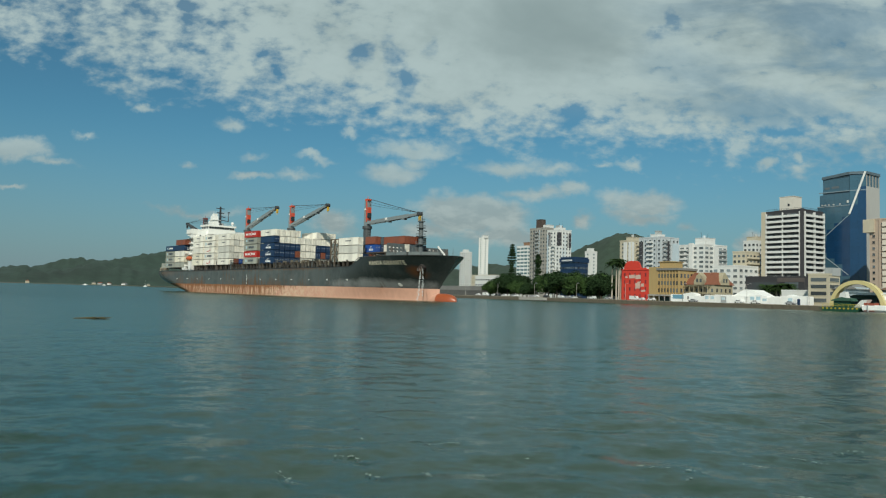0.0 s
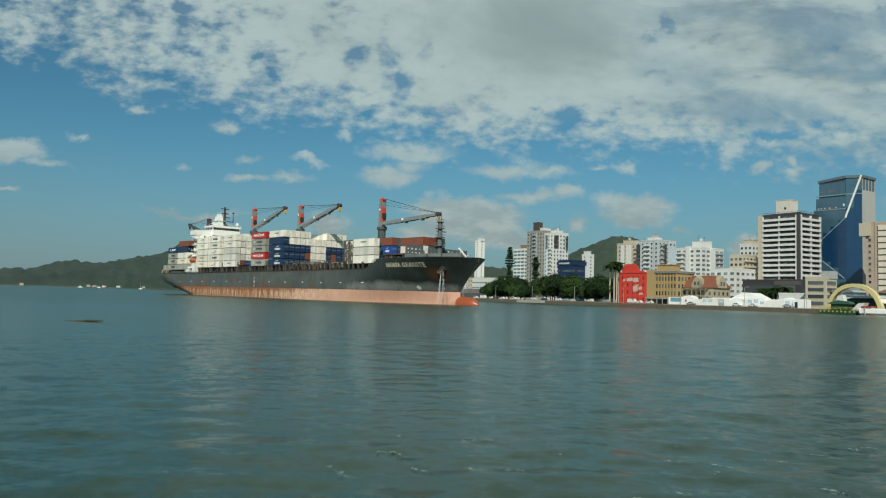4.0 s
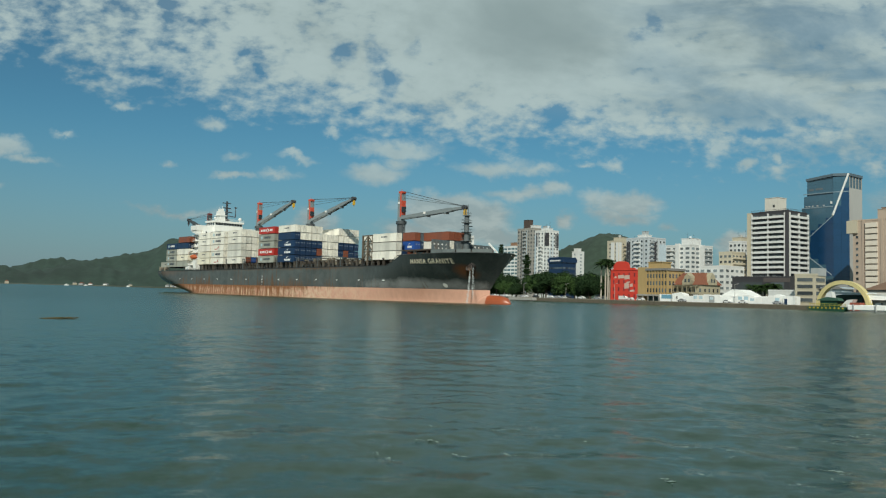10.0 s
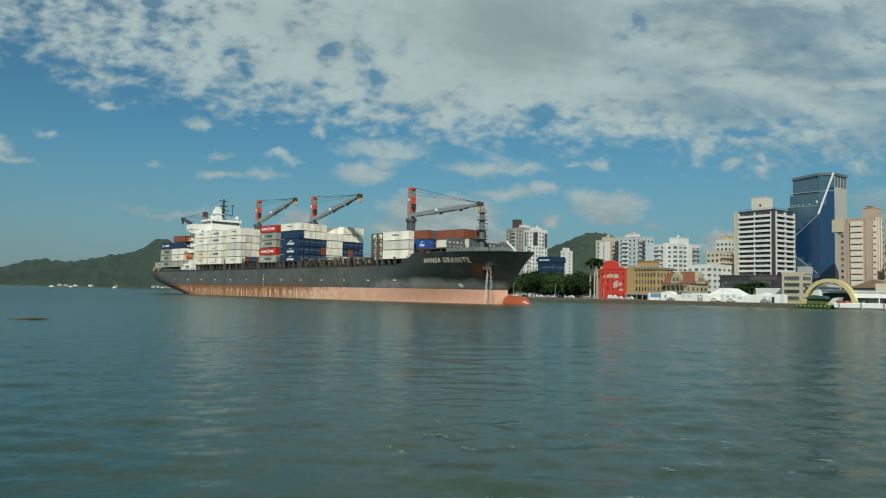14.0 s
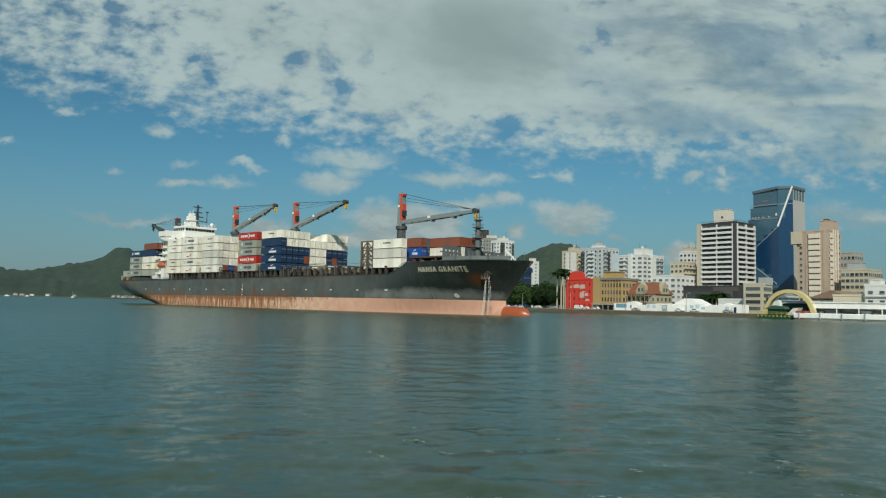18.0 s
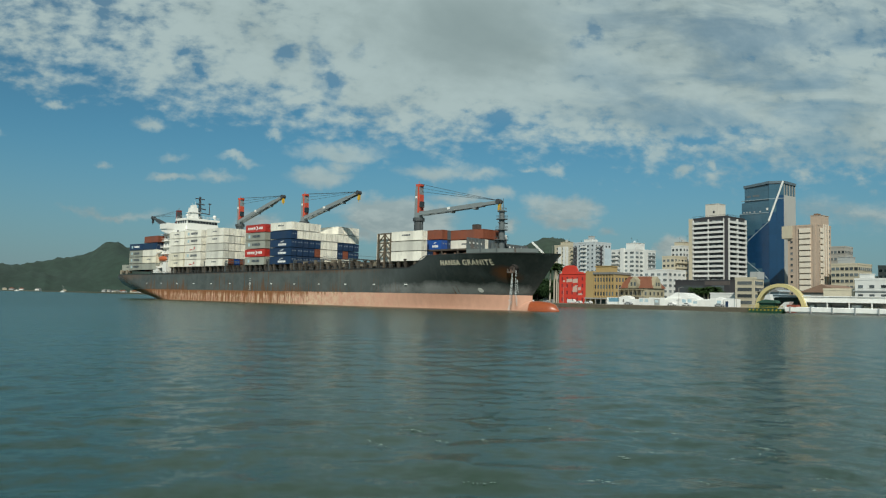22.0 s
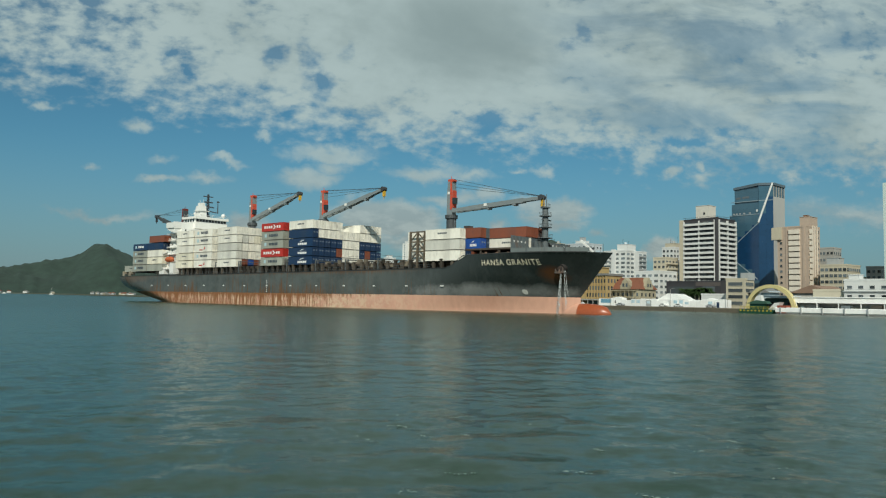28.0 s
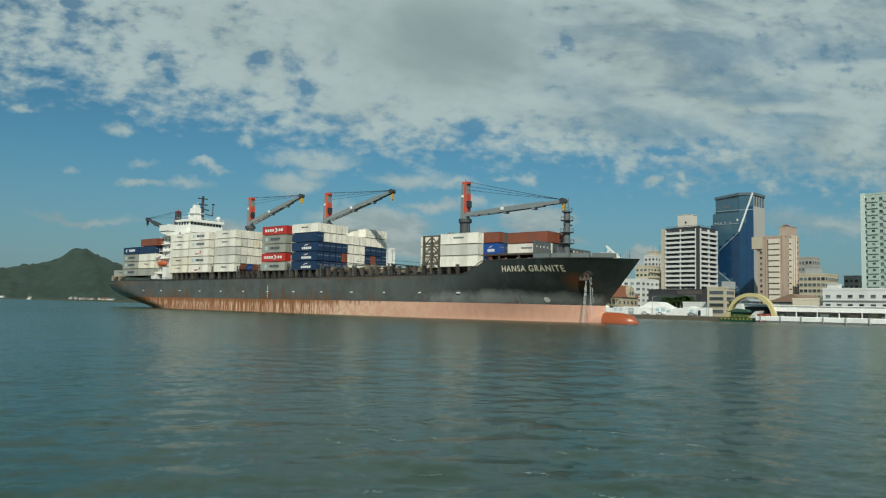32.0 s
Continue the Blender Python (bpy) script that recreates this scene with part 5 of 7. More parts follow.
    if logo:
        ink, style = logo
        inkm = mat("ink_" + ink, {"white": (0.8, 0.8, 0.78), "dark": (0.05, 0.07, 0.09), "sky": (0.42, 0.58, 0.63), "redmark": (0.45, 0.04, 0.03)}[ink], 0.6)
        bm = bmesh.new()
        y = -w - 0.012
        if style == "word":  # one line of lettering
            for k in range(6):
                x = n * 0.36 + k * n * 0.068
                box(bm, x, x + n * 0.05, y, y + 0.03, h * 0.36, h * 0.68)
        elif style == "small":
            for k in range(5):
                x = n * 0.36 + k * n * 0.055
                box(bm, x, x + n * 0.04, y, y + 0.03, h * 0.50, h * 0.66)
        elif style == "arrow":
            for k in range(4):
                x = n * 0.12 + k * n * 0.10
                box(bm, x, x + n * 0.07, y, y + 0.03, h * 0.34, h * 0.66)
            prism(bm, ((n * 0.52, h * 0.24), (n * 0.57, h * 0.24), (n * 0.66, h * 0.5), (n * 0.57, h * 0.78), (n * 0.52, h * 0.78), (n * 0.60, h * 0.5)), y, y + 0.03)
            for k in range(2):
                x = n * 0.69 + k * n * 0.10
                box(bm, x, x + n * 0.07, y, y + 0.03, h * 0.34, h * 0.66)
        elif style == "wave":
            for k in range(5):
                x = n * 0.40 + k * n * 0.075
                box(bm, x, x + n * 0.06, y, y + 0.03, h * 0.20, h * 0.46)
            prism(bm, ((n * 0.46, h * 0.56), (n * 0.62, h * 0.70), (n * 0.66, h * 0.82), (n * 0.52, h * 0.70)), y, y + 0.03)
        elif style == "mark":
            prism(bm, ((n * 0.50, h * 0.3), (n * 0.62, h * 0.42), (n * 0.60, h * 0.8), (n * 0.56, h * 0.5)), y, y + 0.03)
            box(bm, n * 0.30, n * 0.48, y, y + 0.03, h * 0.22, h * 0.36)
        loose_parts("painted_mark", bm, inkm, top)
        if style == "word":
            bm = bmesh.new()
            box(bm, n * 0.15, n * 0.15 + 1.15, y, y + 0.03, h * 0.30, h * 0.72)
            part("painted_square", bm, mat("ink_sky", (0.42, 0.58, 0.63), 0.6), top)
    PROTO[key] = [top, False]
    return PROTO[key]


def stow(color, x, col, z, logo=None, length=BOX_L, y=None):
    """A container aboard: col 0 is the outermost on the starboard side."""
    proto = container_kind(color, logo, length)
    yy = y if y is not None else -BEAM + 0.42 + BOX_W / 2 + col * 2.50
    m = pose(x, yy, z)
    if not proto[1]:
        ob = proto[0]
        proto[1] = True
    else:
        ob = copy_thing(proto[0], m)
    ob.matrix_basis = ship_pose(0) @ m
    RIDERS.append((ob, m))


def build_cargo():
    Z = 13.26
    rnd = random.Random(5)
    word, small, arrow, wave, mark = ("dark", "word"), ("dark", "small"), ("white", "arrow"), ("white", "wave"), ("redmark", "mark")

    def tier(k):
        return Z + k * TIER

    def pale():
        return rnd.choice(("white", "white", "white", "cream", "pale", "white"))

    def bay(x, side, heights, hidden=3, front=None, low=None):
        """side: colours and marks of the outer stack from the bottom; heights: tiers in each stack across the ship."""
        for k, (c, lg) in enumerate(side):
            stow(c, x, 0, tier(k), lg)
        for col in range(1, 12):
            for k in range(heights[col]):
                if k < heights[col] - hidden and front is None:
                    continue
                c = front(col, k) if front else pale()
                stow(c, x, col, tier(k))

    n5 = [5] * 12
    # aft of the bridge
    stow("grey", -104.0, 1, 12.3, small)
    for c in range(2, 10):
        stow(("brown", "grey", "blue")[c % 3], -104.0, c, 12.3)
    stow("brown", -104.0, 3, 12.3 + TIER)
    for k, (c, lg) in enumerate((("grey", word), ("grey", word), ("grey", word), ("blue", ("white", "word")))):
        stow(c, -91.8, 0, 12.4 + k * TIER, lg)
    for k, (c, lg) in enumerate((("grey", None), ("cream", small), ("white", None), ("blue", None))):
        stow(c, -79.3, 0, 12.4 + k * TIER, lg)
    for col in range(1, 11):
        for k in (2, 3):
            stow(("white", "blue", "grey")[(col + k) % 3] if k == 2 else "blue", -79.3, col, 12.4 + k * TIER)
            stow(("grey", "blue", "brown")[(col + k) % 3], -91.8, col, 12.4 + k * TIER)
    for col in (0, 1, 3, 4):
        stow("brown" if col < 4 else "blue", -78.2, col, 12.4 + 4 * TIER)
    # forward of the bridge
    bay(-56.2, (("cream", small), ("cream", small), ("white", None), ("white", small), ("white", small)), n5)
    bay(-43.0, (("white", mark), ("white", word), ("white", mark), ("white", word), ("white", word)), n5)

    def f_front(col, k):
        if k == 0:
            return ("white", "brown", "royal", "brown", "pale", "grey", "brown", "white", "blue", "grey", "pale", "brown")[col]
        return pale()
    bay(-27.0, (("white", small), ("pale", None), ("pale", None), ("white", small), ("white", small)), n5, front=f_front)
    bay(0.0, (("grey", word), ("red", arrow), ("grey", word), ("grey", word), ("red", arrow)), [5] * 5 + [4] * 7)

    def h_front(col, k):
        if k == 4:
            return "white"
        if col < 5:
            if k == 3:
                return "white"
            return "brown" if (col, k) == (4, 1) else "blue"
        if col < 8:
            return "white" if k else pale()
        if k == 3:
            return "white"
        return "brown" if (col, k) == (9, 1) else "blue" if k else pale()
    bay(15.3, (("blue", wave), ("blue", wave), ("blue", wave), ("blue", None), ("white", small)), [5] * 5 + [4] * 3 + [5] * 4, front=h_front)
    # the forward bays
    for k, c in enumerate(("pale", "white", "white")):
        for col in (1, 2, 3, 7):
            stow(c, 67.0, col, tier(k), None, BOX_S)
    for k, (c, lg) in enumerate((("white", None), ("pale", None), ("white", small))):
        stow(c, 75.95, 0, tier(k), lg)
    for col in range(1, 11):
        stow(("slate", "grey", "brown", "blue")[(col * 3) % 4], 75.95, col, tier(0))
    stow("royal", 84.4, 0, 16.7, wave, BOX_S, y=-8.2)
    stow("brown", 84.4, 0, 16.7 + TIER, None, BOX_S, y=-8.2)
    stow("blue", 84.4, 0, 16.7, None, BOX_S, y=-5.7)
    stow("slate", 84.4, 0, 16.7 + TIER, None, BOX_S, y=-5.7)
    for j in range(4):
        stow("white" if j == 0 else "slate", 90.2, 0, 16.7, small if j == 0 else None, y=-4.4 + j * 2.5)
        stow("brown" if j < 3 else "grey", 90.2, 0, 16.7 + TIER, None, y=-4.4 + j * 2.5)

# ---- the town ----
def town(u, n, z=1.8, turn=0.0):
    return TOWN @ pose(u, n, z, 0, 0, turn)


def build_town():
    glass = glass_mat("window_glass", (0.075, 0.090, 0.098), each=0.8)
    sky_glass = glass_mat("pale_glass", (0.10, 0.17, 0.19))
    # paler glass for blocks farther back, with haze put into its colour
    haze_glass = glass_mat("hazed_glass", (0.17, 0.20, 0.21), 0.15, each=0.6)
    concrete = mat("concrete", (0.36, 0.35, 0.32), 0.85, 0, 1.5, 0.12, 0.3, streak=3)
    white = mat("white_render", (0.66, 0.67, 0.65), 0.75, 0, 1.2, 0.07, 0.2, (0.50, 0.48, 0.43), streak=4)
    off = mat("grey_white_render", (0.36, 0.38, 0.38), 0.8, 0, 1.2, 0.08, 0.25, streak=4)
    pale_blue = mat("pale_blue_render", (0.46, 0.55, 0.60), 0.75, 0, 1.2, 0.08, 0.2, streak=4)
    cream = mat("cream_render", (0.50, 0.45, 0.34), 0.8, 0, 1.2, 0.08, 0.25, streak=4)
    beige = mat("beige_render", (0.45, 0.355, 0.28), 0.8, 0, 1.2, 0.08, 0.25, streak=4)
    brown = mat("brown_render", (0.24, 0.14, 0.085), 0.85, 0, 1.2, 0.1, 0.3, streak=4)
    dark = mat("dark_render", (0.045, 0.045, 0.05), 0.7, 0, 1.2, 0.12, 0.2, streak=3)
    red = mat("red_render", (0.60, 0.050, 0.030), 0.7, 0, 1.5, 0.08, 0.2, (0.45, 0.05, 0.04), streak=4)
    ochre = mat("ochre_render", (0.40, 0.285, 0.125), 0.8, 0, 1.2, 0.1, 0.3, streak=4)
    tile = mat("roof_tile", (0.21, 0.080, 0.045), 0.85, 0, 5, 0.2, 0.35, bump=0.5)
    slate = mat("roof_sheet", (0.20, 0.20, 0.19), 0.8, 0, 3, 0.15, 0.3)
    shop_blue = mat("blue_cladding", (0.012, 0.035, 0.085), 0.4, 0, 1.2, 0.1, 0.15)
    yellow = mat("arch_yellow", (0.58, 0.50, 0.24), 0.6, 0, 1.5, 0.1, 0.25, (0.45, 0.36, 0.16))
    green = mat("ferry_green", (0.012, 0.07, 0.042), 0.5, 0, 2, 0.12, 0.25)
    bright_yellow = mat("tyre_yellow", (0.45, 0.34, 0.03), 0.6)
    tarp = mat("white_sheeting", (0.86, 0.86, 0.83), 0.6, 0, 1.0, 0.1, 0.2, each=0.08)

    def pane_mesh(w, h, m, name="window", deep=0.06):
        bm = bmesh.new()
        box(bm, -w / 2, w / 2, -deep, 0.05, 0, h)
        return mesh_of(name, bm, m)

    def sill_mesh(w, m):
        bm = bmesh.new()
        box(bm, -w / 2 - 0.1, w / 2 + 0.1, -0.2, 0.05, -0.14, 0)
        return mesh_of("sill", bm, m)

    def block(name, label, u0, u1, n0, n1, top, wall, floors, cols, side_cols, win=(1.3, 1.4), glazing=None, first=3.4, category="building", parapet=0.8, sills=True, group=""):
        """A plain block with a grid of windows towards the river and along its downstream side."""
        W, D, H = u1 - u0, n1 - n0, top - 1.8
        b = thing(name, town(u0, n0), label, category, group)
        bm = bmesh.new()
        box(bm, 0, W, 0, D, -1.0, H)
        part("wall", bm, wall, b)
        bm = bmesh.new()
        for x0, x1, y0, y1 in ((-0.12, W + 0.12, -0.12, 0.2), (-0.12, W + 0.12, D - 0.2, D + 0.12), (-0.12, 0.2, 0.2, D - 0.2), (W - 0.2, W + 0.12, 0.2, D - 0.2)):
            box(bm, x0, x1, y0, y1, H, H + parapet)
        part("roof_parapet", bm, wall, b)
        fh = (H - first - 0.4) / max(floors, 1)
        pm = pane_mesh(win[0], min(win[1], fh * 0.7), glazing or glass)
        sm = sill_mesh(win[0], wall) if sills else None
        for k in range(floors):
            z = first + fh * k + fh * 0.25
            for j in range(cols):
                x = W * (j + 0.5) / cols
                w = piece("window", pm, b, pose(x, 0, z))
                if sills:
                    piece("sill", sm, b, pose(x, 0, z))
            for j in range(side_cols):
                y = D * (j + 0.5) / side_cols
                piece("window", pm, b, pose(W, y, z, 0, 0, 90))
                if sills:
                    piece("sill", sm, b, pose(W, y, z, 0, 0, 90))
        return b, W, D, H, fh

    def roof_box(b, x0, x1, y0, y1, z0, z1, m, name="roof_house"):
        bm = bmesh.new()
        box(bm, x0, x1, y0, y1, z0, z1)
        box(bm, x0 - 0.2, x1 + 0.2, y0 - 0.2, y1 + 0.2, z1, z1 + 0.25)
        return part(name, bm, m, b)

    def strip(b, x0, x1, y0, y1, z0, z1, m, name):
        bm = bmesh.new()
        box(bm, x0, x1, y0, y1, z0, z1)
        return part(name, bm, m, b)

    def ribs(b, W, D, H, cols, side_cols, m, wide=0.35, z0=3.2):
        """Shallow upright fins between the columns of windows."""
        bm = bmesh.new()
        box(bm, -wide / 2, wide / 2, -0.28, 0.05, z0, H - 0.3)
        me = mesh_of("fin", bm, m)
        for j in range(1, cols):
            piece("fin", me, b, pose(W * j / cols, 0, 0))
        for j in range(1, side_cols):
            piece("fin", me, b, pose(W, D * j / side_cols, 0, 0, 0, 90))

    def clutter(b, x, y, z, seed):
        """Water tank, dish and aerials on a flat roof."""
        q = random.Random(seed)
        bm = bmesh.new()
        rod(bm, (x, y, z), (x, y, z + 1.7), 1.0, 0.95, 12)
        part("water_tank", bm, q.choice((pale_blue, concrete, off)), b)
        for k in range(2):
            bm = bmesh.new()
            px, h = x + q.uniform(1.5, 4.0) * (1 if k else -1), q.uniform(2.5, 5.0)
            rod(bm, (px, y, z), (px, y, z + h), 0.09, 0.05, 5)
            beam(bm, (px - 0.7, y, z + h * 0.8), (px + 0.7, y, z + h * 0.8), 0.07, 0.07)
            part("roof_aerial", bm, dark, b)

    def balconies(b, face, a, w, fh, floors, first, m, deep=1.3, tall=1.1):
        bm = bmesh.new()
        box(bm, -w / 2, w / 2, -deep, 0.04, 0, 0.16)
        box(bm, -w / 2, w / 2, -deep, -deep + 0.12, 0.16, tall)
        box(bm, -w / 2, -w / 2 + 0.12, -deep + 0.12, 0.02, 0.16, tall)
        box(bm, w / 2 - 0.12, w / 2, -deep + 0.12, 0.02, 0.16, tall)
        me = mesh_of("balcony", bm, m)
        for k in range(floors):
            z = first + fh * k
            if face == "front":
                piece("balcony", me, b, pose(a, 0, z))
            else:
                piece("balcony", me, b, pose(face, a, z, 0, 0, 90))

    # far upstream towers
    b, W, D, H, fh = block("apartment_tower", "slim bright white apartment tower far upstream", -656.5, -646.5, 340, 350, 84, mat("bright_render", (0.80, 0.80, 0.76), 0.7, 0, 1.2, 0.05, 0.1), 24, 1, 1, (2.2, 1.2), sky_glass, sills=False)
    roof_box(b, 4, 11, 2, 9, H, H + 4, white)
    b, W, D, H, fh = block("apartment_tower", "pale grey apartment tower partly hidden by the ship's bow", -690, -676, 330, 342, 64, white, 18, 3, 3, (2.0, 1.4))
    roof_box(b, 4, 10, 2, 9, H, H + 4, white)
    block("low_building", "low white and tan industrial building upstream", -480, -440, 205, 225, 24, cream, 4, 8, 4)
    block("low_building", "long white riverside depot with a flat roof", -352, -312, 120, 140, 19.5, white, 3, 10, 4, (2.6, 1.3))
    block("warehouse", "low dark quay warehouse with a pale roof", -300, -196, 14, 34, 7.6, mat("warehouse_grey", (0.20, 0.20, 0.19), 0.85, 0, 1.0, 0.2, 0.4, streak=3), 1, 14, 3, (3.5, 1.6), first=1.0)
    block("warehouse", "long dark grey low store on the quay", -268, -186, 8, 13, 4.6, mat("store_grey", (0.10, 0.10, 0.095), 0.85, 0, 1.0, 0.3, 0.4, (0.22, 0.21, 0.19), streak=2), 0, 0, 0)
    # behind the square
    b, W, D, H, fh = block("apartment_tower", "white apartment tower with pale green glazing", -328, -312, 150, 166, 48, white, 13, 3, 3, (4.2, 1.7), sky_glass, sills=False)
    roof_box(b, 5, 12, 4, 12, H, H + 4, brown)
    b, W, D, H, fh = block("apartment_tower", "tall grey and white apartment tower with a brown roof house", -258, -239, 108, 126, 57.4, mat("stone_grey_render", (0.31, 0.30, 0.27), 0.8, 0, 1.2, 0.1, 0.25, streak=4), 17, 6, 5, (1.2, 1.3))
    roof_box(b, 3, 9, 4, 9, H, H + 8, mat("dark_brown_render", (0.075, 0.055, 0.045), 0.8))
    balconies(b, "front", 9.5, 3.6, fh, 17, 3.4, off, 1.1)
    balconies(b, W, 9.0, 4.2, fh, 17, 3.4, white, 1.1)
    # a dark strip on the wall stands for the shade of a recess
    strip(b, 5.2, 6.6, -0.16, 0.2, 3, H - 1, dark, "dark_strip")
    roof_box(b, 13, 18, 3, 10, H, H + 3, white)
    ribs(b, W, D, H, 6, 5, MATS["stone_grey_render"], 0.5)
    clutter(b, 11, 8, H, 1)
    strip(b, 11.6, 12.6, -0.2, 0.2, 3, H - 1, pale_blue, "blue_strip")
    b, W, D, H, fh = block("apartment_tower", "white apartment tower with dark glazed corners", -227, -213, 100, 112.5, 53.6, white, 16, 4, 4, (1.2, 1.3))
    for z0, z1 in ((H - 12, H - 1.5), (3, 14)):
        strip(b, W - 2.6, W + 0.08, -0.1, 2.4, z0, z1, dark, "dark_corner")
    strip(b, 0.0, 1.6, -0.14, 0.2, 4, H - 3, pale_blue, "blue_strip")
    strip(b, W - 0.1, W + 0.14, 5.6, 7.0, 4, H - 3, pale_blue, "blue_strip")
    balconies(b, "front", 7.2, 3.6, fh, 13, 3.4, white, 1.1)
    strip(b, 1.5, 4.2, -0.1, 0.2, H - 12, H - 1, dark, "dark_corner")
    roof_box(b, 3, 10, 4, 10, H, H + 2.6, white)
    roof_box(b, 4, 8, 5, 9, H + 2.8, H + 4.4, off)
    ribs(b, W, D, H, 4, 4, white, 0.4)
    clutter(b, 9, 6, H + 2.8, 2)
    strip(b, W - 0.1, W + 0.16, 8.6, 12.2, H - 13, H - 2.0, dark, "dark_corner")
    strip(b, W - 0.1, W + 0.2, 2.8, 4.0, 6, H - 14, pale_blue, "blue_strip")
    b, W, D, H, fh = block("office_building", "dark blue clad office block with a white roof sign", -164, -150, 58, 70, 28.6, shop_blue, 6, 7, 5, (1.5, 1.2), sills=False)
    strip(b, -0.6, W + 0.6, -0.6, D + 0.6, H - 2.8, H - 0.2, shop_blue, "cornice")
    bm = bmesh.new()
    for k in range(9):
        box(bm, 2.0 + k * 1.15, 2.8 + k * 1.15, -0.72, -0.58, H - 2.0, H - 1.0)
    part("sign_bars", bm, white, b)
    b, W, D, H, fh = block("apartment_tower", "slim pale grey apartment tower before the hill", -216, -209.6, 130, 137, 38.4, white, 12, 1, 1, (1.2, 1.2), sky_glass)
    roof_box(b, 1, 5, 1, 5, H, H + 3.0, white)
    b, W, D, H, fh = block("apartment_tower", "cream apartment tower with narrow windows", -148, -137.5, 98, 111, 41.8, cream, 13, 2, 4, (1.1, 1.2))
    roof_box(b, 3, 9, 3, 10, H, H + 3, cream)
    clutter(b, 6, 6, H + 3.2, 6)
    strip(b, 3.6, 6.6, -0.3, 0.2, 3, H - 0.5, white, "pilaster")
    strip(b, 8.2, 10.4, -0.3, 0.2, 3, H - 0.5, white, "pilaster")
    strip(b, W - 0.1, W + 0.3, 0.4, 2.6, 3, H - 0.5, white, "pilaster")
    balconies(b, W, 6.5, 3.6, fh, 13, 3.4, cream, 1.1)
    b, W, D, H, fh = block("apartment_tower", "grey-white apartment slab with dark strips for shaded recesses", -126, -107.3, 93, 110, 42.4, mat("blue_grey_render", (0.49, 0.53, 0.55), 0.78, 0, 1.2, 0.08, 0.2, streak=4), 13, 5, 5, (1.3, 1.2))
    # recess shade drawn as dark strips laid on the walls
    strip(b, 0.2, 3.4, -0.12, 0.2, 3, H - 2, dark, "dark_strip")
    strip(b, W - 0.2, W + 0.12, 5.6, 7.8, 3, H - 2, dark, "dark_strip")
    roof_box(b, 7, 13, 3, 10, H, H + 2.6, white)
    roof_box(b, 9, 12, 5, 8, H + 2.8, H + 5.0, off)
    balconies(b, "front", 9.4, 5.0, fh, 13, 3.4, white, 1.1)
    balconies(b, W, 2.9, 3.4, fh, 13, 3.4, off, 1.0)
    strip(b, W + 0.14, W + 0.4, 10.5, 17, 3, H - 3.5, pale_blue, "blank_gable")
    ribs(b, W, D, H, 5, 2, off, 0.3)
    clutter(b, 5, 6, H, 3)
    b, W, D, H, fh = block("apartment_tower", "white apartment block with rows of balconies", -114, -93.5, 118, 141, 38.5, white, 11, 4, 5, (3.0, 1.5), haze_glass, sills=False)
    balconies(b, "front", 4.0, 7.0, fh, 11, 3.4, white, 0.9)
    balconies(b, W, 18, 7.5, fh, 11, 3.4, off, 0.9)
    strip(b, 9.2, 12.2, -1.6, 0.2, -1, H + 1.5, white, "stair_tower")
    strip(b, W - 0.1, W + 0.9, 8.5, 12, -1, H, white, "stair_tower")
    roof_box(b, 10, 18, 4, 14, H, H + 5, white)
    clutter(b, 14, 8, H + 5.2, 4)
    b, W, D, H, fh = block("apartment_tower", "cream apartment tower with a brown stair tower", -68, -59.5, 122, 135, 39.5, white, 11, 3, 4, (1.5, 1.4))
    strip(b, 3.0, W + 0.2, -1.2, 4, -1, H - 9, brown, "stair_tower")
    roof_box(b, 1, 8, 2, 10, H, H + 3, cream)
    clutter(b, 4.5, 6, H + 3.2, 5)
    b, W, D, H, fh = block("apartment_block", "cream apartment block with brown balconies", -51, -42.5, 88, 101, 30.5, cream, 8, 3, 4, (1.6, 1.4))
    balconies(b, W, 6.5, 11, fh, 8, 3.4, cream, 1.0)
    block("apartment_block", "white mid-rise block behind the old villa", -65, -50, 56, 72, 17.6, white, 4, 4, 3, (2.2, 1.3), haze_glass)
    block("apartment_block", "white stepped mid-rise block", -57, -40, 78, 96, 22.0, white, 5, 4, 4, (2.4, 1.4), haze_glass)
    block("low_building", "small pale house behind the square", -122, -108, 60, 70, 12.5, off, 2, 4, 3)
    block("low_building", "small white house among the trees", -100, -86, 55, 66, 11.5, white, 2, 4, 3)

    # the hotel tower with white balcony bands
    b, W, D, H, fh = block("hotel_tower", "tall tower with white balcony bands and a dark corner", -38, -14.6, 98, 117.5, 53.2, dark, 0, 0, 0, parapet=0.5)
    first, floors = 14.2, 13
    fh = (H - first - 0.6) / floors
    rail_f, rail_s = W - 3.3, D - 0.9
    bm = bmesh.new()
    box(bm, 0, rail_f, -1.35, 0.0, 0, 0.2)
    box(bm, 0, rail_f, -1.35, -1.2, 0.2, 1.25)
    front_band = mesh_of("balcony_band", bm, white)
    bm = bmesh.new()
    box(bm, 0, rail_s, -1.35, 0.0, 0, 0.2)
    box(bm, 0, rail_s, -1.35, -1.2, 0.2, 1.25)
    side_band = mesh_of("balcony_band", bm, white)
    bm = bmesh.new()
    box(bm, -0.11, 0.11, -1.3, 0.0, 0.2, fh)
    divider = mesh_of("balcony_divider", bm, white)
    fp = pane_mesh(3.0, fh * 0.66, glass, "balcony_door")
    hang = pane_mesh(2.2, fh * 0.62, mat("curtain_grey", (0.17, 0.18, 0.175), 0.7, each=0.6), "curtain", 0.03)
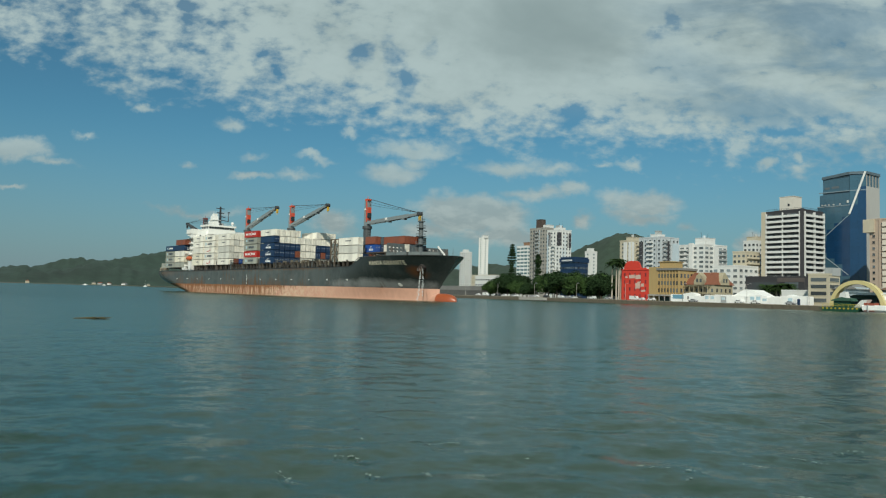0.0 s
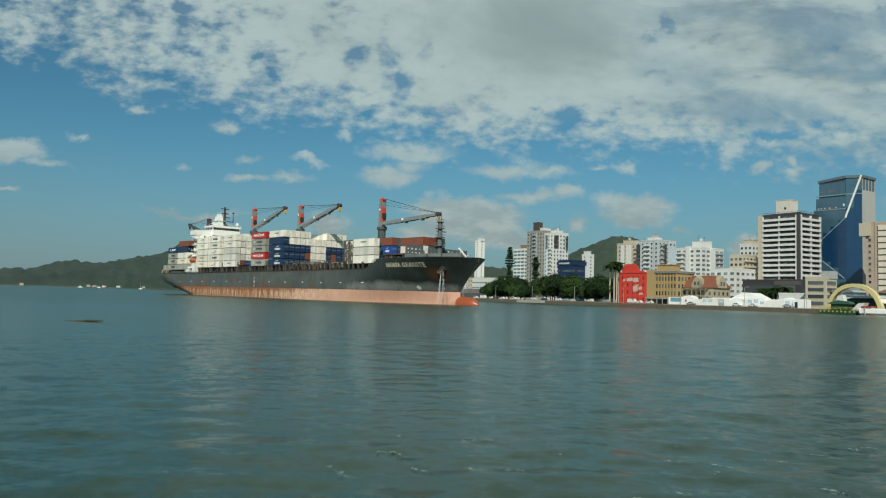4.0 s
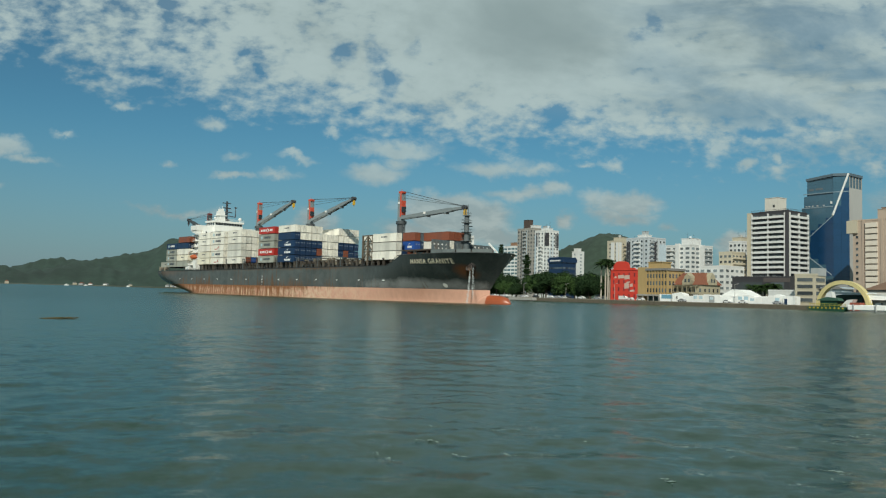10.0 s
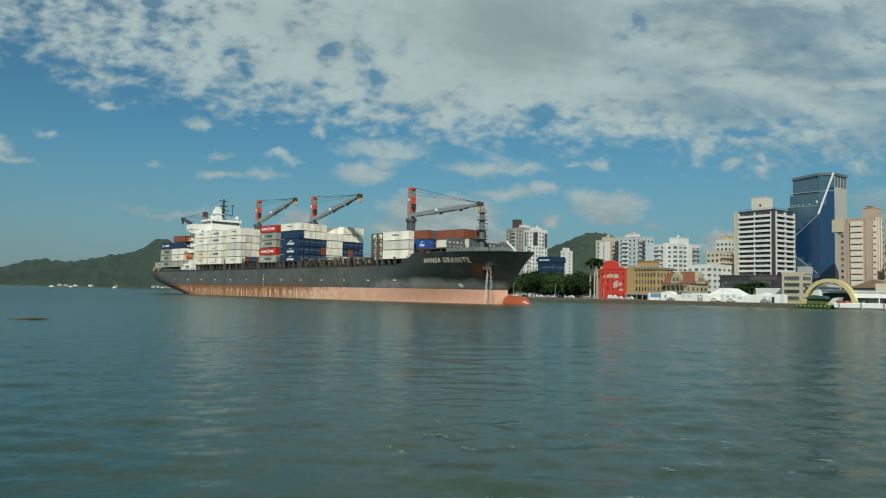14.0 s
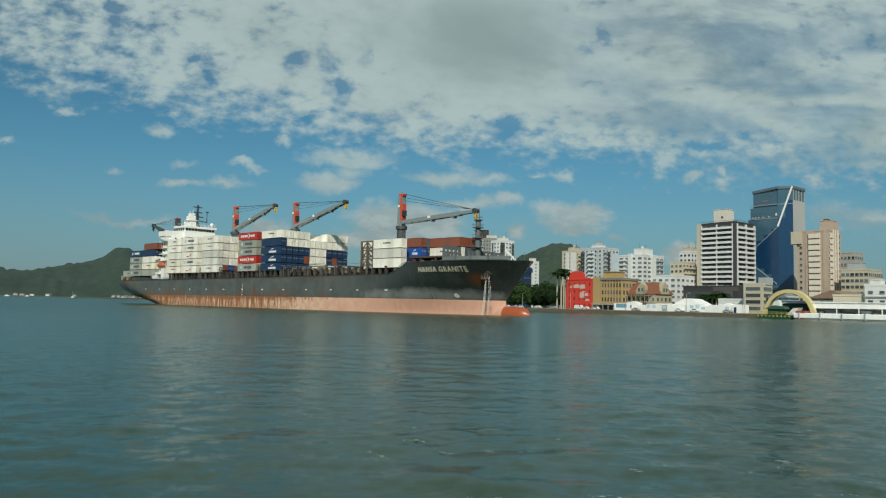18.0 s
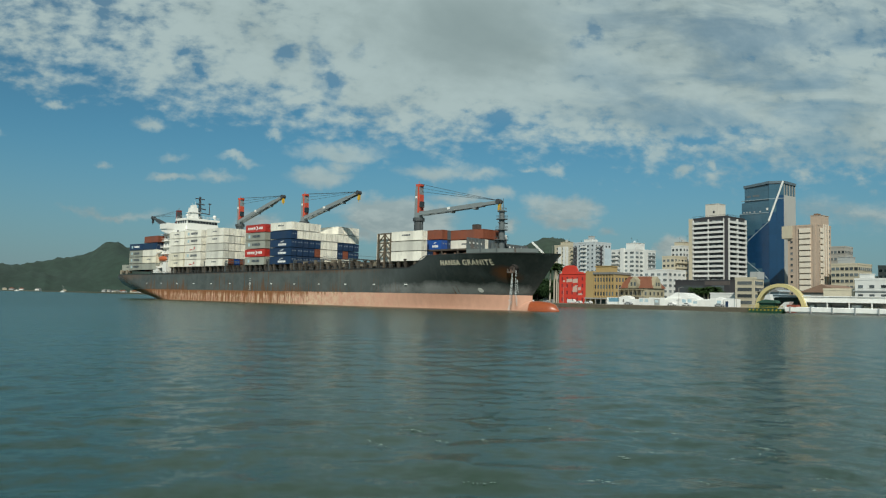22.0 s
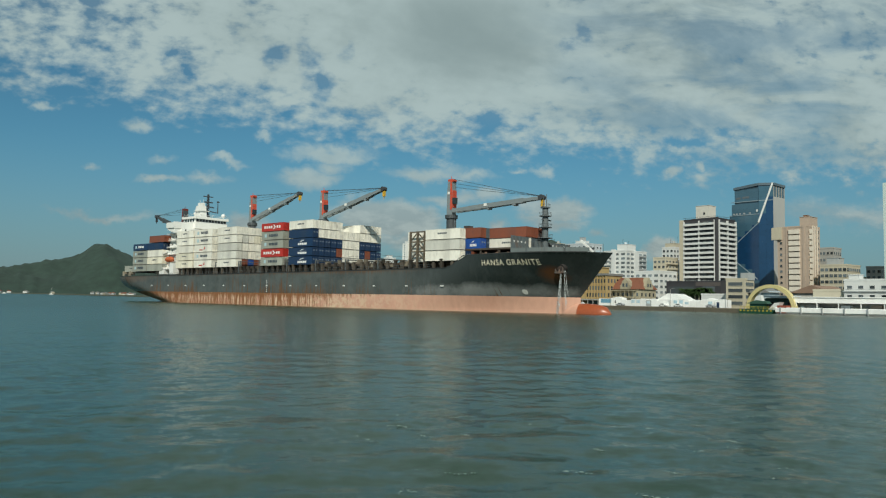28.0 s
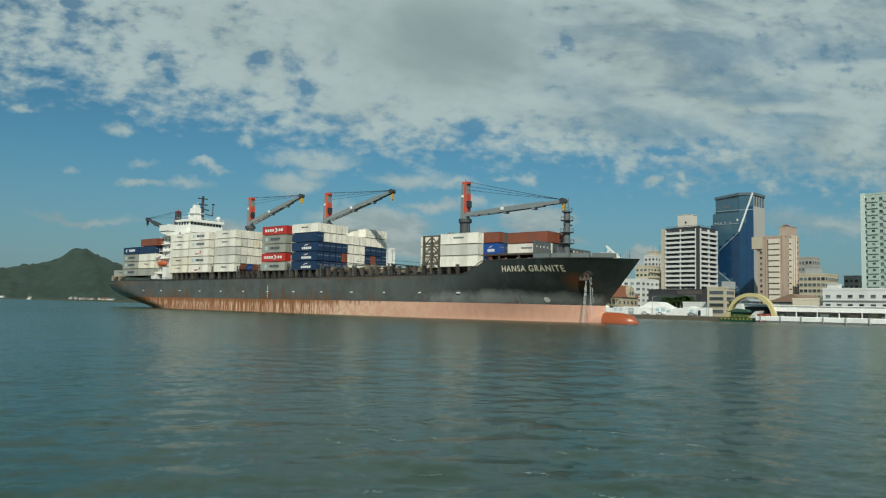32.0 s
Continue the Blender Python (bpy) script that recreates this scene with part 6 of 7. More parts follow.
    for k in range(floors):
        z = first + k * fh
        piece("balcony_band", front_band, b, pose(1.9, 0, z))
        piece("balcony_band", side_band, b, pose(W, 0.5, z, 0, 0, 90))
        for x in (1.9 + 0.11, 1.9 + rail_f / 2, 1.9 + rail_f - 0.11):
            piece("balcony_divider", divider, b, pose(x, 0, z))
        for y in (0.5 + 0.11, 0.5 + rail_s / 2, 0.5 + rail_s - 0.11):
            piece("balcony_divider", divider, b, pose(W, y, z, 0, 0, 90))
        for j in range(5):
            piece("balcony_door", fp, b, pose(3.9 + j * 3.55, 0, z + 0.25))
            if (k * 7 + j * 3) % 4:
                piece("curtain", hang, b, pose(3.9 + j * 3.55 + 0.6, -0.07, z + 0.25))
        for j in range(5):
            piece("balcony_door", fp, b, pose(W, 2.8 + j * 3.5, z + 0.25, 0, 0, 90))
            if (k * 5 + j * 2) % 3:
                piece("curtain", hang, b, pose(W + 0.07, 2.8 + j * 3.5, z + 0.25, 0, 0, 90))
    strip(b, -0.9, 1.5, -1.0, 6, 0, H + 0.4, cream, "end_pier")
    strip(b, W - 1.3, W + 0.5, -0.6, 0.4, 0, H + 0.9, dark, "corner_pier")
    strip(b, 1.4, W - 0.2, 0.1, 0.5, H - 0.3, H + 0.6, dark, "roof_band")
    strip(b, W - 0.5, W - 0.1, 0.5, D - 0.4, H - 0.3, H + 0.6, dark, "roof_band")
    strip(b, 4.0, W - 3.0, 3.5, D - 3.0, H + 0.4, H + 1.3, dark, "terrace")
    r = roof_box(b, 6.5, 14.8, 5, 13, H, H + 8.8, mat("tank_cream", (0.62, 0.59, 0.52), 0.8, 0, 1.5, 0.08, 0.2))
    bm = bmesh.new()
    box(bm, 11.5, 12.6, 4.85, 5.1, H + 3.5, H + 4.8)
    part("roof_window", bm, glass, b)
    bm = bmesh.new()
    for k in range(16):
        x = 1 + k * 1.4
        rod(bm, (x, 0.4, H), (x, 0.4, H + 1.6), 0.06, seg=4)
        rod(bm, (W - 0.4, 1 + k * 1.15, H), (W - 0.4, 1 + k * 1.15, H + 1.6), 0.06, seg=4)
    rod(bm, (1, 0.4, H + 1.55), (W - 0.4, 0.4, H + 1.55), 0.07, seg=4)
    rod(bm, (W - 0.4, 0.4, H + 1.55), (W - 0.4, 18.4, H + 1.55), 0.07, seg=4)
    part("roof_railing", bm, dark, b)
    b, W, D, H, fh = block("tower_podium", "dark car-park podium below the hotel tower", -23, 9, 60, 80, 15.0, dark, 0, 0, 0)
    for x0, x1 in ((1.0, 17), (22, 29)):
        strip(b, x0, x1, -0.1, 0.2, 4.5, 11.0, glass, "dark_opening")
    strip(b, 18, W + 0.05, -0.15, 0.3, 11.2, H, mat("podium_brown", (0.10, 0.085, 0.08), 0.7), "fascia")

    # the blue glass tower
    gl_top = glass_mat("tower_glass_grey", (0.050, 0.115, 0.165), 0.22, 0.05)
    gl_low = glass_mat("tower_glass_blue", (0.010, 0.046, 0.115), 0.22, 0.05)
    b = thing("glass_tower", town(-21.5, 125), "blue glass office tower with a slanting white band", "building")
    D, H = 17.0, 74.2
    CX, EX, EY = 17.5, 25.0, 3.0  # the corner of the main face and the end of the facet beyond it
    facet = math.degrees(math.atan2(EY - 0.3, EX - CX))
    run = math.hypot(EX - CX, EY - 0.3)

    def slab(x0, x1, y0, y1, z0, z1, m, name, label="", turn=None):
        bm = bmesh.new()
        box(bm, x0, x1, y0, y1, z0, z1)
        ob = part(name, bm, m, b, label)
        if turn:
            ob.matrix_basis = turn
        return ob

    on_facet = pose(CX, 0.3, 0, 0, 0, facet)
    bm = bmesh.new()  # structural core behind the skin
    ring = [bm.verts.new((x, y, z)) for z in (-1, H - 1.6) for x, y in ((1.8, 1.4), (CX - 0.2, 1.0), (EX - 0.6, EY + 0.6), (EX - 0.6, D), (1.8, D))]
    bm.faces.new(ring[:5]), bm.faces.new(ring[5:][::-1])
    for k in range(5):
        bm.faces.new((ring[k], ring[(k + 1) % 5], ring[5 + (k + 1) % 5], ring[5 + k]))
    part("core", bm, gl_low, b)
    rows = 22
    fh = (H - 2) / rows

    def tone(x, z):
        """Deep blue between the two slanting seams, grey above and below them."""
        high, low = 36.5 + (x - 1.0) * 0.88, 29.5 - (x - 1.0) * 0.80
        return gl_low if low < z < high else gl_top

    for k in range(rows):
        z0, z1 = k * fh, (k + 1) * fh
        zc = (z0 + z1) / 2
        left, front = (2.2, 0.8) if zc > 63.5 else (0.4, 0.5) if zc > 55.5 else (-0.9, 0.3)
        for x0, x1 in ((left, 4.4), (4.4, 8.8), (8.8, 13.2), (13.2, CX)):
            slab(x0 + 0.02, x1 - 0.02, front, 1.35, z0 + 0.012, z1 - 0.012, tone((x0 + x1) / 2, zc), "glass_panel")
        for x0, x1 in ((0.0, run / 2), (run / 2, run)):
            slab(x0 + 0.02, x1 - 0.02, 0.0, 0.5, z0 + 0.012, z1 - 0.012, gl_top if zc > 50.5 + (x0 + x1) / 2 * 2.9 or zc > 64.5 else gl_low, "glass_panel", "", on_facet)
    bm = bmesh.new()
    beam(bm, (CX - 0.1, -0.05, 50.5), (EX - 0.1, EY - 0.45, H - 0.6), 0.5, 0.95)
    part("slanting_band", bm, white, b, "white slanting band")
    bm = bmesh.new()
    beam(bm, (-0.9, 0.24, 35.0), (CX, 0.24, 50.6), 0.2, 0.34)
    beam(bm, (-0.9, 0.24, 30.8), (16.5, 0.24, 17.0), 0.2, 0.42)
    part("seam_line", bm, mat("seam_grey", (0.30, 0.38, 0.42), 0.5), b)
    slab(EX - 0.55, EX, EY + 0.05, D, -1, H - 8.6, mat("grey_panel", (0.42, 0.42, 0.40), 0.7, 0, 1.0, 0.06, 0.15, streak=4), "side_wall")
    slab(EX - 0.6, EX - 0.25, EY + 0.05, D, H - 8.6, H - 1.0, gl_top, "side_glass")
    for k in range(5):
        slab(EX - 0.3, EX + 0.05, EY + 0.4 + k * 3.2, EY + 1.0 + k * 3.2, H - 8.6, H - 0.8, concrete, "fin")
    bm = bmesh.new()  # the roof's rim rises to the corner
    path = ((1.7, 0.6, H - 2.3), (CX, 0.1, H - 0.9), (EX + 0.1, EY, H - 1.2), (EX + 0.1, D, H - 1.4))
    for p, q in zip(path, path[1:]):
        beam(bm, p, q, 0.7, 1.5)
    part("roof_edge", bm, mat("roof_trim", (0.10, 0.14, 0.17), 0.5), b)
    for z, x0 in ((63.6, 0.3), (55.6, -0.8)):
        slab(x0, CX - 0.1, 0.1, 0.6, z - 0.2, z + 0.25, mat("ledge_grey", (0.22, 0.29, 0.33), 0.6), "setback_ledge")
    slab(0.05, run, -0.12, 0.1, 63.4, 63.8, mat("ledge_grey", (0.22, 0.29, 0.33), 0.6), "setback_ledge", "", on_facet)
    for x0, x1, z in ((3.4, 6.0, 65.4), (7.2, 11.4, 65.6)):
        slab(x0, x1, 0.7, 1.0, z, z + 1.2, glass, "louvre")
    for x in (1.5, 3.2, 5.2, 8.0, 11.6):
        slab(x, x + 0.9, 0.2, 0.5, 56.2, 56.9, off, "floodlight")
    slab(16.0, 16.9, 0.05, 0.4, 57.0, 58.4, white, "floodlight")

    # beige towers downstream
    b, W, D, H, fh = block("apartment_tower", "beige apartment tower with pale balcony stacks", 22, 38, 95, 109, 44.6, beige, 13, 4, 4, (1.2, 1.3))
    roof_box(b, 10.6, 15.8, 3, 12, H, H + 5.6, beige)
    roof_box(b, 11.6, 13.4, 5, 8, H + 5.8, H + 6.6, brown)
    strip(b, -2.6, 2.6, -1.2, 5, H - 6, H + 0.5, cream, "corner_box")
    pale_front = mat("balcony_pale", (0.70, 0.63, 0.53), 0.75, 0, 1.2, 0.08, 0.2, streak=4)
    balconies(b, "front", 9.2, 5.6, fh, 13, 3.4, pale_front, 0.9, fh * 0.78)
    balconies(b, W, 3.0, 2.6, fh, 13, 3.4, pale_front, 0.7, fh * 0.78)
    for y in (5.2, 7.6, 10.4):
        strip(b, W - 0.1, W + 0.3, y, y + 0.9, 2, H + 1.0, pale_front, "pilaster")
    strip(b, 13.4, 14.6, -0.4, 0.2, 2, H + 0.8, beige, "pilaster")
    strip(b, 4.6, 5.6, -0.4, 0.2, 2, H + 0.8, beige, "pilaster")
    b, W, D, H, fh = block("office_building", "cream concrete office slab with ribbon windows", 44, 57, 95, 111, 24.0, cream, 6, 6, 7, (1.7, 1.5))
    roof_box(b, 2, 8, 3, 9, H, H + 4, off)
    block("office_building", "older block with a dark upper storey", 28, 36, 130, 140, 35.5, concrete, 8, 4, 4)
    b, W, D, H, fh = block("apartment_tower", "tall pale green apartment tower with balconies", 74.5, 92, 95, 115, 62.5, mat("green_render", (0.40, 0.50, 0.44), 0.8, 0, 1.2, 0.08, 0.2, streak=4), 18, 5, 6, (1.4, 1.4))
    balconies(b, "front", 5.0, 5.0, fh, 18, 3.4, MATS["green_render"], 0.5)
    balconies(b, "front", 12.5, 5.0, fh, 18, 3.4, MATS["green_render"], 0.5)
    strip(b, W - 2.4, W + 0.3, -0.5, 1.0, 2, H + 1.0, mat("pale_green_trim", (0.55, 0.64, 0.60), 0.75, 0, 1.2, 0.06, 0.15, streak=4), "corner_pier")
    strip(b, -0.3, 1.6, -0.5, 1.0, 2, H + 1.0, MATS["pale_green_trim"], "corner_pier")
    block("low_building", "small grey block between the towers", 52.5, 60, 130, 141, 24.5, concrete, 6, 3, 4, (1.4, 1.4))

    # ---- along the quay ----
    # the red building
    W, D = 18.6, 16.0
    b = thing("red_building", town(-61.6, 9.5), "bright red painted old commercial building with a curved gable", "building")
    H = 15.8
    bm = bmesh.new()
    box(bm, 0, W, 0.0, D, -1, H)
    pts = [(0, H - 0.02)]
    for k in range(0, 25):
        q = k / 24
        x = W * q
        bump = 3.6 * max(0, 1 - ((q - 0.40) / 0.30) ** 4) ** 0.6 if abs(q - 0.40) < 0.30 else 0
        step = 1.0 if q > 0.1 and q < 0.9 else 0.3
        pts.append((x, H + step + bump))
    pts.append((W, H - 0.02))
    prism(bm, pts, 0.0, 0.6)
    part("wall", bm, red, b)
    pm = pane_mesh(1.0, 1.9, mat("red_shutter", (0.22, 0.03, 0.03), 0.6, each=0.25))
    for k in range(4):
        for j in range(5):
            piece("window", pm, b, pose(2.2 + j * 3.55, 0, 1.2 + k * 3.7))
        for j in range(3):
            piece("window", pm, b, pose(W, 2.6 + j * 4.6, 1.2 + k * 3.7, 0, 0, 90))
    bm = bmesh.new()
    for x, z, w, h in ((2.6, 11.4, 1.6, 1.2), (5.2, 11.3, 4.2, 2.0), (9.6, 10.9, 3.6, 2.3), (9.6, 6.0, 3.2, 3.2), (13.2, 7.0, 2.2, 1.8), (13.4, 4.4, 3.0, 1.2), (11.0, 9.0, 2.4, 0.8)):
        prism(bm, ((x, z), (x + w, z + 0.2), (x + w - 0.2, z + h), (x + 0.1, z + h - 0.25)), -0.10, 0.04)
    part("mural_patches", bm, mat("mural_white", (0.58, 0.42, 0.35), 0.75, 0, 3, 0.15, 0.3), b, "pale painted shapes on the facade")
    strip(b, -0.15, W + 0.15, -0.25, 0.1, H - 0.2, H + 0.25, red, "cornice")
    # the ochre building
    b, W, D, H, fh = block("ochre_building", "ochre four-storey office building with deep piers", -43, -24.5, 10, 23, 17.2, ochre, 0, 0, 0, category="building")
    strip(b, -0.1, 5.0, -0.5, 5, -1, H + 1.6, ochre, "stair_tower")
    strip(b, 5.0, W + 0.5, -0.8, D, H - 0.1, H + 1.0, slate, "roof_slab")
    strip(b, 3.0, 11.5, 4.0, 11.0, H + 0.9, H + 4.2, ochre, "roof_storey")
    strip(b, 2.6, 11.9, 3.6, 11.4, H + 4.2, H + 4.6, ochre, "roof_storey_slab")
    pm = pane_mesh(1.3, 2.0, glass)
    for k in range(3):
        for j in range(7):
            piece("window", pm, b, pose(6.3 + j * 1.85, 0, 4.4 + k * 3.6))
        for j in range(5):
            piece("window", pm, b, pose(W, 1.6 + j * 2.5, 4.4 + k * 3.6, 0, 0, 90))
    bm = bmesh.new()
    box(bm, -0.2, 0.2, -0.6, 0.02, 3.4, H - 0.2)
    pier = mesh_of("pier", bm, ochre)
    for j in range(8):
        piece("pier", pier, b, pose(5.4 + j * 1.85, 0, 0))
    strip(b, 1.0, W + 0.6, -2.6, 0.0, 2.6, 3.3, concrete, "canopy")
    for j in range(6):
        strip(b, 1.3 + j * 3.4, 1.6 + j * 3.4, -2.5, -2.2, -0.1, 2.6, concrete, "column")
    # dark sheet on the wall for the shade under the canopy
    strip(b, 6, W - 1, -0.12, 0.1, 0.0, 2.4, mat("shop_shadow", (0.05, 0.09, 0.08), 0.5), "shop_front")

    b = thing("white_spire", town(-59, 44), "slim white church spire behind the ochre building", "spire")
    bm = bmesh.new()
    box(bm, -1.3, 1.3, -1.3, 1.3, -1, 11.5)
    part("tower", bm, white, b)
    bm = bmesh.new()
    rod(bm, (0, 0, 11.5), (0, 0, 19.5), 1.7, 0.05, 4)
    part("spire_roof", bm, white, b)

    # the old villa
    b = thing("old_villa", town(-25.5, 15), "old cream villa with a red tiled roof and dormers", "house")
    W, D = 17.5, 13.5
    villa = mat("villa_render", (0.37, 0.33, 0.23), 0.85, 0, 1.5, 0.15, 0.4, (0.16, 0.13, 0.09), streak=4)
    bm = bmesh.new()
    box(bm, 0, W, 0, D, -1, 8.6)
    part("wall", bm, villa, b)
    bm = bmesh.new()
    prism(bm, ((-0.7, 8.4), (W + 0.7, 8.4), (W - 2.6, 14.4), (2.6, 14.4)), -0.6, D + 0.6)
    for v in bm.verts:
        if v.co.z > 10:
            v.co.y = 4.6 if v.co.y < 4 else D - 4.6
    part("roof", bm, tile, b, "red tiled hipped roof")
    for y, xx in ((-0.75, 6.2),):
        bm = bmesh.new()
        pts = [(xx, 8.4), (xx + 6.0, 8.4), (xx + 6.0, 10.2), (xx + 5.2, 11.2), (xx + 4.6, 12.6), (xx + 3.6, 13.4), (xx + 3.0, 14.2), (xx + 2.4, 13.4), (xx + 1.4, 12.6), (xx + 0.8, 11.2), (xx, 10.2)]
        prism(bm, pts, y, y + 3.4)
        part("dormer_gable", bm, villa, b, "curved cream dormer gable")
    bm = bmesh.new()
    pts = [(-3.2, 8.4), (3.2, 8.4), (3.2, 10.2), (2.4, 11.2), (1.6, 12.8), (0.7, 13.6), (0, 14.4), (-0.7, 13.6), (-1.6, 12.8), (-2.4, 11.2), (-3.2, 10.2)]
    prism(bm, pts, -0.75, 2.6)
    g = part("dormer_gable", bm, villa, b, "curved cream dormer gable")
    g.matrix_basis = pose(W, 6.8, 0, 0, 0, 90)
    pm = pane_mesh(1.1, 1.7, glass)
    for x in (8.2, 10.2):
        piece("window", pm, b, pose(x, -0.78, 9.6))
    for y in (5.8, 7.8):
        piece("window", pm, b, pose(W + 0.78, y, 9.6, 0, 0, 90))
    for k in range(2):
        for j in range(6):
            piece("window", pm, b, pose(1.6 + j * 2.9, 0, 1.0 + k * 3.9))
        for j in range(4):
            piece("window", pm, b, pose(W, 1.8 + j * 3.2, 1.0 + k * 3.9, 0, 0, 90))
    bm = bmesh.new()
    box(bm, 1.5, W - 2, -2.2, 0, 4.1, 4.4)
    for j in range(6):
        rod(bm, (2 + j * 2.6, -2.0, 0), (2 + j * 2.6, -2.0, 4.1), 0.16, seg=8)
        rod(bm, (2 + j * 2.6, -2.0, 4.4), (2 + j * 2.6, -2.0, 7.6), 0.14, seg=8)
    box(bm, 1.5, W - 2, -2.3, 0, 7.6, 7.9)
    part("veranda", bm, villa, b)

    # low blocks by the ferry landing
    b, W, D, H, fh = block("office_building", "four-storey grey office building with ribbon windows", 39.8, 48.6, 12, 20, 14.2, cream, 4, 1, 1, (6.6, 1.5), first=0.8)
    strip(b, W - 3.0, W + 0.3, 2, D, H, H + 3.2, off, "stair_head")
    b, W, D, H, fh = block("blue_house", "light blue two-storey house with a grey roof", 49.4, 58, 15, 24, 8.8, pale_blue, 2, 4, 4, (1.0, 1.3), first=0.6, category="house")
    bm = bmesh.new()
    prism(bm, ((-0.8, H - 0.1), (W + 0.8, H - 0.1), (W * 0.5, H + 2.6)), -0.8, D + 0.8)
    part("roof", bm, slate, b, "grey sheet roof")
    b, W, D, H, fh = block("shed", "large shed with a brown sheet roof behind the arch", 60, 78, 30, 52, 9.0, concrete, 1, 5, 5, (2.0, 1.2), first=3.0)
    bm = bmesh.new()
    prism(bm, ((-0.8, H - 0.1), (W + 0.8, H - 0.1), (W * 0.5, H + 3.4)), -0.8, D + 0.8)
    part("roof", bm, mat("brown_sheet", (0.26, 0.17, 0.12), 0.8, 0, 3, 0.15, 0.3), b, "faded brown sheet roof")
    b, W, D, H, fh = block("terminal_building", "white two-storey passenger terminal with small windows", 87, 112, 18, 44, 13.6, white, 2, 6, 5, (1.8, 1.2), first=4.2)
    strip(b, -0.5, W + 0.3, -0.5, 0.2, 7.4, 7.8, off, "string_course")
    roof_box(b, 1, 5, 2, 6, H, H + 2.4, white)
    block("low_building", "cream blank-walled store beside the terminal", 74, 86, 20, 34, 9.6, mat("store_cream", (0.66, 0.60, 0.46), 0.8, 0, 1.2, 0.06, 0.2, streak=4), 0, 0, 0)
    b, W, D, H, fh = block("low_building", "white wall with one dark window by the quay", 21.5, 34.5, 22, 28, 7.6, white, 0, 0, 0)
    strip(b, 5, 8, -0.08, 0.1, 2.4, 3.8, glass, "window")

    # white building site sheds, hoardings and tents
    rnd = random.Random(11)
    u = -20.0
    k = 0
    while u < 44:
        w = rnd.uniform(4.5, 9.5)
        h = rnd.uniform(2.6, 4.6)
        n = 4.0 + rnd.uniform(0, 4)
        b = thing("site_shed", town(u, n, 1.9), "white sheeted site shed behind the quay", "shed", "white site sheds")
        bm = bmesh.new()
        d = rnd.uniform(3, 5)
        rise = rnd.choice((0.05, 0.2, 0.7))
        prism(bm, ((0, 0), (w, 0), (w, h), (w * rnd.uniform(0.35, 0.65), h + rise), (0, h)), 0, d)
        part("sheeting", bm, tarp, b)
        bm = bmesh.new()
        x = w * rnd.uniform(0.1, 0.6)
        box(bm, x, x + rnd.uniform(1.0, 2.2), -0.06, 0.04, rnd.choice((0.0, 1.2)), h * 0.7)
        part("opening", bm, rnd.choice((shop_blue, slate, off, pale_blue)), b)
        u += w + rnd.uniform(0.2, 1.2)
    b = thing("site_hoarding", town(-13.5, 3.5, 1.9), "white sheet hoarding with faded prints along the quay", "hoarding")
    fade_blue = mat("print_blue", (0.42, 0.58, 0.66), 0.6, 0, 0.8, 0.3, 0.6, (0.75, 0.76, 0.74))
    for k in range(18):
        h = rnd.uniform(2.3, 3.7)
        bm = bmesh.new()
        box(bm, k * 2.9, k * 2.9 + 2.84, 0, 0.12, 0, h)
        part("sheet", bm, off if rnd.random() < 0.12 else tarp, b)
        if rnd.random() < 0.35:
            bm = bmesh.new()
            box(bm, k * 2.9 + 0.4, k * 2.9 + 2.3, -0.04, 0.02, h * 0.45, h * 0.85)
            part("print", bm, fade_blue, b)
    b = thing("landing_shed", town(58.0, 9.5), "teal sheet-metal shed behind the landing arch", "shed")
    bm = bmesh.new()
    prism(bm, ((0, -0.2), (15, -0.2), (15, 4.2), (7.5, 5.6), (0, 4.2)), 0, 8)
    part("wall", bm, mat("teal_sheet", (0.05, 0.12, 0.12), 0.6, 0, 2, 0.2, 0.3, streak=3), b)
    for x in (1.5, 6.0, 10.5):
        bm = bmesh.new()
        box(bm, x, x + 3.0, -0.06, 0.05, 0, 3.0)
        part("doorway", bm, dark, b)
    b = thing("banner_hoarding", town(-24, 3.4, 1.9), "white hoarding with a faded blue banner", "hoarding")
    bm = bmesh.new()
    box(bm, 0, 9.5, 0, 0.25, 0, 3.4)
    part("board", bm, tarp, b)
    bm = bmesh.new()
    box(bm, 1.2, 7.6, -0.05, 0.02, 1.3, 3.2)
    part("banner", bm, mat("banner_blue", (0.16, 0.34, 0.46), 0.6, 0, 0.6, 0.3, 0.8, (0.6, 0.62, 0.60)), b)
    b = thing("tent", town(6, 9, 1.9), "large white pitched tent roof", "tent")
    bm = bmesh.new()
    prism(bm, ((0, 0), (16, 0), (16, 3.2), (10, 6.0), (6, 6.2), (0, 3.2)), 0, 8)
    part("canvas", bm, tarp, b)

    # the yellow arch of the ferry landing and the covered gangway
    b = thing("landing_arch", town(54.9, 2.5), "faded yellow concrete arch over the ferry landing", "arch")
    bm = bmesh.new()
    rings = []
    for k in range(29):
        a = math.pi * k / 28
        c, s = math.cos(a), math.sin(a)
        ring = []
        for dr, dy in ((-0.75, -1.3), (0.65, -1.3), (0.65, 1.3), (-0.75, 1.3)):
            ring.append(bm.verts.new((10.2 - (9.8 + dr) * c, dy, -1.6 + (11.0 + dr) * s ** 0.9)))
        rings.append(ring)
    for p, q in zip(rings, rings[1:]):
        for i in range(4):
            bm.faces.new((p[i], q[i], q[(i + 1) % 4], p[(i + 1) % 4]))
    bm.faces.new(rings[0]), bm.faces.new(rings[-1][::-1])
    part("arch_rib", bm, yellow, b)
    bm = bmesh.new()
    box(bm, 2.5, 18, 2, 9, 4.6, 5.6)
    part("lintel_roof", bm, pale_blue, b, "pale blue roof under the arch")
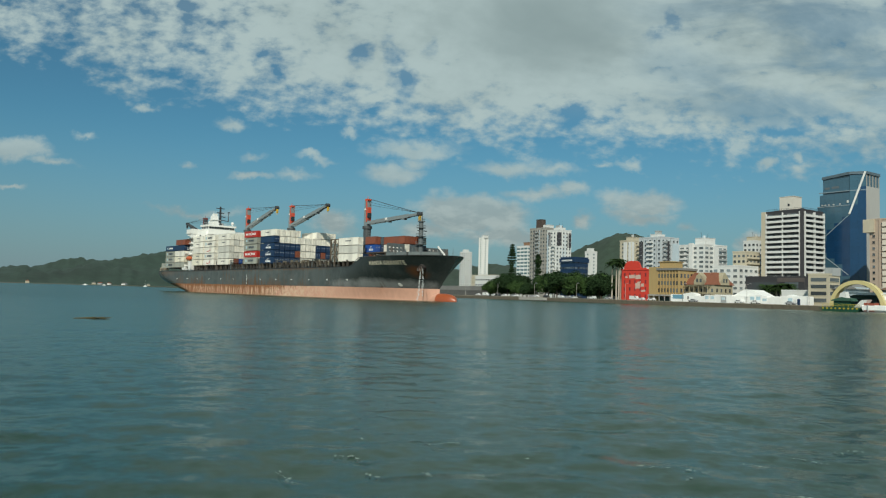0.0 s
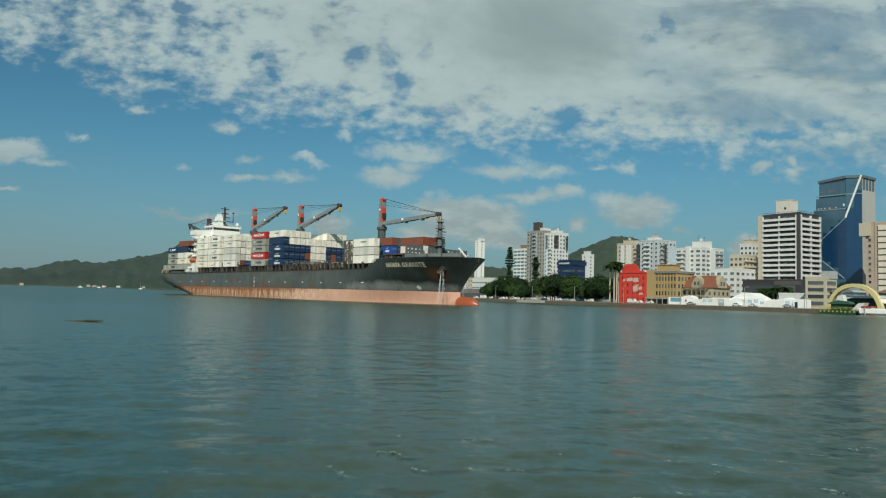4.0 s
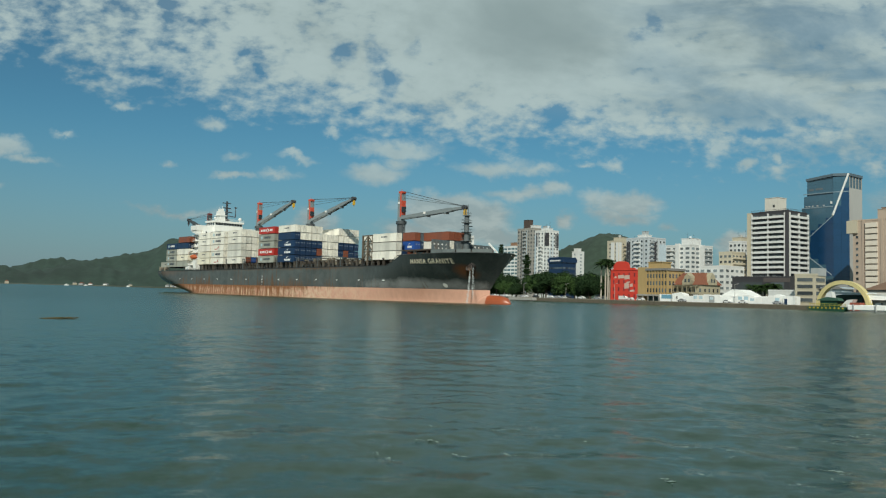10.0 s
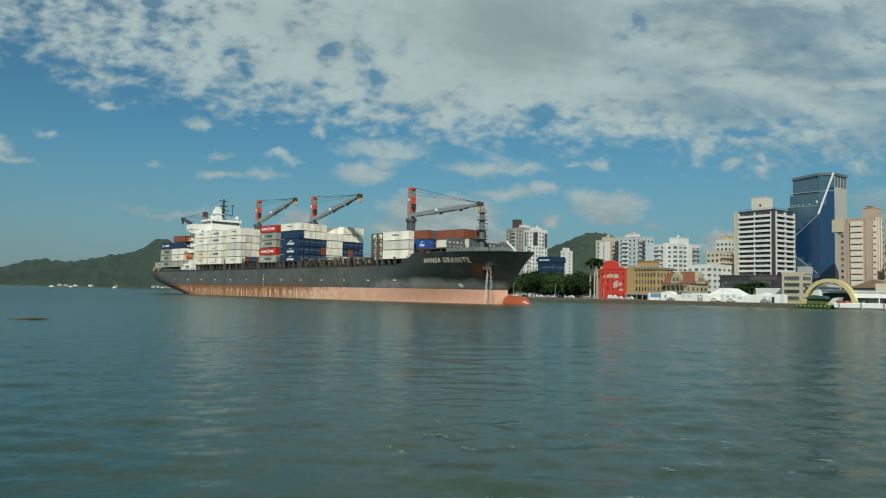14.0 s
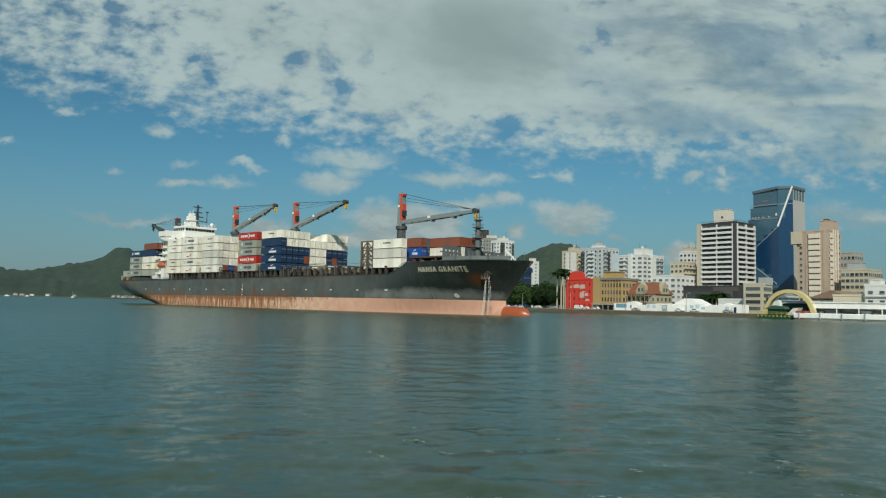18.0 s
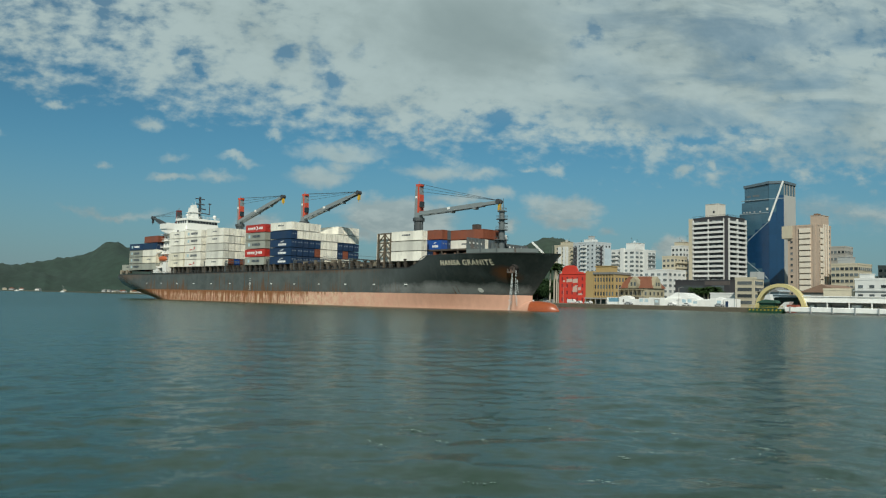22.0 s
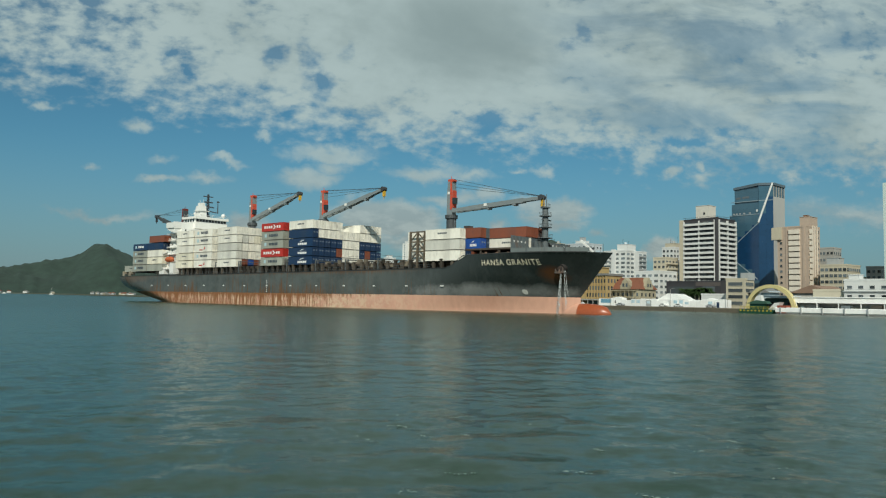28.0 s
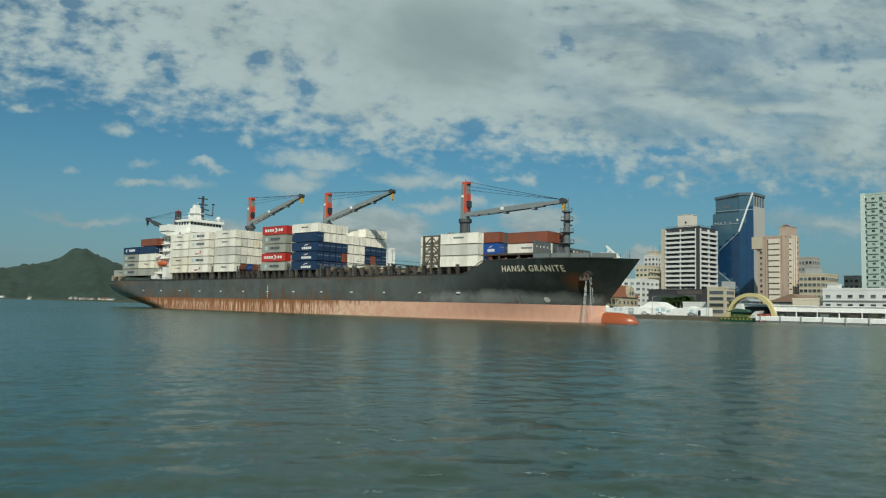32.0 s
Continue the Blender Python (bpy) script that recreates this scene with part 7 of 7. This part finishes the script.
    b = thing("covered_gangway", town(74, 0.5), "long white covered gangway and pontoon", "gangway")
    bm = bmesh.new()
    box(bm, 0, 76, 2.0, 7.5, 2.75, 4.9)
    box(bm, -0.4, 76, 1.6, 7.9, 4.9, 5.2)
    part("canopy", bm, tarp, b)
    bm = bmesh.new()
    box(bm, 0, 0.3, 0, 0.3, 0, 3.2)
    post = mesh_of("post", bm, tarp)
    bm = bmesh.new()
    box(bm, 0, 0.35, -0.3, 0.2, -1.6, 0.95)
    pile = mesh_of("pile", bm, off)
    for k in range(10):
        piece("post", post, b, pose(1.0 + k * 8.0, 2.1, -0.3))
        piece("pile", pile, b, pose(-2.0 + k * 8.0, -4.75, 0))
    bm = bmesh.new()  # a long rounded float with its solid rail
    prism(bm, ((-4.6, -1.0), (-4.3, -1.35), (0.2, -1.35), (0.4, -1.0), (0.4, -0.2), (-3.9, -0.2), (-4.0, 0.7), (-4.3, 0.8), (-4.6, 0.6)), -4, 76)
    for v in bm.verts:
        v.co = (v.co.y, v.co.x, v.co.z)
    part("pontoon", bm, tarp, b)
    bm = bmesh.new()
    box(bm, -3.6, 75.6, -4.3, 0.2, -2.2, -1.36)
    part("waterline_float", bm, slate, b, "dark float under the pontoon")
    bay = random.Random(31)
    x = 2.0
    while x < 72:  # kiosks, screens and stacked goods under the canopy
        w = bay.uniform(1.5, 5.0)
        strip(b, x, x + w, bay.uniform(3.4, 5.0), 6.0, 0.0, bay.uniform(1.0, 2.6), bay.choice((tarp, off, cream, beige, dark, pale_blue)), "kiosk")
        x += w + bay.uniform(0.6, 4.0)
    bm = bmesh.new()
    box(bm, 0, 76, 6.2, 6.5, 0.0, 2.8)
    part("back_wall", bm, mat("gangway_dim", (0.42, 0.41, 0.38), 0.8, 0, 0.3, 0.4, 0.5, (0.5, 0.5, 0.47)), b)

    # a small green ferry at the landing
    b = thing("small_ferry", town(54.5, -4.6, 0), "small green car ferry with yellow fenders at the landing", "ferry")
    bm = bmesh.new()
    prism(bm, ((0, 1.3), (1.2, -0.6), (13.8, -0.6), (15.2, 1.3), (14.6, 1.6), (0.6, 1.6)), 0, 4.6)
    part("hull", bm, green, b)
    bm = bmesh.new()
    for k in range(9):
        rod(bm, (1.2 + k * 1.6, -0.22, 1.1), (1.2 + k * 1.6, 0.05, 1.1), 0.34, seg=12)
    loose_parts("tyre_fender", bm, bright_yellow, b, "yellow tyre fender")
    bm = bmesh.new()
    for k in range(8):
        rod(bm, (0.8 + k * 2, 0.2, 1.6), (0.8 + k * 2, 0.2, 2.7), 0.06, seg=5)
    rod(bm, (0.8, 0.2, 2.7), (14.8, 0.2, 2.7), 0.07, seg=5)
    rod(bm, (0.8, 0.2, 2.15), (14.8, 0.2, 2.15), 0.06, seg=5)
    part("railing", bm, bright_yellow, b)
    bm = bmesh.new()
    box(bm, 4.6, 11.2, 1.2, 4.0, 1.6, 3.9)
    part("deckhouse", bm, green, b)
    bm = bmesh.new()
    prism(bm, ((3.6, 3.9), (12.2, 3.9), (11.4, 4.9), (7.6, 5.4), (4.4, 4.4)), 0.6, 4.4)
    part("roof", bm, mat("ferry_roof", (0.04, 0.10, 0.07), 0.6), b)
    bm = bmesh.new()
    prism(bm, ((12.4, 1.7), (15.8, 1.7), (17.4, 4.6), (15.0, 4.3)), 0.8, 4.0)
    prism(bm, ((6.5, 5.0), (9.6, 5.0), (9.0, 7.4), (7.2, 7.0)), 1.2, 3.6)
    part("ramp", bm, white, b, "raised white loading ramp")
    bm = bmesh.new()
    box(bm, 16.2, 19.8, 0.6, 4.2, 0.4, 3.4)
    part("ramp_house", bm, mat("rust_red", (0.30, 0.08, 0.05), 0.7), b)
    rod_bm = bmesh.new()
    rod(rod_bm, (8.4, 2.2, 5.3), (8.4, 2.2, 9.0), 0.08, 0.05, 6)
    part("mast", rod_bm, white, b)

    # a low stone landing stage upstream
    b = thing("landing_stage", town(-131, -4), "low grey stone landing stage before the square", "jetty")
    bm = bmesh.new()
    box(bm, 0, 22, 0, 3.2, -1.5, -0.35)
    box(bm, 0.4, 21.6, 0.2, 3.2, -0.35, 0.05)
    part("stage", bm, concrete, b)

    # ---- cars along the street ----
    def car_kind(color, name, van):
        paint = mat("car_" + name, color, 0.3, 0, 2, 0.05, 0.1, spec=0.6)
        c = thing("van" if van else "car", Matrix(), f"{name} {'delivery van' if van else 'parked car'} on the riverside street", "van" if van else "car", "cars by the quay")
        bm = bmesh.new()
        if van:
            prism(bm, ((0, 0.35), (5.2, 0.35), (5.2, 1.1), (4.5, 1.35), (3.9, 2.15), (0.1, 2.2), (0, 1.2)), -0.95, 0.95)
        else:
            prism(bm, ((0, 0.3), (4.3, 0.3), (4.35, 0.75), (3.3, 0.95), (2.7, 1.42), (1.0, 1.45), (0.35, 1.0), (0, 0.9)), -0.85, 0.85)
        part("body", bm, paint, c)
        bm = bmesh.new()
        if van:
            prism(bm, ((3.3, 1.4), (4.3, 1.4), (3.85, 2.0), (3.3, 2.0)), -0.97, 0.97)
        else:
            prism(bm, ((0.8, 1.0), (3.0, 1.0), (2.6, 1.36), (1.15, 1.38)), -0.87, 0.87)
        part("side_window", bm, glass, c)
        for x in ((0.9, 4.2) if van else (0.8, 3.4)):
            for y in (-0.8, 0.8):
                bm = bmesh.new()
                rod(bm, (x, y - 0.12, 0.32), (x, y + 0.12, 0.32), 0.33, seg=12)
                part("wheel", bm, dark, c)
        return c

    kinds = [car_kind(c, n, v) for c, n, v in (((0.7, 0.7, 0.69), "white", False), ((0.35, 0.36, 0.37), "silver", False), ((0.03, 0.035, 0.04), "black", False), ((0.30, 0.03, 0.03), "red", False), ((0.72, 0.72, 0.70), "white", True))]
    used = set()
    spots = [(-168, 3.6, 0), (-160, 3.6, 2), (-153, 3.8, 0), (-147, 3.6, 1), (-141, 3.6, 0), (-126, 3.6, 0), (-117, 3.8, 2), (-104, 3.6, 0), (-98, 3.6, 1), (-92, 3.6, 0), (-86, 3.7, 2), (-79, 3.6, 0), (-50.5, 4.4, 4), (-41, 4.0, 0),
             (-34, 3.8, 0), (-135, 9, 1), (-110, 9, 3), (-72, 8.5, 1), (-8, 2.4, 1), (12, 2.4, 0), (24, 2.4, 0), (36, 2.4, 1), (-178, 4, 4), (-186, 4, 0)]
    for u, n, k in spots:
        m = town(u, n, 1.87, rnd.choice((0, 180, 3)))
        if k in used:
            copy_thing(kinds[k], m)
        else:
            used.add(k)
            kinds[k].matrix_basis = m

    # street lamps and poles
    pole = thing("street_lamp", town(-88, 2.2, 1.9), "thin grey street lamp on the quay", "street lamp", "quay lamps")
    bm = bmesh.new()
    rod(bm, (0, 0, 0), (0, 0, 8.2), 0.11, 0.07, 7)
    beam(bm, (0, 0, 8.1), (1.6, 0, 8.5), 0.09, 0.09)
    part("post", bm, concrete, pole)
    bm = bmesh.new()
    box(bm, 1.3, 2.1, -0.18, 0.18, 8.4, 8.55)
    part("lantern", bm, off, pole)
    for u in (-196, -160, -124, -52, -16, 18, 46):
        copy_thing(pole, town(u, 2.2, 1.9))

    # far-bank clutter: small houses and boats under the long hill
    for k in range(30):
        a = radians(rnd.uniform(-19.6, -16.4) if k < 24 else rnd.uniform(-30, -20))
        r = rnd.uniform(1880, 1925)
        w, h = rnd.uniform(5, 11), rnd.uniform(2.4, 4.6)
        b = thing("far_house", pose(r * math.sin(a), r * math.cos(a), 1.4, 0, 0, rnd.uniform(-40, 40)), "tiny pale house on the far bank", "house", "houses on the far bank")
        bm = bmesh.new()
        box(bm, -w / 2, w / 2, -4, 4, -1, h)
        part("wall", bm, rnd.choice((white, cream, off)), b)
        bm = bmesh.new()
        prism(bm, ((-w / 2 - 0.4, h), (w / 2 + 0.4, h), (0, h + 2.2)), -4.4, 4.4)
        part("roof", bm, rnd.choice((tile, slate)), b)
    for az, r, w in ((-25.8, 1500, 9), (-24.6, 1650, 8), (-21.9, 1400, 7), (-17.2, 1700, 12)):
        a = radians(az)
        b = thing("moored_boat", pose(r * math.sin(a), r * math.cos(a), 0, 0, 0, 10), "small white boat moored far off", "boat", "far boats")
        bm = bmesh.new()
        prism(bm, ((-w / 2, 1.2), (-w / 2 + 1, -0.4), (w / 2 - 1.4, -0.4), (w / 2, 1.5)), -1.3, 1.3)
        part("hull", bm, white, b)
        bm = bmesh.new()
        box(bm, -w * 0.2, w * 0.15, -0.9, 0.9, 1.1, 2.7)
        part("cabin", bm, white, b)
        bm = bmesh.new()
        rod(bm, (0, 0, 2.6), (0, 0, 12 if az == -21.9 else 5), 0.1, 0.06, 5)
        part("mast", bm, white, b)


# ---- trees ----
def leaf_cloud(bm, centre, radii, count, size, rnd, flat=0.5):
    c = Vector(centre)
    for _ in range(count):
        d = Vector((rnd.gauss(0, 1), rnd.gauss(0, 1), rnd.gauss(0, 1))).normalized()
        q = 0.55 + 0.5 * rnd.random()
        p = c + Vector((d.x * radii[0], d.y * radii[1], d.z * radii[2])) * q
        n = (d + Vector((rnd.gauss(0, flat), rnd.gauss(0, flat), rnd.gauss(0.3, flat)))).normalized()
        t = n.orthogonal().normalized()
        t.rotate(Matrix.Rotation(rnd.random() * 6.28, 3, n))
        s = n.cross(t)
        a, b = size * rnd.uniform(0.6, 1.3), size * rnd.uniform(0.4, 0.8)
        v = [bm.verts.new(p + t * a), bm.verts.new(p + s * b + n * 0.1 * a), bm.verts.new(p - t * a), bm.verts.new(p - s * b + n * 0.1 * a)]
        bm.faces.new(v)


def leaf_mat(name, color):
    m = mat(name, color, 0.9, 0, 0.9, 0.35, 0.3, [c * 0.55 for c in color], spec=0.15)
    return m


def build_trees():
    bark = mat("bark", (0.10, 0.08, 0.06), 0.9, 0, 5, 0.3, 0.4, bump=0.5)
    leaf = leaf_mat("fig_leaves", (0.040, 0.076, 0.022))
    leaf2 = leaf_mat("dark_leaves", (0.019, 0.040, 0.014))
    palm_leaf = leaf_mat("palm_leaves", (0.028, 0.055, 0.016))
    trunk_grey = mat("palm_trunk", (0.42, 0.38, 0.31), 0.85, 0, 4, 0.15, 0.3)
    rnd = random.Random(3)

    def broad(h, r, seed, lm):
        q = random.Random(seed)
        t = thing("broad_tree", Matrix(), "broad dark green street tree with a dense crown", "tree", "trees of the riverside square")
        bm = bmesh.new()
        rod(bm, (0, 0, -0.2), (0.1, 0, h * 0.3), 0.42, 0.3, 8)
        tips = []
        for k in range(7):
            a = k * 0.9 + q.random()
            tip = Vector((math.cos(a) * r * 0.55, math.sin(a) * r * 0.55, h * q.uniform(0.42, 0.75)))
            rod(bm, (0.1, 0, h * 0.28), tip, 0.2, 0.06, 6)
            tips.append(tip)
        part("trunk", bm, bark, t)
        bm = bmesh.new()
        for tip in tips + [Vector((0, 0, h * 0.8)), Vector((r * 0.2, -r * 0.3, h * 0.7))]:
            s = q.uniform(0.30, 0.48)
            leaf_cloud(bm, tip - Vector((0, 0, h * 0.04)), (r * s * 1.35, r * s * 1.35, h * 0.24), 420, 0.58, q)
        part("crown", bm, lm, t)
        return t

    kinds = [broad(12, 7, 1, leaf), broad(14, 7.5, 2, leaf), broad(10.5, 6, 4, leaf2), broad(15, 8, 6, leaf2)]
    used = set()
    spots = []
    u = -182.0
    while u < -72:
        spots.append((u, rnd.uniform(13, 30), rnd.randrange(4)))
        u += rnd.uniform(3.4, 5.6)
    spots += [(-188, 40, 1), (-196, 46, 3), (-204, 44, 2), (-186, 16, 0), (-232, 60, 3), (-244, 64, 1), (-256, 66, 2), (-112, 45, 3), (-98, 46, 1), (-84, 44, 3), (-128, 48, 3), (-76, 26, 2)]
    for u, n, k in spots:
        m = town(u, n, 1.8, rnd.uniform(0, 360))
        m = m @ Matrix.Scale(1.22 if -128 < u < -92 and k in (1, 3) else rnd.uniform(0.85, 1.12), 4)
        if k in used:
            copy_thing(kinds[k], m)
        else:
            used.add(k)
            kinds[k].matrix_basis = m

    def pine(h, seed, skew):
        q = random.Random(seed)
        t = thing("norfolk_pine", Matrix(), "tall narrow dark Norfolk pine with layered branches", "tree", "pines of the square")
        bm = bmesh.new()
        rod(bm, (0, 0, -0.2), (skew, 0, h), 0.45, 0.06, 8)
        z = h * 0.18
        ends = []
        while z < h:
            f = z / h
            lobe = 0.62 + 0.38 * math.sin(f * 17 + seed) * math.sin(f * 7.3 + 2 * seed)  # thick and thin stretches
            reach = 3.6 * min(1, 2.6 * (1 - f) + 0.25) * lobe * q.uniform(0.6, 1.1)
            for k in range(6):
                a = k * 1.047 + q.random() * 0.6
                p = Vector((skew * f + math.cos(a) * reach, math.sin(a) * reach, z + reach * 0.12))
                rod(bm, (skew * f, 0, z), p, 0.07, 0.03, 4, caps=False)
                ends.append((Vector((skew * f, 0, z)), p))
            z += h * q.uniform(0.036, 0.056)
        part("trunk", bm, bark, t)
        bm = bmesh.new()
        for a, p in ends:
            for s in (0.45, 0.75, 1.0):
                leaf_cloud(bm, a.lerp(p, s), (0.8, 0.8, 0.55), 15, 0.5, q)
        part("needles", bm, leaf2, t)
        return t

    pine(35.5, 8, 1.0).matrix_basis = town(-176, 25)
    pine(27.5, 9, 0.3).matrix_basis = town(-148.5, 25)
    pine(15, 10, 0).matrix_basis = town(-181, 22)

    def palm(h, seed):
        q = random.Random(seed)
        t = thing("royal_palm", Matrix(), "tall royal palm with a smooth pale trunk", "palm", "palms beside the red building")
        bm = bmesh.new()
        rod(bm, (0, 0, -0.2), (0, 0, h * 0.5), 0.42, 0.46, 12)
        rod(bm, (0, 0, h * 0.5), (0.1, 0, h * 0.86), 0.46, 0.3, 12)
        part("trunk", bm, trunk_grey, t, "smooth pale grey trunk")
        bm = bmesh.new()
        rod(bm, (0.1, 0, h * 0.86), (0.1, 0, h), 0.3, 0.16, 10)
        for k in range(26):
            a = k * 2.4 + q.random() * 0.4
            up = q.uniform(0.1, 1.15)
            n = 5.4 * q.uniform(0.8, 1.1)
            last = Vector((0.1, 0, h))
            for j in range(1, 8):
                s = j / 7
                p = Vector((0.1 + math.cos(a) * n * s * math.cos(up * (1 - s * 0.6)), math.sin(a) * n * s * math.cos(up * (1 - s * 0.6)), h + n * (math.sin(up) * s - 0.75 * s * s)))
                d = (p - last)
                side = Vector((-math.sin(a), math.cos(a), 0))
                w = 0.75 * math.sin(math.pi * min(s * 0.9 + 0.1, 1)) + 0.12
                for sg in (-1, 1):
                    for e in (0.15, 0.65):
                        b0 = last.lerp(p, e)
                        v = [bm.verts.new(b0), bm.verts.new(b0 + d * 0.42), bm.verts.new(b0 + d * 0.62 + side * sg * w - Vector((0, 0, w * 0.55))), bm.verts.new(b0 + d * 0.3 + side * sg * w * 0.95 - Vector((0, 0, w * 0.6)))]
                        bm.faces.new(v)
                last = p
        part("fronds", bm, palm_leaf, t)
        return t

    p = palm(19.0, 1)
    p.matrix_basis = town(-69.4, 10.5)
    palm(20.5, 2).matrix_basis = town(-66.0, 10.2)
    palm(19.8, 3).matrix_basis = town(-63.2, 9.2)
    palm(18.5, 4).matrix_basis = town(-64.8, 12.5)
    low = palm(8.5, 5)
    tagged(low, "low dark palm before the podium", group="palms before the podium")
    low.matrix_basis = town(-9, 57)
    for u, n, q in ((-6.5, 56, 0.85), (-3.5, 57, 1.0), (-1, 56.5, 0.9), (2, 57.5, 1.05), (4.5, 57, 0.8)):
        copy_thing(low, town(u, n, 1.8, u * 40) @ Matrix.Scale(q, 4))


# ---- on the water ----
def build_afloat():
    reed = mat("drift_weed", (0.085, 0.072, 0.03), 0.9, 0, 5, 0.3, 0.4)
    rnd = random.Random(9)
    bm = bmesh.new()
    for k in range(40):
        x = rnd.gauss(0, 0.55)
        a = rnd.uniform(-0.5, 0.5)
        n = rnd.uniform(0.3, 0.9)
        rod(bm, (x - n * math.cos(a), rnd.gauss(0, 0.2) - n * math.sin(a), 0.01), (x + n * math.cos(a), rnd.gauss(0, 0.2) + n * math.sin(a), rnd.uniform(0.03, 0.14)), 0.025, 0.02, 5)
    weed = new("floating_weed", mesh_of("floating_weed", bm, reed))
    tagged(weed, "small raft of brown weed drifting on the river", "debris")
    foam = mat("foam", (0.18, 0.24, 0.215), 0.7, 0, 8, 0.2, 0.2)
    patches = []
    for k in range(FOAM_COUNT):
        q = random.Random(100 + k)
        bm = bmesh.new()
        x, y = 0.0, 0.0
        for j in range(q.randrange(9, 22)):  # a torn string of bubbles
            r = q.uniform(0.005, 0.019) * (1 + 1.2 * (q.random() < 0.12))
            pts = [bm.verts.new((x + r * q.uniform(0.6, 1.9) * math.cos(i), y + r * q.uniform(0.5, 1.2) * math.sin(i), 0.008)) for i in np.linspace(0, 5.6, 9)]
            top = bm.verts.new((x, y, 0.008 + r * 0.25))
            for i in range(9):
                bm.faces.new((pts[i], pts[(i + 1) % 9], top))
            x += q.uniform(-0.03, 0.075)
            y += q.gauss(-0.012, 0.045)
        ob = new("foam_patch", mesh_of("foam_patch", bm, foam))
        tagged(ob, "torn white patch of wake foam on the water", "foam", "wake foam", "stuff")
        patches.append(ob)
    return weed, patches


FOAM_COUNT = 36

water = build_setting()
build_ship()
build_cargo()
build_town()
build_trees()
weed, patches = build_afloat()


# ---- what moves ----
def motions():
    times = (0, 8, 16, 24, 32)
    poses = [(t, ship_pose(t)) for t in times]
    for ob, m in RIDERS:
        walk(ob, [(t, p @ m) for t, p in poses])
    walk(water, [(t, pose(-0.28 * t, -0.06 * t, 0)) for t in times])
    walk(weed, [(0, pose(-26.9, 57.0, 0)), (6, pose(-29.6, 55.2, 0, 0, 0, 4)), (13, pose(-34.6, 55.3, 0, 0, 0, 9)), (32, pose(-46, 55.0, 0, 0, 0, 14))])
    rnd = random.Random(21)
    for ob in patches:
        t0 = rnd.uniform(-2, 32)
        e = eye(max(t0, 0))
        side, far = rnd.uniform(-0.5, 6.0), rnd.uniform(10.0, 14.5)
        x, y = e.x + side * far / 9, e.y + far
        turn = rnd.uniform(-25, 25)
        walk(ob, [(t, pose(x - 0.28 * (t - t0), y - 0.06 * (t - t0), 0, 0, 0, turn)) for t in (0, 16, 32)])


motions()
